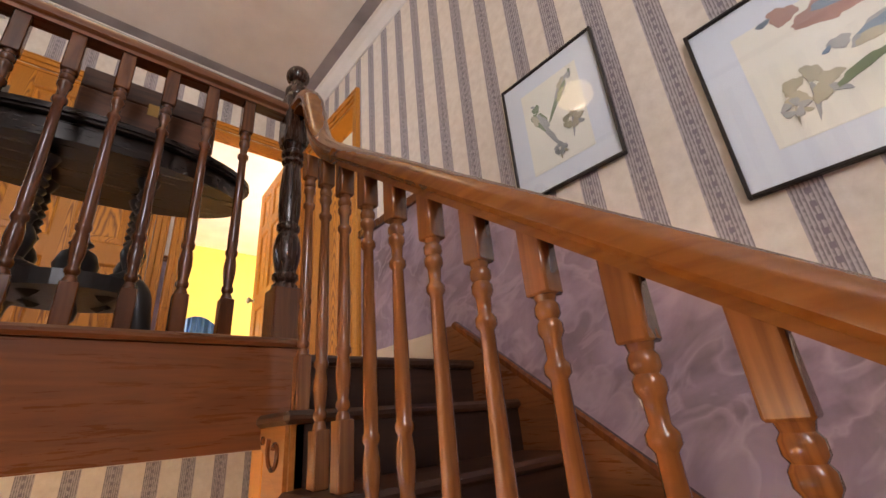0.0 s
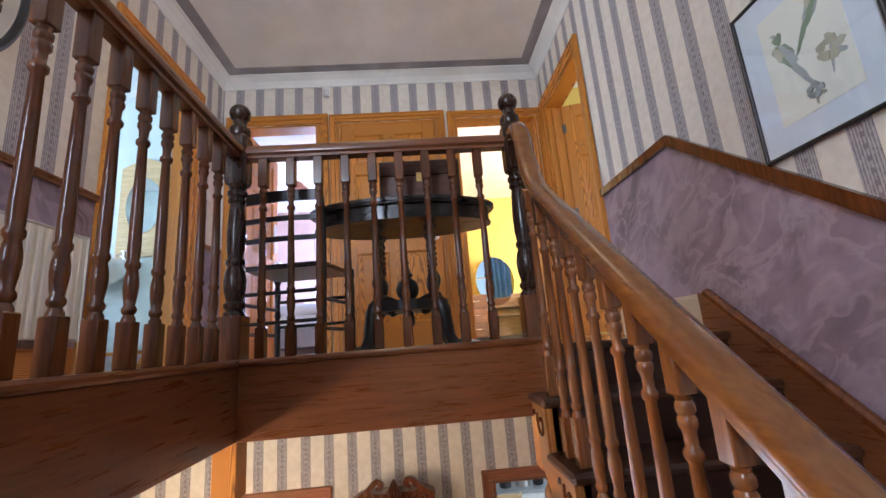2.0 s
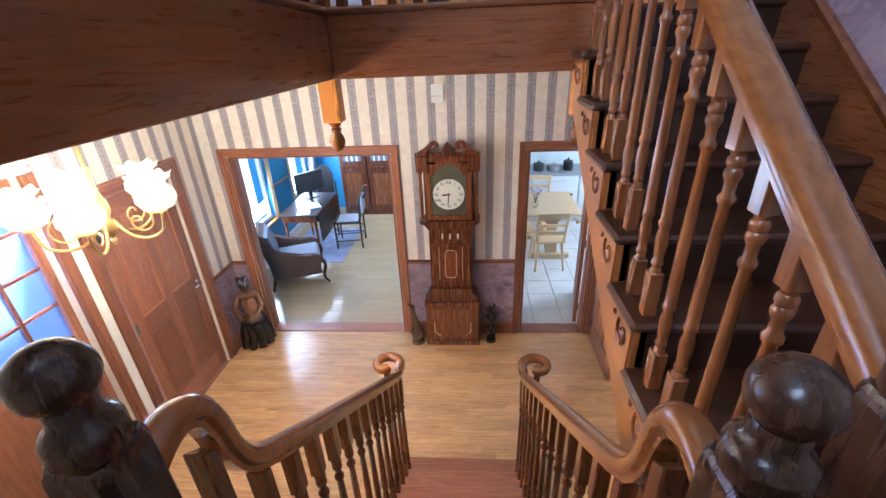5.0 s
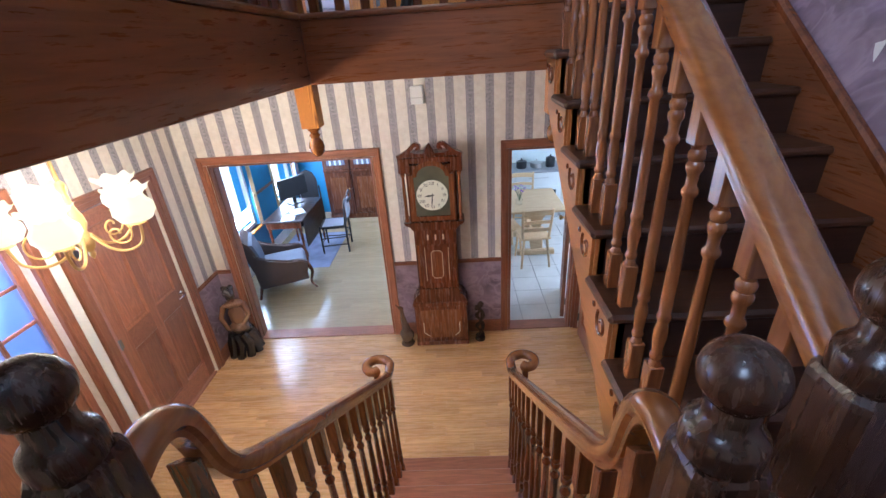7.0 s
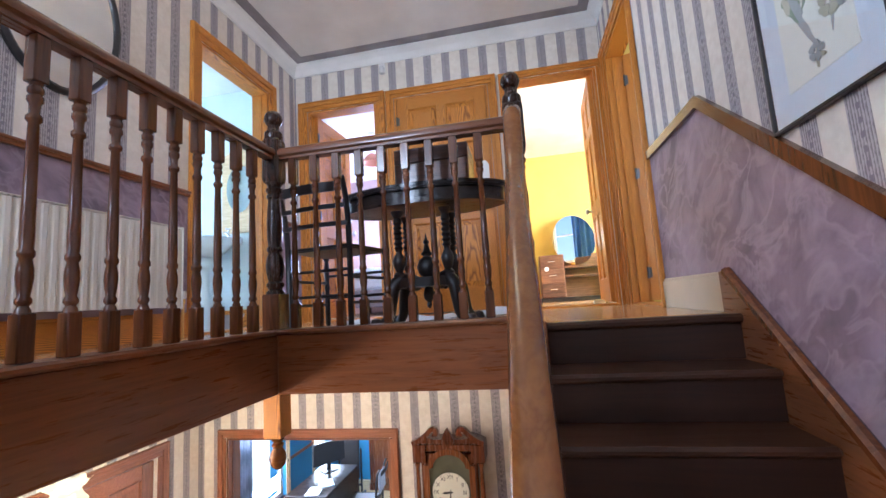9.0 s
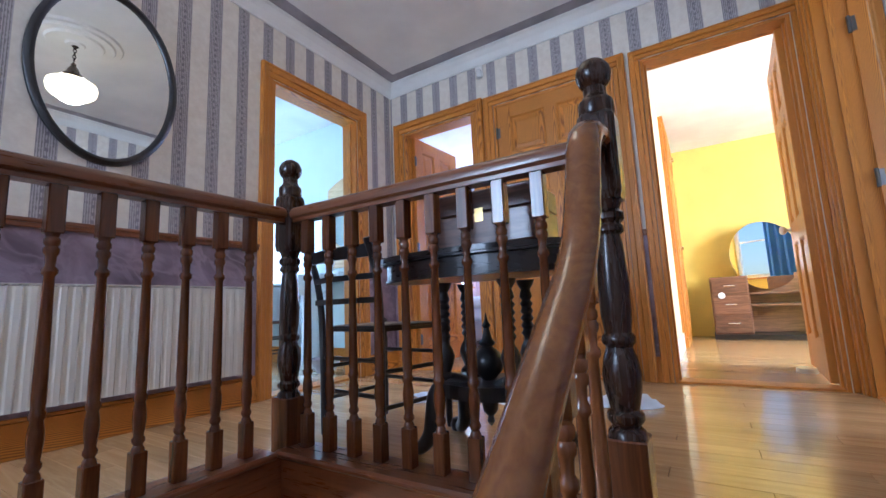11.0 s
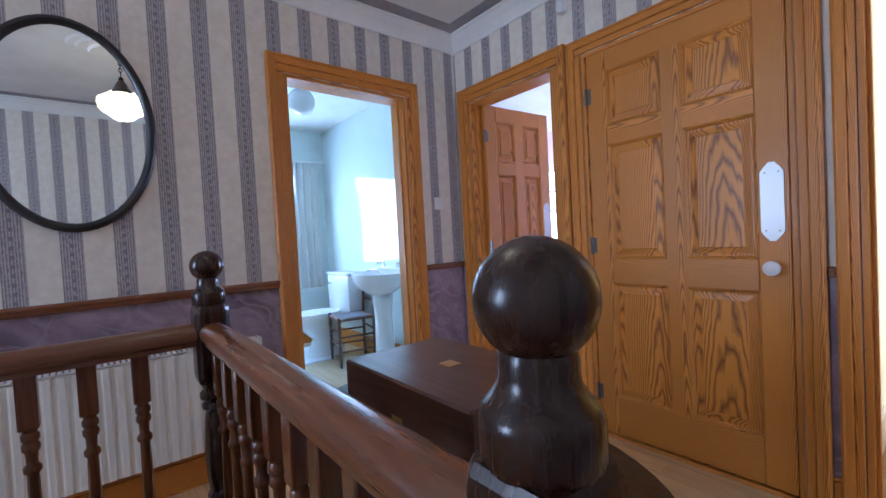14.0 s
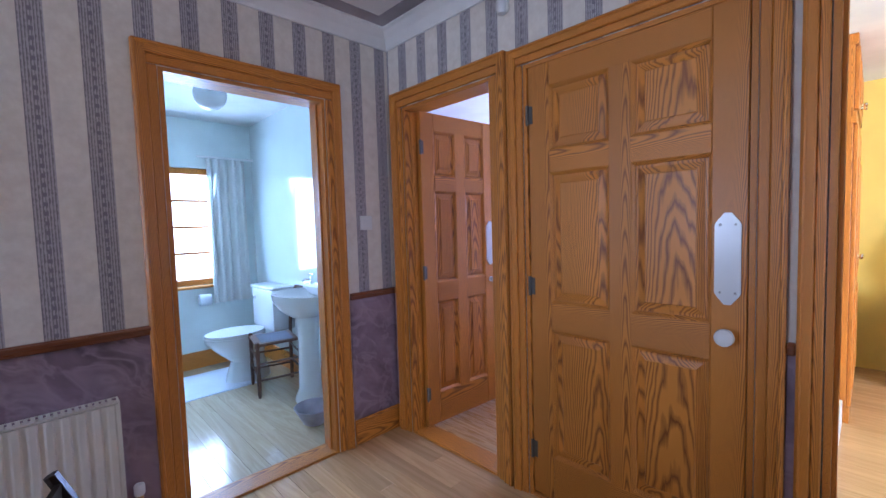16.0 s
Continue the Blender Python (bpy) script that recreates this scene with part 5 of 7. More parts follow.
def flower(u, v, size, petal, leaf):
    out = [(u, v - size * 1.1, size * 0.10, size * 0.9, 8, leaf), (u + size * 1.2, v - size * 0.9, size * 0.55, size * 0.16, 35, leaf)]
    for i in range(5):
        k = i * 1.257
        out.append((u + size * 1.3 * math.cos(k), v + size * 1.0 * math.sin(k), size * 0.42, size * 0.30, degrees_of(k), petal))
    return out


framed_print("bird_print", 0.500, 0.945, 3.600, 4.175,
             bird(0.36, 0.55, 0.105, 62, GREEN_INK, GREY_INK, SAND_INK) + bird(0.62, 0.70, 0.085, 118, GREY_INK, GREEN_INK, SAND_INK) + flower(0.66, 0.42, 0.045, SAND_INK, GREY_INK) + flower(0.50, 0.26, 0.030, GREY_INK, SAND_INK),
             "framed green bird print behind glass on the stair wall")
framed_print("bird_print", -0.24, 0.245, 3.300, 3.870,
             bird(0.66, 0.72, 0.170, 8, RUST_INK, BLUE_INK, RUST_INK) + bird(0.74, 0.52, 0.110, -14, GREY_INK, BLUE_INK, SAND_INK) + flower(0.42, 0.40, 0.060, SAND_INK, GREY_INK) + flower(0.33, 0.33, 0.030, GREY_INK, SAND_INK) + [(0.62, 0.38, 0.06, 0.012, -20, GREEN_INK)],
             "framed reddish bird print behind glass on the stair wall")


def writing_box(x0, y0, z0, x1, y1, z1):
    b = empty("writing_box", ((x0 + x1) / 2, (y0 + y1) / 2, z0))
    w, d, h = (x1 - x0) / 2, (y1 - y0) / 2, z1 - z0
    part("body", boxm(((-w, -d, 0), (w, d, h * 0.58)), bevel=0.004), BOX_WOOD, b)
    part("lid", boxm(((-w, -d, h * 0.58 + 0.002), (w, d, h)), bevel=0.004), BOX_WOOD, b, "flat wooden lid with a worn top")
    part("name_plate", boxm(((-0.016, -0.014, h), (0.016, 0.014, h + 0.0015))), BRASS, b, "small brass plate")
    part("lock_plate", boxm(((-0.015, -d - 0.0015, h * 0.42), (0.015, -d, h * 0.66))), BRASS, b, "small brass lock plate")
    return tagged(b, "dark wooden writing box with a brass plate on the oval table", "box")


TT = 3.745
writing_box(-0.095, 1.46, TT, 0.275, 1.70, 3.925)


def oval_table(at):
    """A centre table: oval top with frieze, four turned columns on a carved platform, urn finial, scrolled feet."""
    t = empty("oval_table", at)
    H = TT - F
    bm = bmesh.new()
    prism(bm, oval(0, 0, 0.455, 0.220), H - 0.018, H, "z")
    prism(bm, oval(0, 0, 0.447, 0.212), H - 0.026, H - 0.018, "z")
    part("tabletop", bm, DARK_TABLE, t, "dark polished oval top")
    bm = bmesh.new()
    prism(bm, oval(0, 0, 0.425, 0.190), H - 0.085, H - 0.026, "z")
    prism(bm, oval(0, 0, 0.432, 0.196), H - 0.095, H - 0.085, "z")
    part("frieze", bm, DARK_TABLE, t, "deep moulded frieze")
    for sx in (-1, 1):
        for sy in (-1, 1):
            bm = bmesh.new()
            pr = [(0.020, 0.235), (0.032, 0.25), (0.032, 0.262), (0.018, 0.275), (0.030, 0.31), (0.034, 0.33), (0.026, 0.355), (0.015, 0.372)]
            z = 0.385
            while z < H - 0.17:
                pr += [(0.016, z), (0.0245, z + 0.012)]
                z += 0.026
            pr += [(0.017, H - 0.142), (0.028, H - 0.125), (0.034, H - 0.108)]
            lathe(bm, pr, 12, (sx * 0.125, sy * 0.085, 0))
            part("column", bm, BLACK_WOOD, t, "turned black column", True)
    bm = bmesh.new()
    prism(bm, oval(0, 0, 0.19, 0.15, 28), 0.195, 0.24, "z")
    part("platform", bm, BLACK_WOOD, t)
    bm = bmesh.new()
    lathe(bm, [(0.02, 0.24), (0.048, 0.27), (0.056, 0.30), (0.044, 0.335), (0.018, 0.355), (0.032, 0.368), (0.018, 0.384), (0.010, 0.42), (0.017, 0.43), (0.007, 0.445), (0.002, 0.475)], 14)
    part("urn_finial", bm, BLACK_WOOD, t, "carved urn finial", True)
    bm = bmesh.new()
    lathe(bm, [(0.003, 0.085), (0.014, 0.10), (0.010, 0.118), (0.026, 0.135), (0.030, 0.16), (0.02, 0.195)], 12)
    part("drop_finial", bm, BLACK_WOOD, t, "", True)
    for a in (38, 142, 218, 322):
        c, s = math.cos(radians(a)), math.sin(radians(a))
        keys = [(0.10, 0.215), (0.17, 0.235), (0.225, 0.20), (0.245, 0.13), (0.262, 0.065), (0.30, 0.028), (0.345, 0.028)]
        bm = bmesh.new()
        pts = curve_points([(u * 0.86 * c, u * s * 0.76, z) for u, z in keys], 5)
        taper(bm, pts, [0.040 - 0.020 * i / len(pts) for i in range(len(pts))], 10)
        lathe(bm, [(0.012, 0.0), (0.024, 0.004), (0.030, 0.025), (0.022, 0.048), (0.004, 0.055)], 12, (0.297 * c, 0.262 * s, 0))
        lathe(bm, [(0.004, 0.20), (0.030, 0.215), (0.034, 0.235), (0.020, 0.258), (0.004, 0.264)], 10, (0.176 * c, 0.156 * s, -0.02))
        part("scrolled_foot", bm, BLACK_WOOD, t, "carved scrolled foot", True)
    return tagged(t, "dark oval centre table with turned columns and carved feet", "table")


oval_table((0.0, 1.65, F))


def ladder_chair(name, at, rz, label, wood_mat=BLACK_WOOD, seat_h=0.44, back_h=0.85, w=0.40, d=0.36, seat_mat=None, slats=(0.55, 0.67, 0.80)):
    """A ladder-back chair with turned legs, rungs and a woven seat; the back is toward -y."""
    c = empty(name, at, rz)
    hw, hd_ = w / 2, d / 2
    for sx in (-1, 1):
        bm = bmesh.new()
        tube(bm, curve_points([(sx * hw * 0.9, -hd_, 0), (sx * hw * 0.94, -hd_ - 0.004, seat_h), (sx * hw * 0.97, -hd_ - 0.03, back_h - 0.12), (sx * hw, -hd_ - 0.075, back_h)], 5), 0.015, 8)
        part("back_post", bm, wood_mat, c, "", True)
        bm = bmesh.new()
        lathe(bm, [(0.010, 0), (0.014, 0.03), (0.016, 0.18), (0.012, 0.22), (0.017, 0.24), (0.013, 0.26), (0.017, 0.36), (0.012, seat_h - 0.04), (0.019, seat_h - 0.025), (0.016, seat_h + 0.012), (0.004, seat_h + 0.02)], 10, (sx * hw, hd_, 0))
        part("leg", bm, wood_mat, c, "", True)
        for z in (0.14, 0.27):
            bm = bmesh.new()
            tube(bm, [(sx * hw * 0.91, -hd_, z), (sx * hw, hd_, z)], 0.009, 6)
            part("rung", bm, wood_mat, c, "", True)
    for z in (0.18, 0.31):
        bm = bmesh.new()
        tube(bm, [(-hw, hd_, z), (hw, hd_, z)], 0.009, 6)
        part("rung", bm, wood_mat, c, "", True)
        bm = bmesh.new()
        tube(bm, [(-hw * 0.91, -hd_, z), (hw * 0.91, -hd_, z)], 0.009, 6)
        part("rung", bm, wood_mat, c, "", True)
    for i, z in enumerate(slats):
        y = -hd_ - 0.03 - 0.05 * max(0, (z - 0.6)) / 0.2
        th = 0.05 if i == len(slats) - 1 else 0.022
        bm = bmesh.new()
        sweep(bm, curve_points([(-hw * 0.96, y, z), (0, y - 0.022, z), (hw * 0.96, y, z)], 5), [(-0.006, -th / 2), (0.006, -th / 2), (0.006, th / 2), (-0.006, th / 2)])
        part("slat", bm, wood_mat, c)
    bm = bmesh.new()
    prism(bm, [(-hw * 0.93, -hd_), (hw * 0.93, -hd_), (hw + 0.012, hd_ + 0.012), (-hw - 0.012, hd_ + 0.012)], seat_h - 0.022, seat_h, "z")
    bmesh.ops.bevel(bm, geom=list(bm.edges), offset=0.007, segments=2, affect="EDGES")
    part("seat_frame", bm, wood_mat, c)
    bm = bmesh.new()
    prism(bm, [(-hw * 0.80, -hd_ + 0.04), (hw * 0.80, -hd_ + 0.04), (hw - 0.035, hd_ - 0.035), (-hw + 0.035, hd_ - 0.035)], seat_h - 0.010, seat_h + 0.003, "z")
    part("woven_seat", bm, seat_mat or CANE, c, "woven cane seat panel")
    return tagged(c, label, "chair")


CANE = paint("cane_weave", (0.34, 0.27, 0.19), 0.75, vary=0.2, grain=220, relief=0.6)
ladder_chair("ladder_back_chair", (-0.52, 1.70, F), -8, "black ladder-back chair with cane seat beside the balustrade", BLACK_WOOD, 0.44, 0.77, 0.40, 0.36, None, (0.54, 0.63, 0.725))


def crumpled(name, at, sx, sy, h, seed, material, label, category, rz=0):
    bm = bmesh.new()
    n = 14
    rnd = random.Random(seed)
    ph = [rnd.uniform(0, 6) for _ in range(6)]
    grid = [[None] * (n + 1) for _ in range(n + 1)]
    for i in range(n + 1):
        for j in range(n + 1):
            u, v = i / n - 0.5, j / n - 0.5
            z = h * (0.55 + 0.25 * math.sin(9 * u + ph[0]) + 0.2 * math.sin(11 * v + 5 * u + ph[1]) + 0.25 * math.sin(17 * (u + v) + ph[2]))
            e = 1 + 0.12 * math.sin(8 * v + ph[3]) + 0.1 * math.sin(13 * u + ph[4])
            edge = min(1, 6 * (0.5 - max(abs(u), abs(v))) + 0.12)
            grid[i][j] = bm.verts.new((sx * u * e, sy * v * (1 + 0.1 * math.sin(9 * u + ph[5])), 0.003 + max(0, z) * edge))
    for i in range(n):
        for j in range(n):
            bm.faces.new((grid[i][j], grid[i + 1][j], grid[i + 1][j + 1], grid[i][j + 1]))
    ext = bmesh.ops.extrude_face_region(bm, geom=list(bm.faces))
    for v in ext["geom"]:
        if isinstance(v, bmesh.types.BMVert):
            v.co.z = max(0.0005, v.co.z - 0.003)
    ob = part(name, bm, material, smooth=True)
    ob.matrix_basis = pose(*at, 0, 0, rz)
    return tagged(ob, label, category)


PAPERW = paint("white_paper", (0.66, 0.70, 0.76), 0.85, vary=0.05)
crumpled("cloth", (0.28, 2.50, F), 0.34, 0.20, 0.05, 3, PAPERW, "crumpled white cloth lying on the landing floor", "cloth", 20)
crumpled("dust_sheet", (-0.25, 2.42, F), 0.55, 0.28, 0.03, 5, PAPERW, "crumpled white paper sheet on the floor under the table", "paper", -12)
crumpled("dust_sheet", (-0.62, 2.30, F), 0.30, 0.22, 0.03, 8, PAPERW, "creased white paper lying beside the chair", "paper", 30)

# alarm sensor, switch and wall box
sen = empty("alarm_sensor", (-0.672, YN, 5.405))
bm = boxm(((-0.030, -0.030, -0.05), (0.030, 0, 0.05)), bevel=0.008)
part("housing", bm, WHITE_GLOSS, sen)
bm = bmesh.new()
lathe(bm, [(0.020, -0.035), (0.026, -0.02), (0.026, 0.02), (0.018, 0.035)], 14, (0, -0.026, -0.02))
part("lens", bm, CHINA, sen, "rounded white lens", True)
tagged(sen, "small white alarm sensor above the bedroom doors", "sensor")


def light_switch(at, label):
    s = empty("light_switch", at)
    part("face_plate", boxm(((0, -0.043, -0.043), (0.009, 0.043, 0.043)), bevel=0.003), WHITE_GLOSS, s)
    part("rocker", boxm(((0.009, -0.010, -0.016), (0.014, 0.010, 0.016)), bevel=0.002), WHITE_GLOSS, s)
    return tagged(s, label, "switch")


light_switch((XL, 2.935, 4.395), "white plastic light switch on the striped wall")
wb = empty("wall_box", (-0.293, YH, 2.555))
part("housing", boxm(((-0.055, -0.045, -0.075), (0.055, 0, 0.075)), bevel=0.006), WHITE_GLOSS, wb)
part("cover_line", boxm(((-0.05, -0.047, -0.022), (0.05, -0.045, -0.018))), STEEL, wb)
tagged(wb, "small white electrical box on the striped wall", "electrical box")

# pendant lamp
pend = empty("pendant_lamp", (-0.19, 1.265, UC))
bm = bmesh.new()
lathe(bm, [(0.28, 0.0), (0.27, -0.014), (0.235, -0.012), (0.225, -0.026), (0.17, -0.022), (0.16, -0.036), (0.06, -0.03), (0.05, -0.042), (0.004, -0.044)], 40)
part("ceiling_rose", bm, WHITE, pend, "white moulded plaster rose", True)
bm = bmesh.new()
for i in range(5):
    a = i * math.pi / 2
    ring = [(0.009 * math.cos(k) * math.cos(a), 0.009 * math.cos(k) * math.sin(a), -0.056 - 0.024 * i + 0.016 * math.sin(k)) for k in [2 * math.pi * j / 12 for j in range(13)]]
    tube(bm, ring, 0.003, 5)
lathe(bm, [(0.01, -0.045), (0.022, -0.048), (0.012, -0.058)], 12)
part("chain", bm, BRONZE, pend, "dark brass chain", True)
bm = bmesh.new()
lathe(bm, [(0.008, -0.175), (0.016, -0.185), (0.014, -0.20), (0.03, -0.22), (0.045, -0.255), (0.064, -0.275), (0.062, -0.295), (0.05, -0.30)], 20)
part("gallery", bm, BRONZE, pend, "dark brass shade holder", True)
bm = bmesh.new()
lathe(bm, [(0.058, -0.292), (0.10, -0.310), (0.140, -0.335), (0.146, -0.36), (0.138, -0.40), (0.115, -0.425), (0.06, -0.435), (0.004, -0.437)], 32)
shade = part("shade", bm, glow("lit_opal_glass", (1.0, 0.84, 0.52), 2.6, 0.05), pend, "glowing opal glass shade", True)
shade.visible_shadow = False
tagged(pend, "hanging opal glass lamp on a brass chain over the stairwell", "lamp")
point("lamp_pendant", (-0.19, 1.265, UC - 0.37), 5.5, 0.11, (1.0, 0.84, 0.62))

# ---- hall ----


def chandelier(at):
    c = empty("chandelier", at)
    bm = bmesh.new()
    lathe(bm, [(0.05, 0.0), (0.05, -0.012), (0.02, -0.028), (0.008, -0.035), (0.008, -0.30), (0.018, -0.310), (0.022, -0.335), (0.012, -0.360), (0.016, -0.430), (0.030, -0.470), (0.034, -0.510), (0.020, -0.550), (0.026, -0.575), (0.036, -0.600), (0.026, -0.630), (0.012, -0.650), (0.016, -0.665), (0.003, -0.690)], 18)
    part("stem", bm, BRASS, c, "turned brass stem", True)
    lit = glow("lit_frosted_glass", (1.0, 0.80, 0.42), 0.85, 0.006)
    for i in range(5):
        a = radians(9 + 72 * i)
        ca, sa = math.cos(a), math.sin(a)

        def rad(u, z):
            return (u * ca, u * sa, z)
        bm = bmesh.new()
        tube(bm, curve_points([rad(0.03, -0.57), rad(0.09, -0.645), rad(0.17, -0.665), rad(0.24, -0.63), rad(0.26, -0.56), rad(0.26, -0.535)], 6), 0.007, 7)
        tube(bm, [rad(0.15 + (0.010 + 0.0085 * k) * math.cos(k), -0.575 + (0.010 + 0.0085 * k) * math.sin(k)) for k in [j * 0.4 for j in range(20)]], 0.005, 6)
        lathe(bm, [(0.004, -0.54), (0.034, -0.532), (0.030, -0.524), (0.02, -0.51)], 12, (0.26 * ca, 0.26 * sa, 0))
        part("scrolled_arm", bm, BRASS, c, "scrolled brass arm", True)
        bm = bmesh.new()
        n, rows = 42, []
        for r, z, f in ((0.020, -0.425, 0), (0.065, -0.412, 0), (0.088, -0.375, 0), (0.086, -0.345, 0.02), (0.064, -0.315, 0.06), (0.056, -0.295, 0.12), (0.075, -0.272, 0.20), (0.094, -0.258, 0.30)):
            rows.append([bm.verts.new((0.26 * ca + r * (1 + f * 0.30 * math.cos(7 * k)) * math.cos(k), 0.26 * sa + r * (1 + f * 0.30 * math.cos(7 * k)) * math.sin(k), z - 0.10 + f * 0.035 * math.cos(7 * k + 0.6))) for k in [2 * math.pi * j / n for j in range(n)]])
        for p, q in zip(rows, rows[1:]):
            for j in range(n):
                bm.faces.new((p[j], p[(j + 1) % n], q[(j + 1) % n], q[j]))
        bm.faces.new(rows[0][::-1])
        s = part("shade", bm, lit, c, "glowing frilled glass shade", True)
        s.visible_shadow = False
    return tagged(c, "brass chandelier with five glowing frilled glass shades", "chandelier")


chandelier((-1.637, 0.905, HC)).scale = (0.93, 0.93, 0.93)
for i in range(5):
    a = radians(9 + 72 * i)
    point("lamp_chandelier", (-1.637 + 0.242 * math.cos(a), 0.905 + 0.242 * math.sin(a), HC - 0.42), 16.0, 0.045, (1.0, 0.80, 0.52))


def text_part(name, body, size, at, rot, material, parent, depth=0.0006):
    """Raised lettering in the built-in font, turned into a mesh."""
    cu = bpy.data.curves.new(name, "FONT")
    cu.body, cu.size, cu.align_x, cu.align_y, cu.extrude = body, size, "CENTER", "CENTER", depth
    tmp = bpy.data.objects.new(name + "_curve", cu)
    me = bpy.data.meshes.new_from_object(tmp)
    bpy.data.objects.remove(tmp)
    me.materials.append(material)
    ob = new(name, me)
    ob.parent = parent
    ob.matrix_basis = pose(*at, *rot)
    return ob


def longcase_clock(at):
    """A tall case clock: plinth, waisted trunk, hood with pillars and swan-neck crest, painted dial."""
    c = empty("longcase_clock", at)
    part("plinth", boxm(((-0.285, -0.21, 0.0), (0.285, 0.0, 0.055)), ((-0.275, -0.20, 0.055), (0.275, 0.0, 0.50)), ((-0.285, -0.21, 0.50), (0.285, 0.0, 0.545)), bevel=0.006), MAHOGANY, c, "square mahogany base")
    part("plinth_panel", boxm(((-0.215, -0.206, 0.10), (0.215, -0.20, 0.455)), bevel=0.003), MAHOGANY_PALE, c, "figured panel with corner stringing")
    for sx in (-1, 1):
        bm = bmesh.new()
        tube(bm, [(sx * 0.19, -0.207, 0.30), (sx * 0.19, -0.207, 0.175), (sx * 0.135, -0.207, 0.125)], 0.004, 5)
        part("inlay_line", bm, CREAM_TRIM, c, "pale inlaid line")
    bm = bmesh.new()
    o = [(-0.275, 0.545), (0.275, 0.545), (0.255, 0.60), (0.235, 0.625), (0.205, 0.64), (0.205, 0.70), (-0.205, 0.70), (-0.205, 0.64), (-0.235, 0.625), (-0.255, 0.60)]
    prism(bm, o, -0.19, 0.0, "y")
    part("waist_moulding", bm, MAHOGANY, c)
    part("trunk", boxm(((-0.205, -0.165, 0.70), (0.205, 0.0, 1.36)), bevel=0.004), MAHOGANY, c, "narrow mahogany trunk")
    part("trunk_door", boxm(((-0.135, -0.178, 0.76), (0.135, -0.165, 1.20)), bevel=0.005), MAHOGANY, c, "small panelled trunk door")
    bm = bmesh.new()
    prism(bm, [(-0.050, 0.86), (-0.032, 0.835), (0.032, 0.835), (0.050, 0.86), (0.050, 1.10), (0.032, 1.125), (-0.032, 1.125), (-0.050, 1.10)], -0.184, -0.178, "y")
    part("door_panel", bm, MAHOGANY_PALE, c, "paler octagonal panel")
    bm = bmesh.new()
    oct_ = [(-0.055, 0.855), (-0.034, 0.828), (0.034, 0.828), (0.055, 0.855), (0.055, 1.105), (0.034, 1.132), (-0.034, 1.132), (-0.055, 1.105), (-0.055, 0.855), (-0.034, 0.828)]
    tube(bm, [(u, -0.181, v) for u, v in oct_], 0.0035, 5)
    part("panel_stringing", bm, CREAM_TRIM, c, "pale inlaid line round the panel")
    for sx in (-1, 1):
        bm = bmesh.new()
        tube(bm, [(sx * 0.115, -0.180, 0.80), (sx * 0.115, -0.180, 1.17)], 0.0025, 5)
        part("door_stringing", bm, CREAM_TRIM, c, "thin pale inlaid line")
    for sx in (-1, 1):
        bm = bmesh.new()
        lathe(bm, [(0.016, 0.74), (0.018, 0.76), (0.012, 0.78), (0.013, 1.00), (0.012, 1.16), (0.018, 1.18), (0.016, 1.20)], 10, (sx * 0.178, -0.165, 0))
        part("quarter_column", bm, MAHOGANY_PALE, c, "slender turned column", True)
    for x in (-0.075, 0.0, 0.075):
        bm = bmesh.new()
        lathe(bm, [(0.003, 1.245), (0.009, 1.255), (0.007, 1.275), (0.011, 1.29), (0.003, 1.305)], 8, (x, -0.168, 0))
        part("drop_ornament", bm, CREAM_TRIM, c, "small pale inlaid drop", True)
    bm = bmesh.new()
    prism(bm, [(-0.205, 1.36), (0.205, 1.36), (0.235, 1.40), (0.270, 1.415), (0.285, 1.44), (-0.285, 1.44), (-0.270, 1.415), (-0.235, 1.40)], -0.20, 0.0, "y")
    part("hood_moulding", bm, MAHOGANY, c)
    part("hood", boxm(((-0.225, -0.175, 1.44), (0.225, 0.0, 1.985)), ((-0.285, -0.205, 1.92), (-0.18, 0.0, 2.055)), ((0.18, -0.205, 1.92), (0.285, 0.0, 2.055)), ((-0.18, -0.19, 2.0), (0.18, 0.0, 2.055)), bevel=0.005), MAHOGANY, c, "mahogany hood")
    bm = bmesh.new()
    arch = [(0.205, 1.465), (0.205, 1.90)] + [(0.165 * math.cos(a), 1.90 + 0.125 * math.sin(a)) for a in [math.pi * i / 14 for i in range(15)]] + [(-0.205, 1.90), (-0.205, 1.465)]
    inner = [(0.158, 1.50), (0.158, 1.875)] + [(0.128 * math.cos(a), 1.885 + 0.095 * math.sin(a)) for a in [math.pi * i / 14 for i in range(15)]] + [(-0.158, 1.875), (-0.158, 1.50)]
    va = [[bm.verts.new((u, y, v)) for u, v in arch] for y in (-0.198, -0.175)]
    vb = [[bm.verts.new((u, y, v)) for u, v in inner] for y in (-0.198, -0.175)]
    n = len(arch)
    for i in range(n):
        j = (i + 1) % n
        bm.faces.new((va[0][i], va[0][j], vb[0][j], vb[0][i]))
        bm.faces.new((vb[0][i], vb[0][j], vb[1][j], vb[1][i]))
        bm.faces.new((va[0][i], va[0][j], va[1][j], va[1][i]))
    part("hood_door", bm, MAHOGANY_PALE, c, "arched glazed hood door")
    bm = bmesh.new()
    prism(bm, inner, -0.180, -0.176, "y")
    dial = part("dial_plate", bm, paint("dark_painted_dial", (0.075, 0.080, 0.050), 0.4, vary=0.6, grain=30), c, "dark painted arch and corners")
    bm = bmesh.new()
    prism(bm, oval(0, 1.70, 0.145, 0.145, 40), -0.1835, -0.180, "y")
    face = part("dial_face", bm, paint("ivory_dial", (0.72, 0.72, 0.62), 0.4, vary=0.05), c, "round ivory clock face")
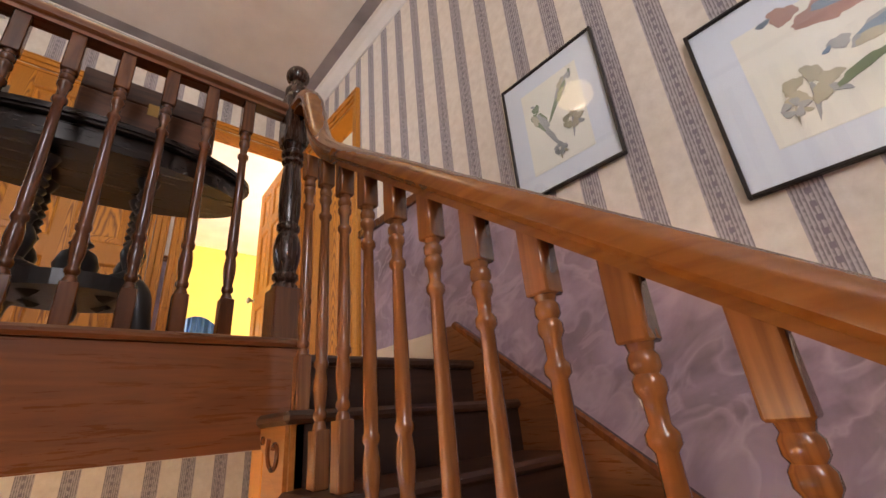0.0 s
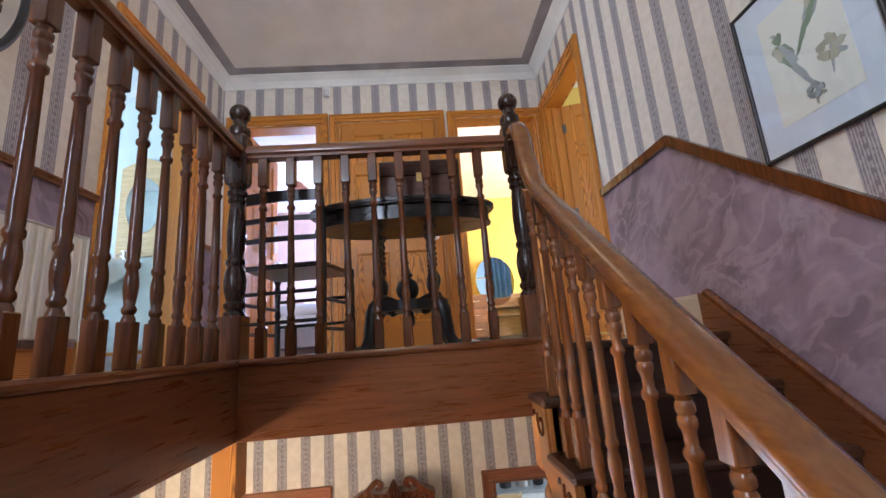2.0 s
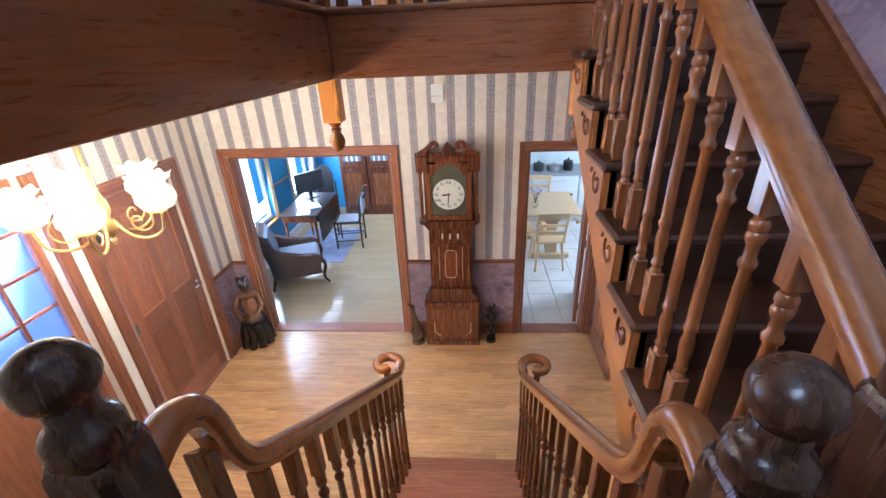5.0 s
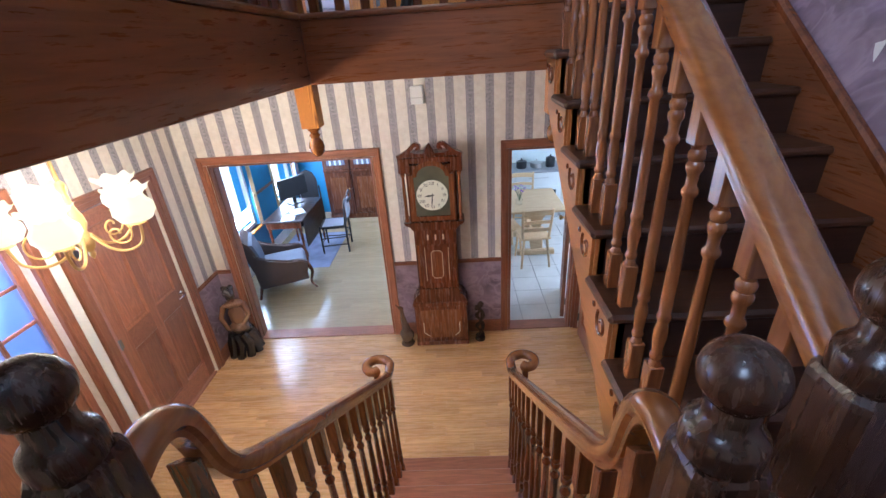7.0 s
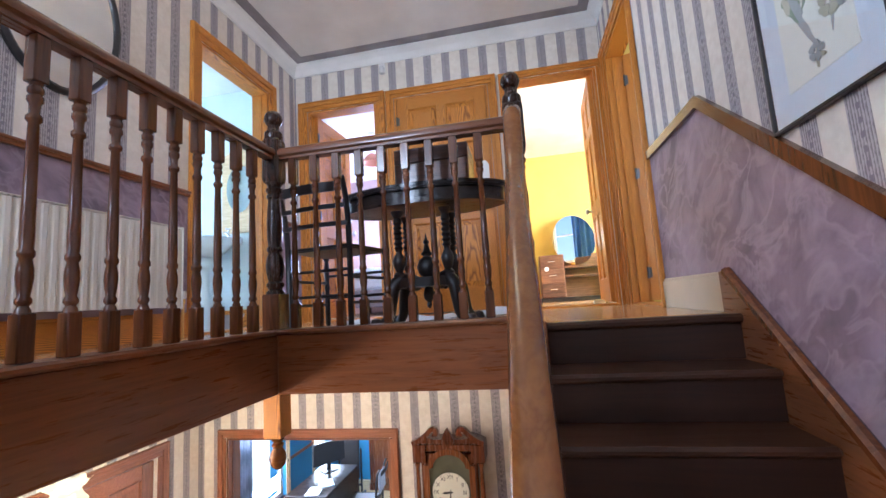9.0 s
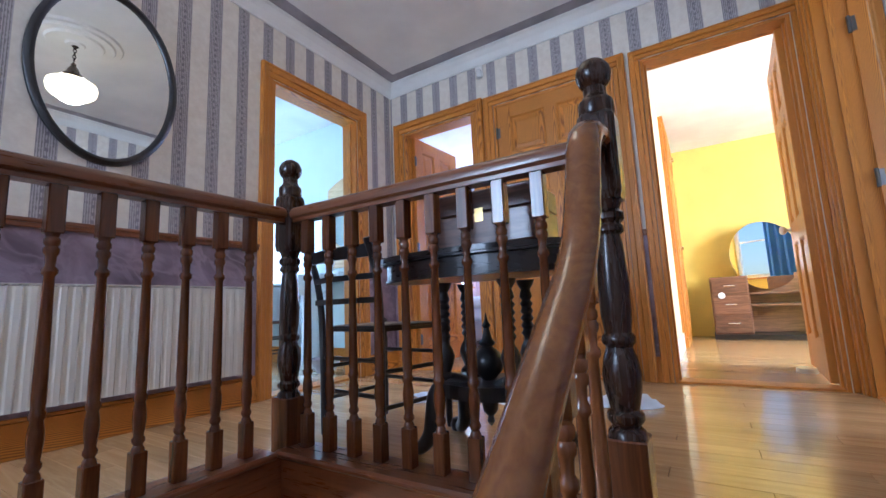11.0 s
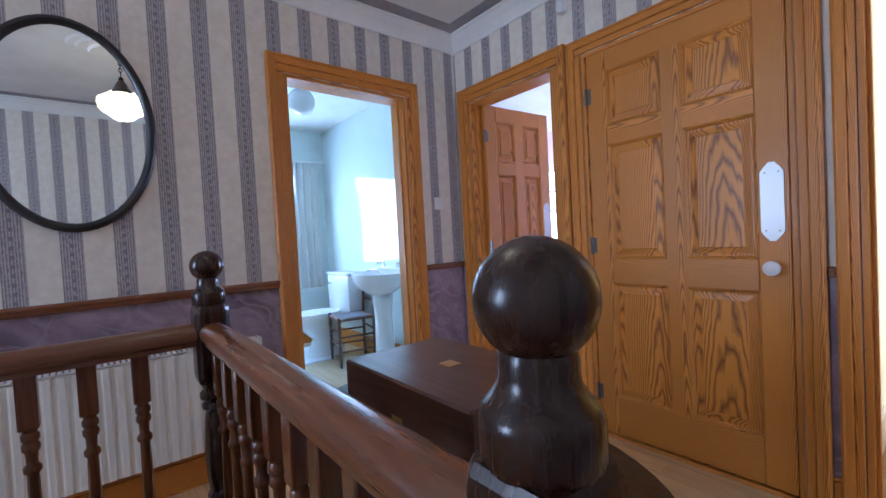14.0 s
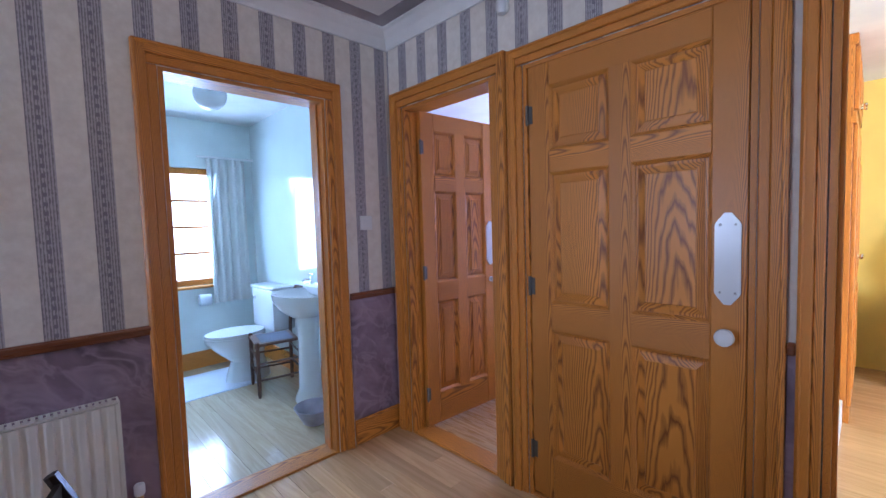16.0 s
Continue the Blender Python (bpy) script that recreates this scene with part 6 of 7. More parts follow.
    for i, num in enumerate(("XII", "I", "II", "III", "IV", "V", "VI", "VII", "VIII", "IX", "X", "XI")):
        a = radians(90 - 30 * i)
        text_part("numeral", num, 0.042, (0.112 * math.cos(a), -0.1840, 1.70 + 0.112 * math.sin(a)), (90, 0, 0), BLACK, face)
        part("minute_mark", boxm(((-0.0015, -0.1842, 0.133), (0.0015, -0.1835, 0.141))), BLACK, face).matrix_basis = Matrix.Translation((0, 0, 1.70)) @ pose(0, 0, 0, 0, 90 - degrees_of(a), 0)
    for ang, ln, w in ((265, 0.070, 0.009), (185, 0.110, 0.006)):
        bm = bmesh.new()
        prism(bm, [(-w / 2, -0.02), (w / 2, -0.02), (w, ln * 0.6), (0, ln), (-w, ln * 0.6)], -0.187, -0.1852, "y")
        part("pointer", bm, BLACK, face, "black clock pointer").matrix_basis = Matrix.Translation((0, 0, 1.70)) @ pose(0, 0, 0, 0, ang, 0)
    for sx in (-1, 1):
        bm = bmesh.new()
        lathe(bm, [(0.020, 1.455), (0.020, 1.475), (0.012, 1.485), (0.018, 1.50), (0.015, 1.60), (0.018, 1.70), (0.013, 1.88), (0.020, 1.90), (0.020, 1.918)], 12, (sx * 0.252, -0.185, 0))
        part("hood_pillar", bm, MAHOGANY_PALE, c, "turned hood pillar", True)
        bm = bmesh.new()
        pts = curve_points([(sx * 0.285, -0.19, 2.065), (sx * 0.235, -0.19, 2.085), (sx * 0.175, -0.19, 2.125), (sx * 0.135, -0.19, 2.165), (sx * 0.105, -0.19, 2.172), (sx * 0.085, -0.19, 2.150), (sx * 0.098, -0.19, 2.130), (sx * 0.115, -0.19, 2.138)], 5)
        for i, (p, q) in enumerate(zip(pts, pts[1:])):
            h_ = 0.034 - 0.020 * i / len(pts)
            sweep(bm, [p, q], [(-0.018, -h_), (0.018, -h_), (0.018, h_ * 0.7), (-0.018, h_ * 0.7)], up=(0, -1, 0.01))
        part("swan_neck", bm, MAHOGANY, c, "carved swan-neck crest")
    bm = bmesh.new()
    prism(bm, [(-0.045, 2.05), (0.045, 2.05), (0.05, 2.09), (0.032, 2.13), (0.012, 2.165), (0, 2.18), (-0.012, 2.165), (-0.032, 2.13), (-0.05, 2.09)], -0.20, -0.17, "y")
    for k in range(-2, 3):
        tube(bm, [(k * 0.006, -0.201, 2.06), (k * 0.016, -0.203, 2.10), (k * 0.007, -0.20, 2.155)], 0.004, 5)
    part("carved_shell", bm, MAHOGANY, c, "carved shell finial")
    bm = bmesh.new()
    prism(bm, [(-0.285, 2.055), (0.285, 2.055), (0.25, 2.075), (0.17, 2.10), (0.12, 2.085), (-0.12, 2.085), (-0.17, 2.10), (-0.25, 2.075)], -0.17, -0.02, "y")
    part("pediment", bm, MAHOGANY, c)
    return tagged(c, "tall mahogany longcase clock with a round ivory dial", "clock")


longcase_clock((-0.212, YH - 0.024, 0))


STATUE, st_t, st_b = nodes("oiled_carving_wood")
st_m = mapped(st_t, (1, 1, 1))
st_s = st_t.nodes.new("ShaderNodeSeparateXYZ")
st_t.links.new(st_m.outputs[0], st_s.inputs[0])
st_n = add(st_t, "ShaderNodeTexNoise", Scale=9.0, Detail=3.0)
st_t.links.new(st_m.outputs[0], st_n.inputs[0])
st_k = st_t.nodes.new("ShaderNodeMath")
st_k.operation = "MULTIPLY_ADD"
st_t.links.new(st_n.outputs[0], st_k.inputs[0])
st_k.inputs[1].default_value = 0.22
st_t.links.new(st_s.outputs[2], st_k.inputs[2])
st_r = ramp(st_t, st_k.outputs[0], [(0.0, (0.010, 0.010, 0.012)), (0.46, (0.016, 0.014, 0.014)), (0.54, (0.22, 0.12, 0.07)), (0.80, (0.17, 0.085, 0.05)), (0.90, (0.03, 0.02, 0.016))])
st_t.links.new(st_r.outputs[0], st_b.inputs["Base Color"])
st_b.inputs["Roughness"].default_value, st_b.inputs["Coat Weight"].default_value = 0.25, 0.5
# seated carved figure on dark drapery beside the front door
bm = bmesh.new()
for i in range(9):
    a = i * 0.7
    taper(bm, [(0.10 * math.cos(a), 0.09 * math.sin(a), 0.30), (0.13 * math.cos(a + 0.3), 0.12 * math.sin(a + 0.3), 0.16), (0.16 * math.cos(a + 0.1), 0.145 * math.sin(a + 0.1), 0.0)], [0.05, 0.055, 0.05], 8)
blob(bm, (0, 0, 0.34), (0.13, 0.12, 0.10), 4)
blob(bm, (0.01, 0.0, 0.50), (0.085, 0.07, 0.15), 6)
blob(bm, (0.0, 0.01, 0.66), (0.11, 0.065, 0.05), 7)
taper(bm, [(0.10, 0, 0.66), (0.14, -0.05, 0.52), (0.06, -0.10, 0.43)], [0.034, 0.030, 0.024])
taper(bm, [(-0.10, 0, 0.66), (-0.15, -0.04, 0.54), (-0.10, -0.10, 0.40)], [0.034, 0.030, 0.024])
taper(bm, [(0, 0, 0.69), (0, 0.0, 0.75)], [0.032, 0.030])
blob(bm, (0.0, -0.01, 0.80), (0.055, 0.062, 0.072), 9)
blob(bm, (-0.01, 0.02, 0.83), (0.066, 0.066, 0.060), 11, rough=0.25)
st = part("carved_statue", bm, STATUE, smooth=True)
st.matrix_basis = pose(-2.41, 2.92, 0.0, 0, 0, 25) @ Matrix.Scale(0.92, 4)
tagged(st, "dark glossy carved statue standing by the front door", "statue")

# slender ornaments beside the clock
bm = bmesh.new()
lathe(bm, [(0.07, 0), (0.075, 0.01), (0.06, 0.03)], 14)
blob(bm, (0, 0, 0.11), (0.075, 0.065, 0.085), 3)
taper(bm, [(0, 0, 0.17), (-0.01, 0.0, 0.26), (-0.03, 0.0, 0.36), (-0.035, 0, 0.43)], [0.05, 0.030, 0.020, 0.018])
blob(bm, (-0.045, 0, 0.45), (0.030, 0.020, 0.022), 5)
taper(bm, [(-0.06, 0, 0.45), (-0.105, 0, 0.485)], [0.010, 0.003])
dk = part("bird_ornament", bm, paint("dark_glazed_wood", (0.10, 0.06, 0.035), 0.25, vary=0.4, grain=25, coat=0.4), smooth=True)
dk.matrix_basis = pose(-0.60, 2.93, 0, 0, 0, -20)
tagged(dk, "dark carved wooden bird ornament beside the tall clock", "ornament")
bm = bmesh.new()
lathe(bm, [(0.055, 0), (0.058, 0.012), (0.05, 0.035)], 14)
for ph in (0, math.pi):
    taper(bm, [(0.032 * math.cos(2.2 * z * 10 + ph), 0.028 * math.sin(2.2 * z * 10 + ph), 0.03 + z) for z in [i * 0.022 for i in range(18)]], [0.018 + 0.006 * math.sin(i * 1.1) for i in range(18)], 8)
blob(bm, (0.012, 0, 0.45), (0.030, 0.026, 0.034), 3)
blob(bm, (-0.026, 0, 0.41), (0.026, 0.024, 0.032), 8)
fg = part("twisted_carving", bm, BRONZE, smooth=True)
fg.matrix_basis = pose(0.195, 2.96, 0)
tagged(fg, "dark twisted abstract wood carving on the hall floor", "ornament")

# ---- living room ----
FABRIC = paint("grey_blue_upholstery", (0.16, 0.17, 0.21), 0.9, vary=0.15, grain=200, relief=0.5)
BROWNF = paint("brown_upholstery", (0.10, 0.065, 0.050), 0.85, vary=0.15, grain=200, relief=0.5)
ac = empty("armchair", (-2.47, 4.34, 0), -66)
ac.scale = (0.93, 0.93, 0.93)


def soft_box(a, b, r=0.03, seg=3):
    bm = bmesh.new()
    box(bm, a, b)
    bmesh.ops.bevel(bm, geom=list(bm.edges), offset=r, segments=seg, affect="EDGES", profile=0.5)
    return bm


part("seat_cushion", soft_box((-0.27, -0.28, 0.30), (0.27, 0.36, 0.46), 0.05), FABRIC, ac, "pale blue-grey seat cushion", True)
part("seat_base", soft_box((-0.32, -0.34, 0.17), (0.32, 0.34, 0.31), 0.02), BROWNF, ac, "", True)
bm = bmesh.new()
pro = [(-0.34, 0.20), (-0.28, 0.20), (-0.24, 0.50), (-0.30, 0.75), (-0.37, 0.90), (-0.43, 0.93), (-0.46, 0.88), (-0.42, 0.70), (-0.36, 0.45)]
prism(bm, pro, -0.32, 0.32, "x")
bmesh.ops.bevel(bm, geom=list(bm.edges), offset=0.025, segments=2, affect="EDGES")
part("backrest", bm, BROWNF, ac, "rolled buttoned back", True)
bm = bmesh.new()
prism(bm, [(-0.27, 0.42), (-0.21, 0.44), (-0.23, 0.62), (-0.30, 0.84), (-0.36, 0.86)], -0.26, 0.26, "x")
part("back_cushion", bm, FABRIC, ac, "pale blue-grey back padding", True)
for sx in (-1, 1):
    bm = bmesh.new()
    prism(bm, [(-0.32, 0.22), (0.24, 0.22), (0.34, 0.30), (0.36, 0.46), (0.28, 0.52), (0.10, 0.50), (-0.15, 0.58), (-0.32, 0.72)], sx * 0.27, sx * 0.36, "x")
    bmesh.ops.bevel(bm, geom=list(bm.edges), offset=0.02, segments=2, affect="EDGES")
    part("arm", bm, BROWNF, ac, "scrolled upholstered arm", True)
    bm = bmesh.new()
    taper(bm, curve_points([(sx * 0.30, 0.34, 0.46), (sx * 0.31, 0.40, 0.30), (sx * 0.30, 0.36, 0.12), (sx * 0.30, 0.42, 0.0)], 4), [0.028 - 0.001 * i for i in range(13)], 8)
    part("front_leg", bm, MAHOGANY, ac, "curved mahogany leg", True)
    bm = bmesh.new()
    taper(bm, [(sx * 0.28, -0.32, 0.20), (sx * 0.28, -0.38, 0.0)], [0.024, 0.016], 8)
    part("back_leg", bm, MAHOGANY, ac, "", True)
tagged(ac, "low Victorian armchair with brown back and grey-blue seat", "armchair")

rug = part("rug", boxm(((-2.95, 4.82, 0.0), (-1.98, 6.15, 0.010)), bevel=0.003), paint("blue_grey_rug", (0.20, 0.22, 0.32), 0.95, vary=0.3, grain=90, relief=0.8))
tagged(rug, "blue-grey woven rug under the writing desk", "rug")
dsk = empty("writing_desk", (-2.55, 5.36, 0.010))
part("desktop", boxm(((-0.29, -0.54, 0.735), (0.29, 0.54, 0.76)), bevel=0.005), DARK_TABLE, dsk, "dark polished desk top")
part("desk_frieze", boxm(((-0.26, -0.50, 0.63), (0.26, 0.50, 0.735)), bevel=0.003), MAHOGANY, dsk)
part("hanging_leaf", boxm(((0.272, -0.45, 0.30), (0.290, 0.54, 0.733)), bevel=0.006), DARK_TABLE, dsk, "hanging drop leaf")
for sx in (-0.23, 0.23):
    for sy in (-0.47, 0.47):
        bm = bmesh.new()
        lathe(bm, [(0.010, 0.0), (0.018, 0.02), (0.012, 0.05), (0.020, 0.10), (0.016, 0.30), (0.024, 0.52), (0.016, 0.55), (0.026, 0.58), (0.026, 0.635)], 10, (sx, sy, 0))
        part("leg", bm, MAHOGANY, dsk, "", True)
tagged(dsk, "dark drop-leaf writing desk with turned legs by the window", "desk")
mon = empty("monitor", (-2.62, 5.66, 0.77), -38)
part("screen", boxm(((-0.02, -0.25, 0.11), (0.02, 0.25, 0.42)), bevel=0.004), BLACK, mon, "black flat screen")
part("stand", boxm(((-0.10, -0.11, 0.0), (0.08, 0.11, 0.012)), ((-0.025, -0.03, 0.012), (-0.005, 0.03, 0.2)), bevel=0.003), BLACK, mon)
tagged(mon, "black flat monitor standing on the writing desk", "monitor")
for i, (x, y, w, l) in enumerate(((-2.50, 4.98, 0.19, 0.27), (-2.44, 5.20, 0.20, 0.26))):
    pp = part("paper_sheets", boxm(((-w / 2, -l / 2, 0), (w / 2, l / 2, 0.006 + 0.012 * i)), bevel=0.001), PAPERW)
    pp.matrix_basis = pose(x, y, 0.770, 0, 0, 12 + 20 * i)
    tagged(pp, "white papers lying on the writing desk", "papers")
PALE_CLOTH = paint("pale_grey_cloth", (0.42, 0.44, 0.50), 0.9, vary=0.12, grain=200, relief=0.5)
dc = ladder_chair("desk_chair", (-2.00, 5.50, 0.0), 96, "dark wooden desk chair with a pale padded seat and back", BLACK_WOOD, 0.46, 0.92, 0.42, 0.40, PALE_CLOTH, (0.56, 0.86))
part("back_pad", soft_box((-0.165, -0.262, 0.58), (0.165, -0.238, 0.835), 0.008, 2), PALE_CLOTH, dc, "pale upholstered back panel", True)
mir = empty("cheval_mirror", (-2.72, 6.62, 0))
mir.scale = (0.72, 0.8, 0.80)
bm = bmesh.new()
prism(bm, [(-0.22, 0.35), (0.22, 0.35), (0.24, 1.10), (0.16, 1.25), (0.0, 1.32), (-0.16, 1.25), (-0.24, 1.10)], -0.02, 0.02, "y")
part("carved_frame", bm, BLACK_WOOD, mir)
for sx in (-1, 1):
    part("support", boxm(((sx * 0.26, -0.02, 0.0), (sx * 0.29, 0.02, 0.95)), ((sx * 0.26 - 0.012, -0.18, 0.0), (sx * 0.29 + 0.012, 0.18, 0.04)), bevel=0.004), BLACK_WOOD, mir)
part("rail", boxm(((-0.26, -0.015, 0.20), (0.26, 0.015, 0.24))), BLACK_WOOD, mir)
tagged(mir, "dark carved mirror stand against the blue wall", "mirror")


def tall_cabinet(at, w):
    """A bookcase bay: one panelled door below a ledge, a glazed door with books above."""
    k = empty("tall_cabinet", at)
    part("carcass", boxm(((0, 0, 0.0), (w, 0.38, 2.25)), ((-0.004, -0.03, 0.0), (w + 0.004, 0.38, 0.10)), ((-0.004, -0.03, 0.93), (w + 0.004, 0.38, 0.97)), ((-0.004, -0.03, 2.19), (w + 0.004, 0.38, 2.26)), bevel=0.004), MAHOGANY, k)
    x0, x1 = 0.02, w - 0.02
    d = part("lower_door", boxm(((x0, -0.018, 0.12), (x1, 0.0, 0.91)), bevel=0.003), MAHOGANY, k)
    part("raised_panel", boxm(((x0 + 0.075, -0.030, 0.20), (x1 - 0.075, -0.018, 0.83)), bevel=0.010), MAHOGANY_PALE, d)
    kb = bmesh.new()
    lathe(kb, [(0.010, 0), (0.007, 0.010), (0.014, 0.020), (0.003, 0.028)], 10, (0, 0, 0), Matrix.Translation((x1 - 0.04, -0.018, 0.60)) @ pose(0, 0, 0, 90))
    part("knob", kb, BRASS, d, "small brass knob", True)
    d = part("upper_door", boxm(((x0, -0.018, 0.99), (x0 + 0.06, 0.0, 2.17)), ((x1 - 0.06, -0.018, 0.99), (x1, 0.0, 2.17)), ((x0 + 0.06, -0.0175, 0.99), (x1 - 0.06, 0.0, 1.05)), ((x0 + 0.06, -0.0175, 2.11), (x1 - 0.06, 0.0, 2.17)), bevel=0.003), MAHOGANY, k)
    part("pane", boxm(((x0 + 0.06, -0.010, 1.05), (x1 - 0.06, -0.006, 2.11))), DIM_GLASS, d, "dim glass with books behind")
    for q in range(7):
        part("book", boxm(((x0 + 0.065 + q * 0.047, -0.0135, 1.053), (x0 + 0.102 + q * 0.047, -0.0102, 1.25 + 0.03 * ((q * 5) % 3)))), PAPERW if q % 2 else FABRIC, d)
    return tagged(k, "tall mahogany bookcase cabinet with panelled door", "cabinet", "bookcase bays")


DIM_GLASS = paint("dim_cabinet_glass", (0.10, 0.13, 0.20), 0.08, vary=0.3, relief=0)
for i in range(3):
    tall_cabinet((-2.46 + 0.512 * i, 6.85, 0), 0.505)
tagged(casing("window_trim_living", "y", -3.1, 1, (4.05, 5.28, 0.58, 2.08), 0.075, (PALE_PINE, PALE_PINE, PALE_PINE), label="pale pine trim round the living room window", lining=False, sill=False), category="window trim")
tagged(casing("window_trim_desk", "y", -3.1, 1, (6.10, 6.95, 0.58, 2.08), 0.075, (PALE_PINE, PALE_PINE, PALE_PINE), label="pale pine trim round the window beside the desk", lining=False, sill=False), category="window trim")
# curtain at the first living room window
LACE = paint("patterned_curtain", (0.40, 0.44, 0.55), 0.9, vary=0.5, grain=25, relief=0.3)


def curtain(name, axis, at, a, b, z0, z1, material, label, folds=7, amp=0.03):
    bm = bmesh.new()
    n = folds * 8
    rows = []
    for z in (z0, z0 + (z1 - z0) * 0.5, z1):
        k = 1.0 if z < z1 else 0.8
        row = []
        for i in range(n + 1):
            s = i / n
            u = a + (b - a) * s
            d = at + amp * k * math.sin(2 * math.pi * folds * s + 0.6 * math.sin(5 * s)) + 0.01 * math.sin(13 * s + z)
            row.append(bm.verts.new((u, d, z) if axis == "x" else (d, u, z)))
        rows.append(row)
    for p, q in zip(rows, rows[1:]):
        for i in range(n):
            bm.faces.new((p[i], p[i + 1], q[i + 1], q[i]))
    top = empty(name)
    c = part("fabric", bm, material, top, "", True)
    sol = c.modifiers.new("thick", "SOLIDIFY")
    sol.thickness = 0.004
    rod = bmesh.new()
    e0, e1 = (a - 0.08, b + 0.08)
    tube(rod, [(e0, at, z1 + 0.012), (e1, at, z1 + 0.012)] if axis == "x" else [(at, e0, z1 + 0.012), (at, e1, z1 + 0.012)], 0.010)
    part("rod", rod, WHITE_GLOSS, top)
    return tagged(top, label, "curtain")


curtain("window_curtain", "y", -3.03, 4.02, 4.42, 0.10, 2.25, LACE, "patterned blue-grey curtain beside the living room window")
curtain("window_curtain", "y", -3.03, 6.92, 7.10, 0.10, 2.25, LACE, "patterned blue-grey curtain near the desk", 4)
tagged(part("trim_picture_rail", boxm(((-3.1, 5.30, 1.02), (-3.075, 6.06, 1.06)), bevel=0.004), RED_Y), "brown wooden rail along the blue wall", "dado rail", kind="structure")
tagged(part("baseboard_living", boxm(((-3.1, YH + 0.15, 0), (-3.078, 7.25, 0.16)), bevel=0.004), WHITE_GLOSS), "white skirting along the blue wall", "skirting", kind="structure")

# ---- kitchen ----
kt = empty("kitchen_table", (1.15, 5.28, 0))
part("tabletop", boxm(((-0.40, -0.50, 0.715), (0.40, 0.50, 0.75)), bevel=0.010), PALE_PINE, kt, "pale pine table top")
for sy in (-0.34, 0.34):
    bm = bmesh.new()
    prism(bm, [(-0.07, 0.08), (0.07, 0.08), (0.09, 0.22), (0.055, 0.40), (0.085, 0.58), (0.20, 0.715), (-0.20, 0.715), (-0.085, 0.58), (-0.055, 0.40), (-0.09, 0.22)], sy - 0.03, sy + 0.03, "y")
    part("trestle", bm, PALE_PINE, kt)
    part("trestle_foot", boxm(((-0.28, sy - 0.045, 0.0), (0.28, sy + 0.045, 0.08)), bevel=0.012), PALE_PINE, kt)
part("stretcher", boxm(((-0.03, -0.32, 0.22), (0.03, 0.32, 0.30)), bevel=0.006), PALE_PINE, kt)
tagged(kt, "pale pine trestle kitchen table", "table")


def pine_chair(at, rz):
    c = empty("kitchen_chair", at, rz)
    part("seat", soft_box((-0.21, -0.20, 0.42), (0.21, 0.21, 0.455), 0.012, 2), PALE_PINE, c, "", True)
    for sx in (-1, 1):
        bm = bmesh.new()
        taper(bm, [(sx * 0.17, 0.17, 0.42), (sx * 0.20, 0.20, 0.0)], [0.020, 0.015], 8)
        part("leg", bm, PALE_PINE, c, "", True)
        bm = bmesh.new()
        taper(bm, [(sx * 0.16, -0.17, 0.42), (sx * 0.20, -0.22, 0.0)], [0.020, 0.015], 8)
        part("leg", bm, PALE_PINE, c, "", True)
        bm = bmesh.new()
        taper(bm, [(sx * 0.18, -0.18, 0.45), (sx * 0.195, -0.22, 0.70), (sx * 0.205, -0.27, 0.90)], [0.020, 0.019, 0.017], 8)
        part("back_post", bm, PALE_PINE, c, "", True)
    for z, y, h_ in ((0.58, -0.205, 0.045), (0.70, -0.225, 0.045), (0.845, -0.255, 0.075)):
        bm = bmesh.new()
        sweep(bm, curve_points([(-0.195, y, z), (0, y - 0.02, z + 0.01), (0.195, y, z)], 4), [(-0.008, -h_ / 2), (0.008, -h_ / 2), (0.008, h_ / 2), (-0.008, h_ / 2)])
        part("back_slat", bm, PALE_PINE, c)
    bm = bmesh.new()
    tube(bm, [(-0.18, 0.0, 0.18), (0.18, 0.0, 0.18)], 0.010, 6)
    part("stretcher", bm, PALE_PINE, c, "", True)
    return tagged(c, "pale pine kitchen chair with slatted back", "chair", "kitchen chairs")


pine_chair((1.06, 4.72, 0), 4)
pine_chair((1.12, 5.98, 0), 180)
pine_chair((0.70, 5.05, 0), -78)
vase = empty("flower_vase", (0.92, 5.10, 0.75))
bm = bmesh.new()
lathe(bm, [(0.035, 0), (0.045, 0.01), (0.050, 0.08), (0.030, 0.13), (0.036, 0.16)], 14)
part("vase", bm, clear_glass("vase_glass"), vase, "", True)
for i in range(12):
    a = i * 2.4
    bm = bmesh.new()
    p = (0.07 * math.cos(a), 0.07 * math.sin(a), 0.24 + 0.03 * math.sin(i * 3))
    tube(bm, [(0, 0, 0.05), (p[0] * 0.5, p[1] * 0.5, 0.17), p], 0.002, 4)
    part("stalk", bm, paint("stalk_green", (0.06, 0.12, 0.04), 0.7) if i == 0 else bpy.data.materials["stalk_green"], vase)
    bm = bmesh.new()
    for k in range(6):
        b = k * math.pi / 3
        q = [Vector(p), Vector(p) + 0.028 * Vector((math.cos(b), math.sin(b), 0.25)), Vector(p) + 0.024 * Vector((math.cos(b + 0.6), math.sin(b + 0.6), 0.35))]
        bm.faces.new([bm.verts.new(v) for v in q])
    part("flower", bm, paint("purple_petal", (0.22, 0.06, 0.42), 0.7) if i == 0 else bpy.data.materials["purple_petal"], vase, "purple flower")
tagged(vase, "glass vase of purple flowers on the kitchen table", "vase")


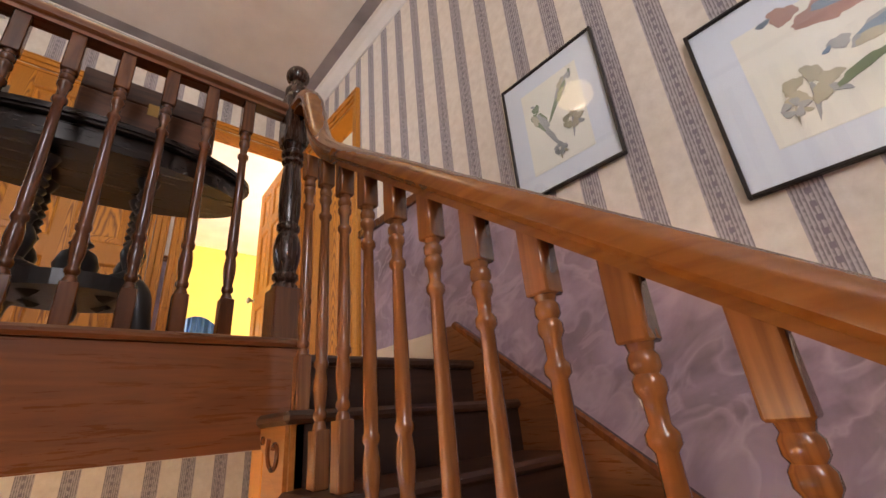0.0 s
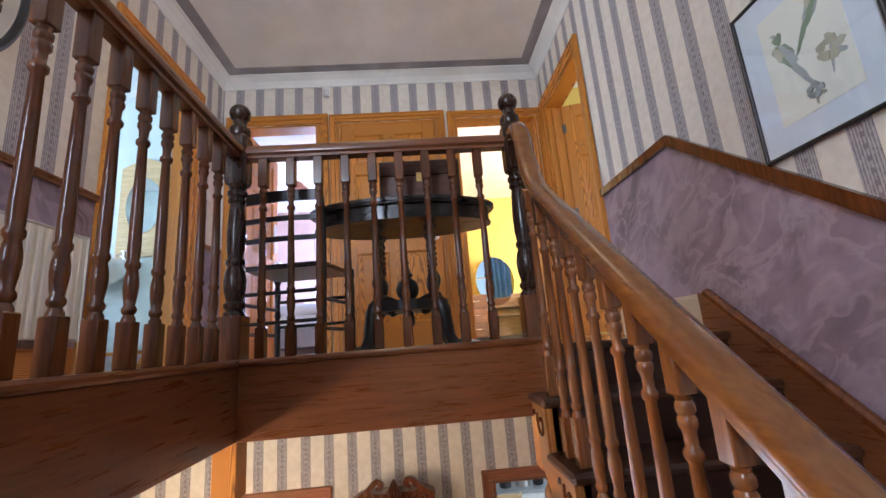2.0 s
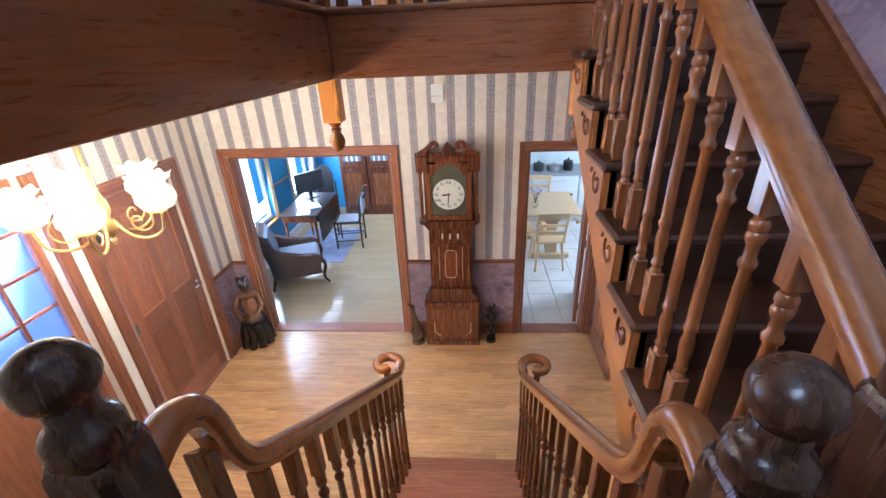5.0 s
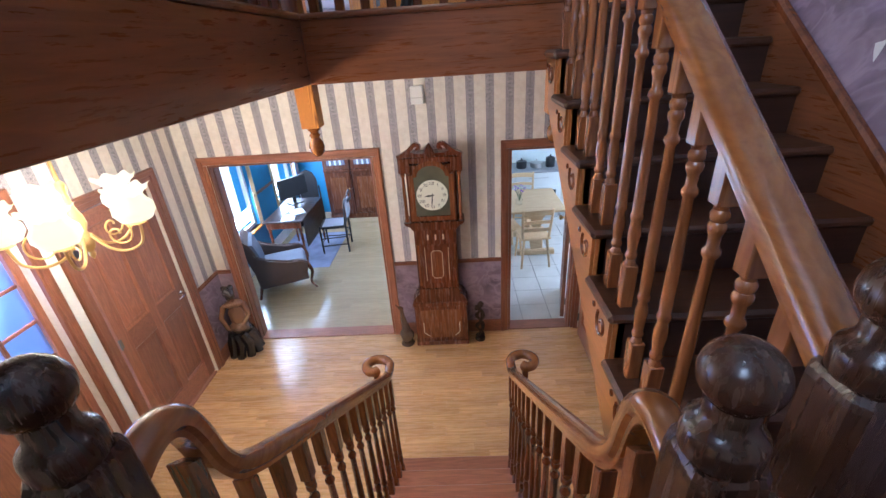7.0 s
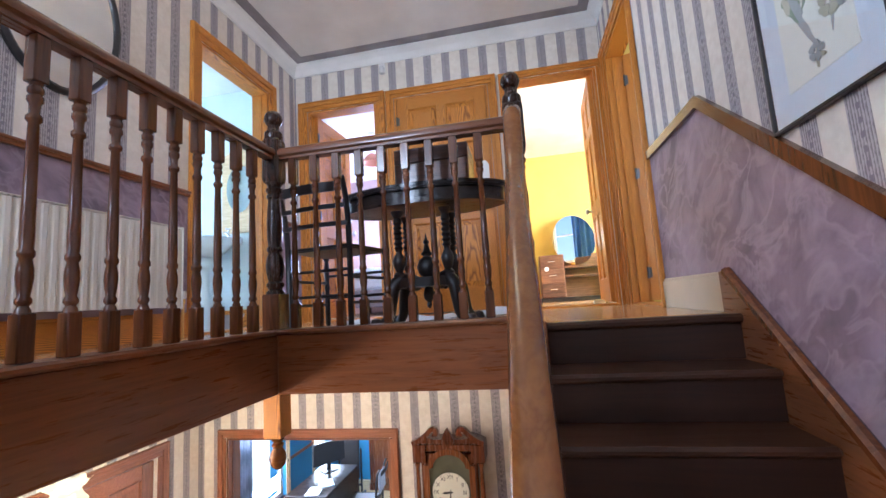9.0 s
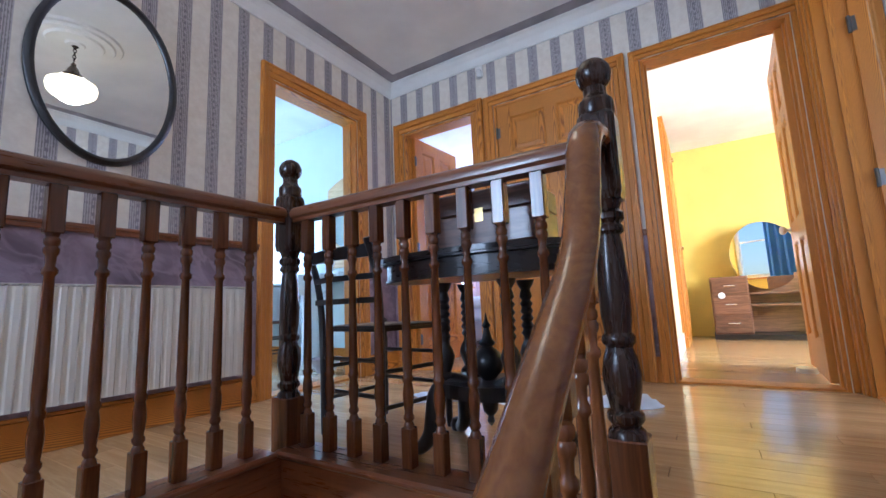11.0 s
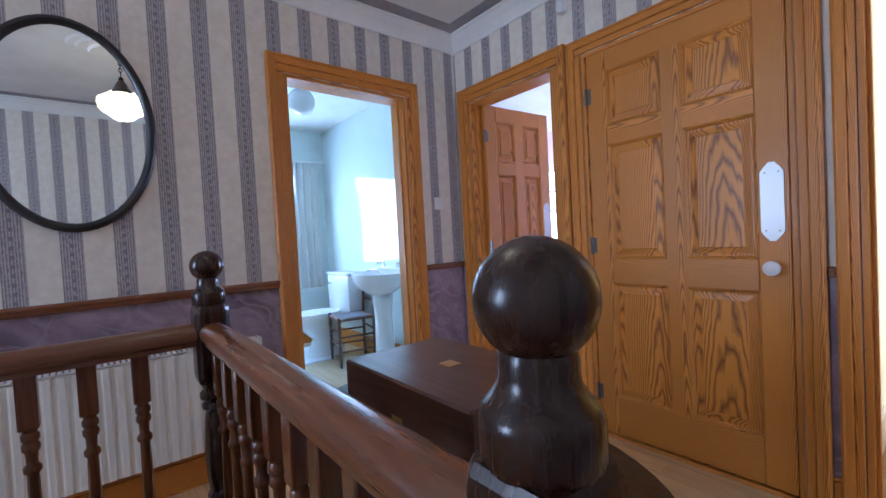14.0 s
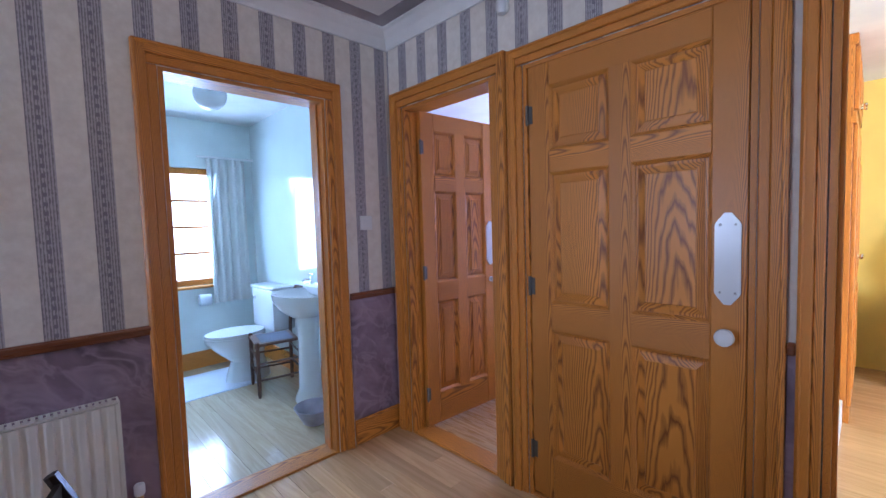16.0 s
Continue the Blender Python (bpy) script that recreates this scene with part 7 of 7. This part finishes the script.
def base_unit(name, x0, w, material, label, cooker=False):
    u = empty(name, (x0, 6.28, 0))
    part("carcass", boxm(((0.003, 0, 0.10), (w - 0.003, 0.60, 0.87)), ((0.01, 0.05, 0), (w - 0.01, 0.60, 0.10)), bevel=0.003), material, u)
    d = part("door", boxm(((0.02, -0.02, 0.13), (w - 0.02, 0.0, 0.70 if not cooker else 0.62)), bevel=0.004), material, u)
    part("recess_panel", boxm(((0.09, -0.024, 0.20), (w - 0.09, -0.02, 0.62 if not cooker else 0.56)), bevel=0.003), BLACK if cooker else material, d)
    part("drawer", boxm(((0.02, -0.02, 0.72), (w - 0.02, 0.0, 0.855)), bevel=0.004), material, u)
    bm = bmesh.new()
    tube(bm, [(w * 0.3, -0.02, 0.785), (w * 0.3, -0.05, 0.785), (w * 0.7, -0.05, 0.785), (w * 0.7, -0.02, 0.785)], 0.006, 6)
    part("handle", bm, STEEL, u, "steel bar handle", True)
    return tagged(u, label, "cabinet")


ENAMEL = paint("pale_unit_paint", (0.62, 0.63, 0.60), 0.4)
base_unit("base_cabinet", 0.42, 0.60, ENAMEL, "pale painted kitchen base cabinet")
base_unit("range_cooker", 1.02, 0.80, ENAMEL, "pale enamel range cooker with a dark oven door", True)
base_unit("base_cabinet", 1.82, 0.60, ENAMEL, "pale painted kitchen base cabinet")
tagged(part("worktop", boxm(((0.40, 6.25, 0.87), (2.44, 6.88, 0.905)), bevel=0.006), paint("grey_worktop", (0.28, 0.29, 0.29), 0.35)), "grey kitchen worktop along the end wall", "worktop")
for i, (x, r, h_) in enumerate(((1.16, 0.09, 0.12), (1.42, 0.11, 0.09), (1.66, 0.08, 0.16))):
    bm = bmesh.new()
    lathe(bm, [(r * 0.9, 0), (r, 0.01), (r, h_), (r * 0.94, h_), (r * 0.4, h_ + 0.02), (0.012, h_ + 0.03), (0.016, h_ + 0.05), (0.004, h_ + 0.055)], 18)
    bm2 = part("cooking_pot", bm, STEEL if i % 2 else BLACK, smooth=True)
    bm2.location = (x, 6.50, 0.905)
    tagged(bm2, "metal cooking pot with lid on the range", "pot")
hood = empty("cooker_hood", (1.42, 6.88, 1.62))
bm = bmesh.new()
prism(bm, [(0, 0), (-0.45, 0), (-0.45, 0.06), (-0.20, 0.35), (-0.20, 0.95), (0, 0.95)], -0.32, 0.32, "x")
part("canopy", bm, BLACK, hood)
tagged(hood, "dark cooker hood above the range", "cooker hood")

# ---- bathroom ----
basin = empty("wash_basin", (-2.45, YN, F))
bm = bmesh.new()
lathe(bm, [(0.115, 0.0), (0.115, 0.03), (0.085, 0.10), (0.075, 0.45), (0.090, 0.66), (0.10, 0.70)], 20, (0, -0.20, 0))
part("pedestal", bm, CHINA, basin, "tapered white pedestal", True)
bm = bmesh.new()
rows = []
for k, z, sx in ((0.45, 0.66, 1), (0.80, 0.72, 1), (0.98, 0.79, 1), (1.0, 0.835, 1), (0.93, 0.84, 1), (0.78, 0.80, 1), (0.40, 0.735, 1), (0.08, 0.725, 1)):
    row = []
    for j in range(28):
        a = 2 * math.pi * j / 28
        y = -0.22 + 0.22 * k * math.sin(a)
        row.append(bm.verts.new((0.29 * k * math.cos(a), max(-0.445, y), z)))
    rows.append(row)
for p, q in zip(rows, rows[1:]):
    for j in range(28):
        bm.faces.new((p[j], p[(j + 1) % 28], q[(j + 1) % 28], q[j]))
bm.faces.new(rows[-1])
part("bowl", bm, CHINA, basin, "rounded white bowl", True)
part("splash_ledge", boxm(((-0.27, -0.10, 0.78), (0.27, 0.0, 0.87)), bevel=0.015), CHINA, basin)
for sx in (-0.16, 0.16):
    bm = bmesh.new()
    lathe(bm, [(0.018, 0.87), (0.018, 0.885), (0.010, 0.895), (0.010, 0.93), (0.006, 0.945)], 10, (sx, -0.07, 0))
    tube(bm, [(sx, -0.07, 0.905), (sx, -0.13, 0.912), (sx, -0.155, 0.895)], 0.009, 8)
    tube(bm, [(sx - 0.03, -0.07, 0.948), (sx + 0.03, -0.07, 0.948)], 0.006, 6)
    tube(bm, [(sx, -0.10, 0.948), (sx, -0.04, 0.948)], 0.006, 6)
    part("tap", bm, CHROME, basin, "chrome cross-head tap", True)
tagged(basin, "white china pedestal basin with chrome taps", "basin")

toilet = empty("toilet", (-3.32, YN, F))
part("cistern", soft_box((-0.24, -0.21, 0.42), (0.24, -0.01, 0.78), 0.02, 2), CHINA, toilet, "", True)
part("cistern_lid", soft_box((-0.25, -0.22, 0.782), (0.25, -0.005, 0.81), 0.010, 2), CHINA, toilet, "", True)
bm = bmesh.new()
tube(bm, [(-0.15, -0.21, 0.70), (-0.15, -0.235, 0.70), (-0.08, -0.24, 0.695)], 0.008, 6)
part("flush_lever", bm, CHROME, toilet, "chrome flush lever", True)
bm = bmesh.new()
rows = []
for z, rx, ry, cy in ((0.0, 0.12, 0.19, -0.36), (0.06, 0.115, 0.18, -0.36), (0.18, 0.10, 0.14, -0.36), (0.30, 0.16, 0.21, -0.42), (0.38, 0.185, 0.245, -0.45), (0.40, 0.185, 0.245, -0.45)):
    rows.append([bm.verts.new((rx * math.cos(2 * math.pi * j / 24), cy + ry * math.sin(2 * math.pi * j / 24), z)) for j in range(24)])
for p, q in zip(rows, rows[1:]):
    for j in range(24):
        bm.faces.new((p[j], p[(j + 1) % 24], q[(j + 1) % 24], q[j]))
bm.faces.new(rows[0][::-1])
bm.faces.new(rows[-1])
part("bowl", bm, CHINA, toilet, "", True)
bm = bmesh.new()
prism(bm, oval(0, -0.45, 0.19, 0.25, 28), 0.402, 0.418, "z")
prism(bm, oval(0, -0.45, 0.185, 0.245, 28), 0.420, 0.440, "z")
bmesh.ops.bevel(bm, geom=[e for e in bm.edges], offset=0.004, segments=1, affect="EDGES")
part("seat_lid", bm, CHINA, toilet, "closed white seat and lid", True)
tagged(toilet, "white china toilet with closed lid", "toilet")
ladder_chair("bathroom_chair", (-2.90, 2.86, F), 168, "small dark wooden chair with a pale seat in the bathroom", wood("worn_brown_wood", (0.05, 0.022, 0.012), (0.14, 0.065, 0.036), "z", 0.4, 0.2), 0.43, 0.82, 0.36, 0.32, FABRIC)
tagged(part("bath_mat", boxm(((-3.75, 2.05, F - 0.003), (-3.12, 2.78, F + 0.010)), bevel=0.004), paint("white_bath_mat", (0.66, 0.70, 0.78), 0.95, grain=200, relief=0.6)), "pale bath mat on the bathroom floor", "mat")
bk = empty("china_bowl", (-2.06, 2.77, F - 0.003))
bm = bmesh.new()
lathe(bm, [(0.06, 0.0), (0.075, 0.014), (0.105, 0.07), (0.130, 0.115), (0.134, 0.12), (0.130, 0.124), (0.118, 0.115), (0.08, 0.024), (0.004, 0.016)], 20)
part("dish", bm, paint("patterned_china", (0.40, 0.36, 0.40), 0.3, vary=0.6, grain=40), bk, "patterned bowl", True)
tagged(bk, "patterned china bowl standing on the bathroom floor", "bowl")
bm = bmesh.new()
lathe(bm, [(0.052, -0.05), (0.055, -0.045), (0.055, 0.045), (0.052, 0.05)], 18, (0, 0, 0), pose(0, 0, 0, 90))
rl = part("toilet_roll", bm, PAPERW, smooth=True)
rl.location = (-3.92, 2.62, F + 0.66)
tagged(rl, "white toilet roll on the window wall", "toilet roll")
mr = empty("carved_mirror", (-2.20, YN, F + 1.33))
bm = bmesh.new()
o, i_ = [(-0.20, -0.42), (0.20, -0.42), (0.20, 0.36), (0.12, 0.40), (0.0, 0.45), (-0.12, 0.40), (-0.20, 0.36)], oval(0, 0.02, 0.145, 0.24, 28)
prism(bm, o, -0.025, 0.0, "y")
part("frame", bm, PALE_PINE, mr, "shaped pine mirror frame")
bm = bmesh.new()
prism(bm, i_, -0.029, -0.025, "y")
part("mirror_glass", bm, MIRROR, mr, "oval mirror glass")
tagged(mr, "pine framed oval mirror above the basin", "mirror")
curtain("shower_curtain", "y", -3.90, 2.70, 3.05, F + 0.62, F + 2.02, paint("pale_curtain", (0.76, 0.76, 0.72), 0.9, grain=160), "pale hanging curtain beside the bathroom window", 5, 0.026)
bg = empty("ceiling_globe", (-2.62, 2.40, 5.44))
bm = bmesh.new()
lathe(bm, [(0.06, 0.0), (0.06, -0.03), (0.045, -0.04)], 20)
part("base", bm, WHITE_GLOSS, bg, "", True)
bm = bmesh.new()
lathe(bm, [(0.045, -0.035)] + [(0.105 * math.sin(a), -0.135 + 0.105 * math.cos(a)) for a in [0.45 + (math.pi - 0.47) * k / 12 for k in range(13)]], 24)
part("globe", bm, CHINA, bg, "white glass globe", True)
tagged(bg, "round white glass ceiling light, unlit", "ceiling light")
tagged(part("baseboard_bath", boxm(((-3.98, 0.9, F), (-3.962, YN - 0.02, F + 0.16)), ((-3.96, YN - 0.018, F), (XL - 0.14, YN, F + 0.16)), bevel=0.003), PINE_Y), "pine skirting round the bathroom", "skirting", kind="structure")

# ---- yellow room ----
DRESS = wood("veneered_walnut", (0.085, 0.040, 0.022), (0.22, 0.11, 0.062), "x", 0.3, 0.4)
dt = empty("dressing_table", (0.72, 5.96, F))
part("plinth", boxm(((-0.01, -0.012, 0.0), (1.42, 0.44, 0.06)), bevel=0.008), BLACK_WOOD, dt, "dark stepped plinth")
for n_, x0 in (("left", 0.0), ("right", 1.05)):
    part("pedestal", boxm(((x0, 0.012, 0.06), (x0 + 0.36, 0.44, 0.70)), bevel=0.010), DRESS, dt)
    for k in range(3):
        d = part("drawer", boxm(((x0 + 0.014, 0.0, 0.075 + k * 0.208), (x0 + 0.346, 0.012, 0.272 + k * 0.208)), bevel=0.004), DRESS, dt)
        bm = bmesh.new()
        tube(bm, [(x0 + 0.12, 0.0, 0.18 + k * 0.208), (x0 + 0.13, -0.02, 0.18 + k * 0.208), (x0 + 0.23, -0.02, 0.18 + k * 0.208), (x0 + 0.24, 0.0, 0.18 + k * 0.208)], 0.007, 6)
        part("pull", bm, CHROME, d, "bright metal drawer pull", True)
part("shelf", boxm(((0.36, 0.02, 0.36), (1.05, 0.44, 0.385)), ((0.36, 0.02, 0.49), (1.05, 0.44, 0.515)), bevel=0.004), DRESS, dt)
part("back_board", boxm(((0.30, 0.415, 0.06), (1.15, 0.44, 0.72)), bevel=0.004), DRESS, dt)
bm = bmesh.new()
prism(bm, oval(0, 0, 0.385, 0.385, 48), 0.0, 0.010, "y")
rm = part("round_mirror", bm, MIRROR, dt, "large round frameless mirror turned toward the window", True)
rm.matrix_basis = pose(0.57, 0.285, 0.93, 0, 0, 28)
bm = bmesh.new()
lathe(bm, [(0.035, 0), (0.03, 0.004), (0.028, 0.010)], 14, (0, 0, 0), Matrix.Translation((0.10, -0.004, 0.49)) @ pose(0, 0, 0, 90))
part("sticker", bm, PAPERW, dt, "small pale paper tag")
curtain("blue_curtain", "y", 3.34, 5.18, 5.72, F + 0.10, F + 2.1, paint("blue_curtain_cloth", (0.05, 0.16, 0.48), 0.9, grain=160), "blue curtain beside the yellow room window", 5)
tagged(dt, "walnut dressing table with a large round mirror", "dressing table")
bm = bmesh.new()
lathe(bm, [(0.05, 0.0), (0.055, 0.005), (0.055, 0.03), (0.045, 0.035), (0.02, 0.04)], 18)
ds = part("door_stop", bm, STEEL, smooth=True)
ds.location = (1.16, 3.72, F + 0.0)
tagged(ds, "small round metal dish on the yellow room floor", "dish")

# ---- bedroom ----
bd = empty("bed", (-1.55, 5.55, F))
part("base", boxm(((-0.70, -0.95, 0.10), (0.70, 0.95, 0.32)), bevel=0.01), paint("bed_base_fabric", (0.30, 0.28, 0.30), 0.9), bd)
part("mattress", soft_box((-0.70, -0.96, 0.32), (0.70, 0.95, 0.52), 0.05), PAPERW, bd, "", True)
part("duvet", soft_box((-0.76, -1.0, 0.46), (0.76, 0.45, 0.60), 0.05), PAPERW, bd, "pale bluish white duvet", True)
for sx in (-0.35, 0.35):
    part("pillow", soft_box((sx - 0.30, 0.50, 0.53), (sx + 0.30, 0.90, 0.66), 0.05), PAPERW, bd, "", True)
for sx in (-0.62, 0.62):
    for sy in (-0.85, 0.85):
        part("foot", boxm(((sx - 0.03, sy - 0.03, 0.0), (sx + 0.03, sy + 0.03, 0.10)), bevel=0.004), MAHOGANY, bd)
tagged(bd, "double bed with pale bluish white bedding", "bed")
pl = empty("bedroom_pendant", (-1.35, 4.6, 5.44))
bm = bmesh.new()
tube(bm, [(0, 0, 0), (0, 0, -0.30)], 0.004, 6)
lathe(bm, [(0.04, 0.0), (0.04, -0.02), (0.01, -0.03)], 14)
part("flex", bm, WHITE_GLOSS, pl)
bm = bmesh.new()
lathe(bm, [(0.03, -0.28), (0.06, -0.30), (0.15, -0.40), (0.155, -0.41), (0.14, -0.405), (0.05, -0.31), (0.02, -0.30)], 24)
part("shade", bm, paint("copper_shade", (0.45, 0.18, 0.10), 0.4, 0.5), pl, "copper coloured cone shade", True)
tagged(pl, "hanging lamp with a copper cone shade", "lamp")

# chipped paint on the stair wall
bm = bmesh.new()
prism(bm, [(0.628, 2.868), (0.646, 2.862), (0.664, 2.858), (0.660, 2.832), (0.650, 2.806), (0.640, 2.828)], XR - 0.0055, XR - 0.004, "x")
tagged(part("paint_chip", bm, WHITE), "small white chip in the mauve paint", "paint chip", kind="structure")

# ---- floor pieces ----


def lay(parent, name, x0, x1, y0, y1, z, length, width, thick, material, seed, gap=0.0005, skip=None, limit=300, centre=None, square=False):
    """Boards or tiles laid in rows along x on a floor; alike pieces share one mesh."""
    rnd = random.Random(seed)
    meshes = {}

    def mesh_for(l, w):
        key = (round(l, 3), round(w, 3))
        if key not in meshes:
            b = bmesh.new()
            lx, ly, c = l / 2 - gap, w / 2 - gap, 0.0008
            lo = [b.verts.new((sx * lx, sy * ly, -thick)) for sx, sy in ((-1, -1), (1, -1), (1, 1), (-1, 1))]
            mid = [b.verts.new((sx * lx, sy * ly, -c)) for sx, sy in ((-1, -1), (1, -1), (1, 1), (-1, 1))]
            top = [b.verts.new((sx * (lx - c), sy * (ly - c), 0)) for sx, sy in ((-1, -1), (1, -1), (1, 1), (-1, 1))]
            b.faces.new(top)
            for p, q in ((lo, mid), (mid, top)):
                for k in range(4):
                    b.faces.new((p[k], p[(k + 1) % 4], q[(k + 1) % 4], q[k]))
            me = bpy.data.meshes.new(name)
            b.to_mesh(me)
            b.free()
            me.materials.append(material)
            meshes[key] = me
        return meshes[key]
    spots = []
    y, r = y0, 0
    while y < y1 - 0.01:
        w = min(width, y1 - y)
        x = x0
        l = length if square else length * (0.25 + 0.25 * ((r * 3) % 4 if True else 0))
        while x < x1 - 0.005:
            l = min(l, x1 - x)
            if x1 - x - l < 0.08:
                l = x1 - x
            if not (skip and skip(x + l / 2, y + w / 2)):
                spots.append((x + l / 2, y + w / 2, l, w))
            x += l
            l = length
        y += width
        r += 1
    if centre:
        spots.sort(key=lambda s: (s[0] - centre[0]) ** 2 + (s[1] - centre[1]) ** 2)
    for cx, cy, l, w in spots[:limit]:
        ob = new(name, mesh_for(l, w))
        ob.parent = parent
        ob.location = (cx, cy, z)
    rest = spots[limit:]
    if rest:
        verts, faces = [], []
        for cx, cy, l, w in rest:
            n = len(verts)
            lx, ly = l / 2 - gap, w / 2 - gap
            verts += [(cx + sx * lx, cy + sy * ly, zz) for zz in (z - thick, z) for sx, sy in ((-1, -1), (1, -1), (1, 1), (-1, 1))]
            faces += [(n + 4, n + 5, n + 6, n + 7)] + [(n + k, n + (k + 1) % 4, n + 4 + (k + 1) % 4, n + 4 + k) for k in range(4)]
        me = bpy.data.meshes.new(name + "_rest")
        me.from_pydata(verts, [], faces)
        me.materials.append(material)
        ob = new(name + "_rest", me)
        ob.parent = parent
        tagged(ob, kind="stuff")


lay(hall_floor, "floor_strip", XF, XR, 0.2, YH + 0.02, 0.0, 0.46, 0.075, 0.016, FLOOR_X, 1, centre=(-0.7, 2.4))
lay(upper_floor, "floorboard", XL, XR, WELL_Y + 0.06, YN, F, 0.95, 0.088, 0.016, FLOOR_UP, 2, skip=lambda x, y: x > SX0 and y < TOPY + 0.08)
lay(upper_floor, "floorboard", XL, WELL_X - 0.06, YB, WELL_Y + 0.06, F, 0.95, 0.088, 0.016, FLOOR_UP, 3)
lay(room_floor, "floorboard", -3.97, XL - 0.12, 0.95, YN - 0.01, F + 0.002, 1.2, 0.10, 0.004, FLOOR_PALE, 4)
lay(room_floor, "floorboard", 0.45, 3.38, YN + 0.13, 6.44, F + 0.002, 1.3, 0.10, 0.004, FLOOR_YEL, 5)
lay(room_floor, "floorboard", -2.55, -0.64, YN + 0.13, 6.5, F + 0.002, 1.0, 0.10, 0.004, FLOOR_X, 6)
lay(living_floor, "floorboard", -3.07, 0.2, YH + 0.15, 7.2, 0.0, 1.1, 0.13, 0.003, FLOOR_LIV, 7)
lay(kitchen_floor, "floor_tile", 0.38, 2.98, YH + 0.15, 6.85, 0.0, 0.33, 0.33, 0.016, TILE, 8, gap=0.003, square=True)
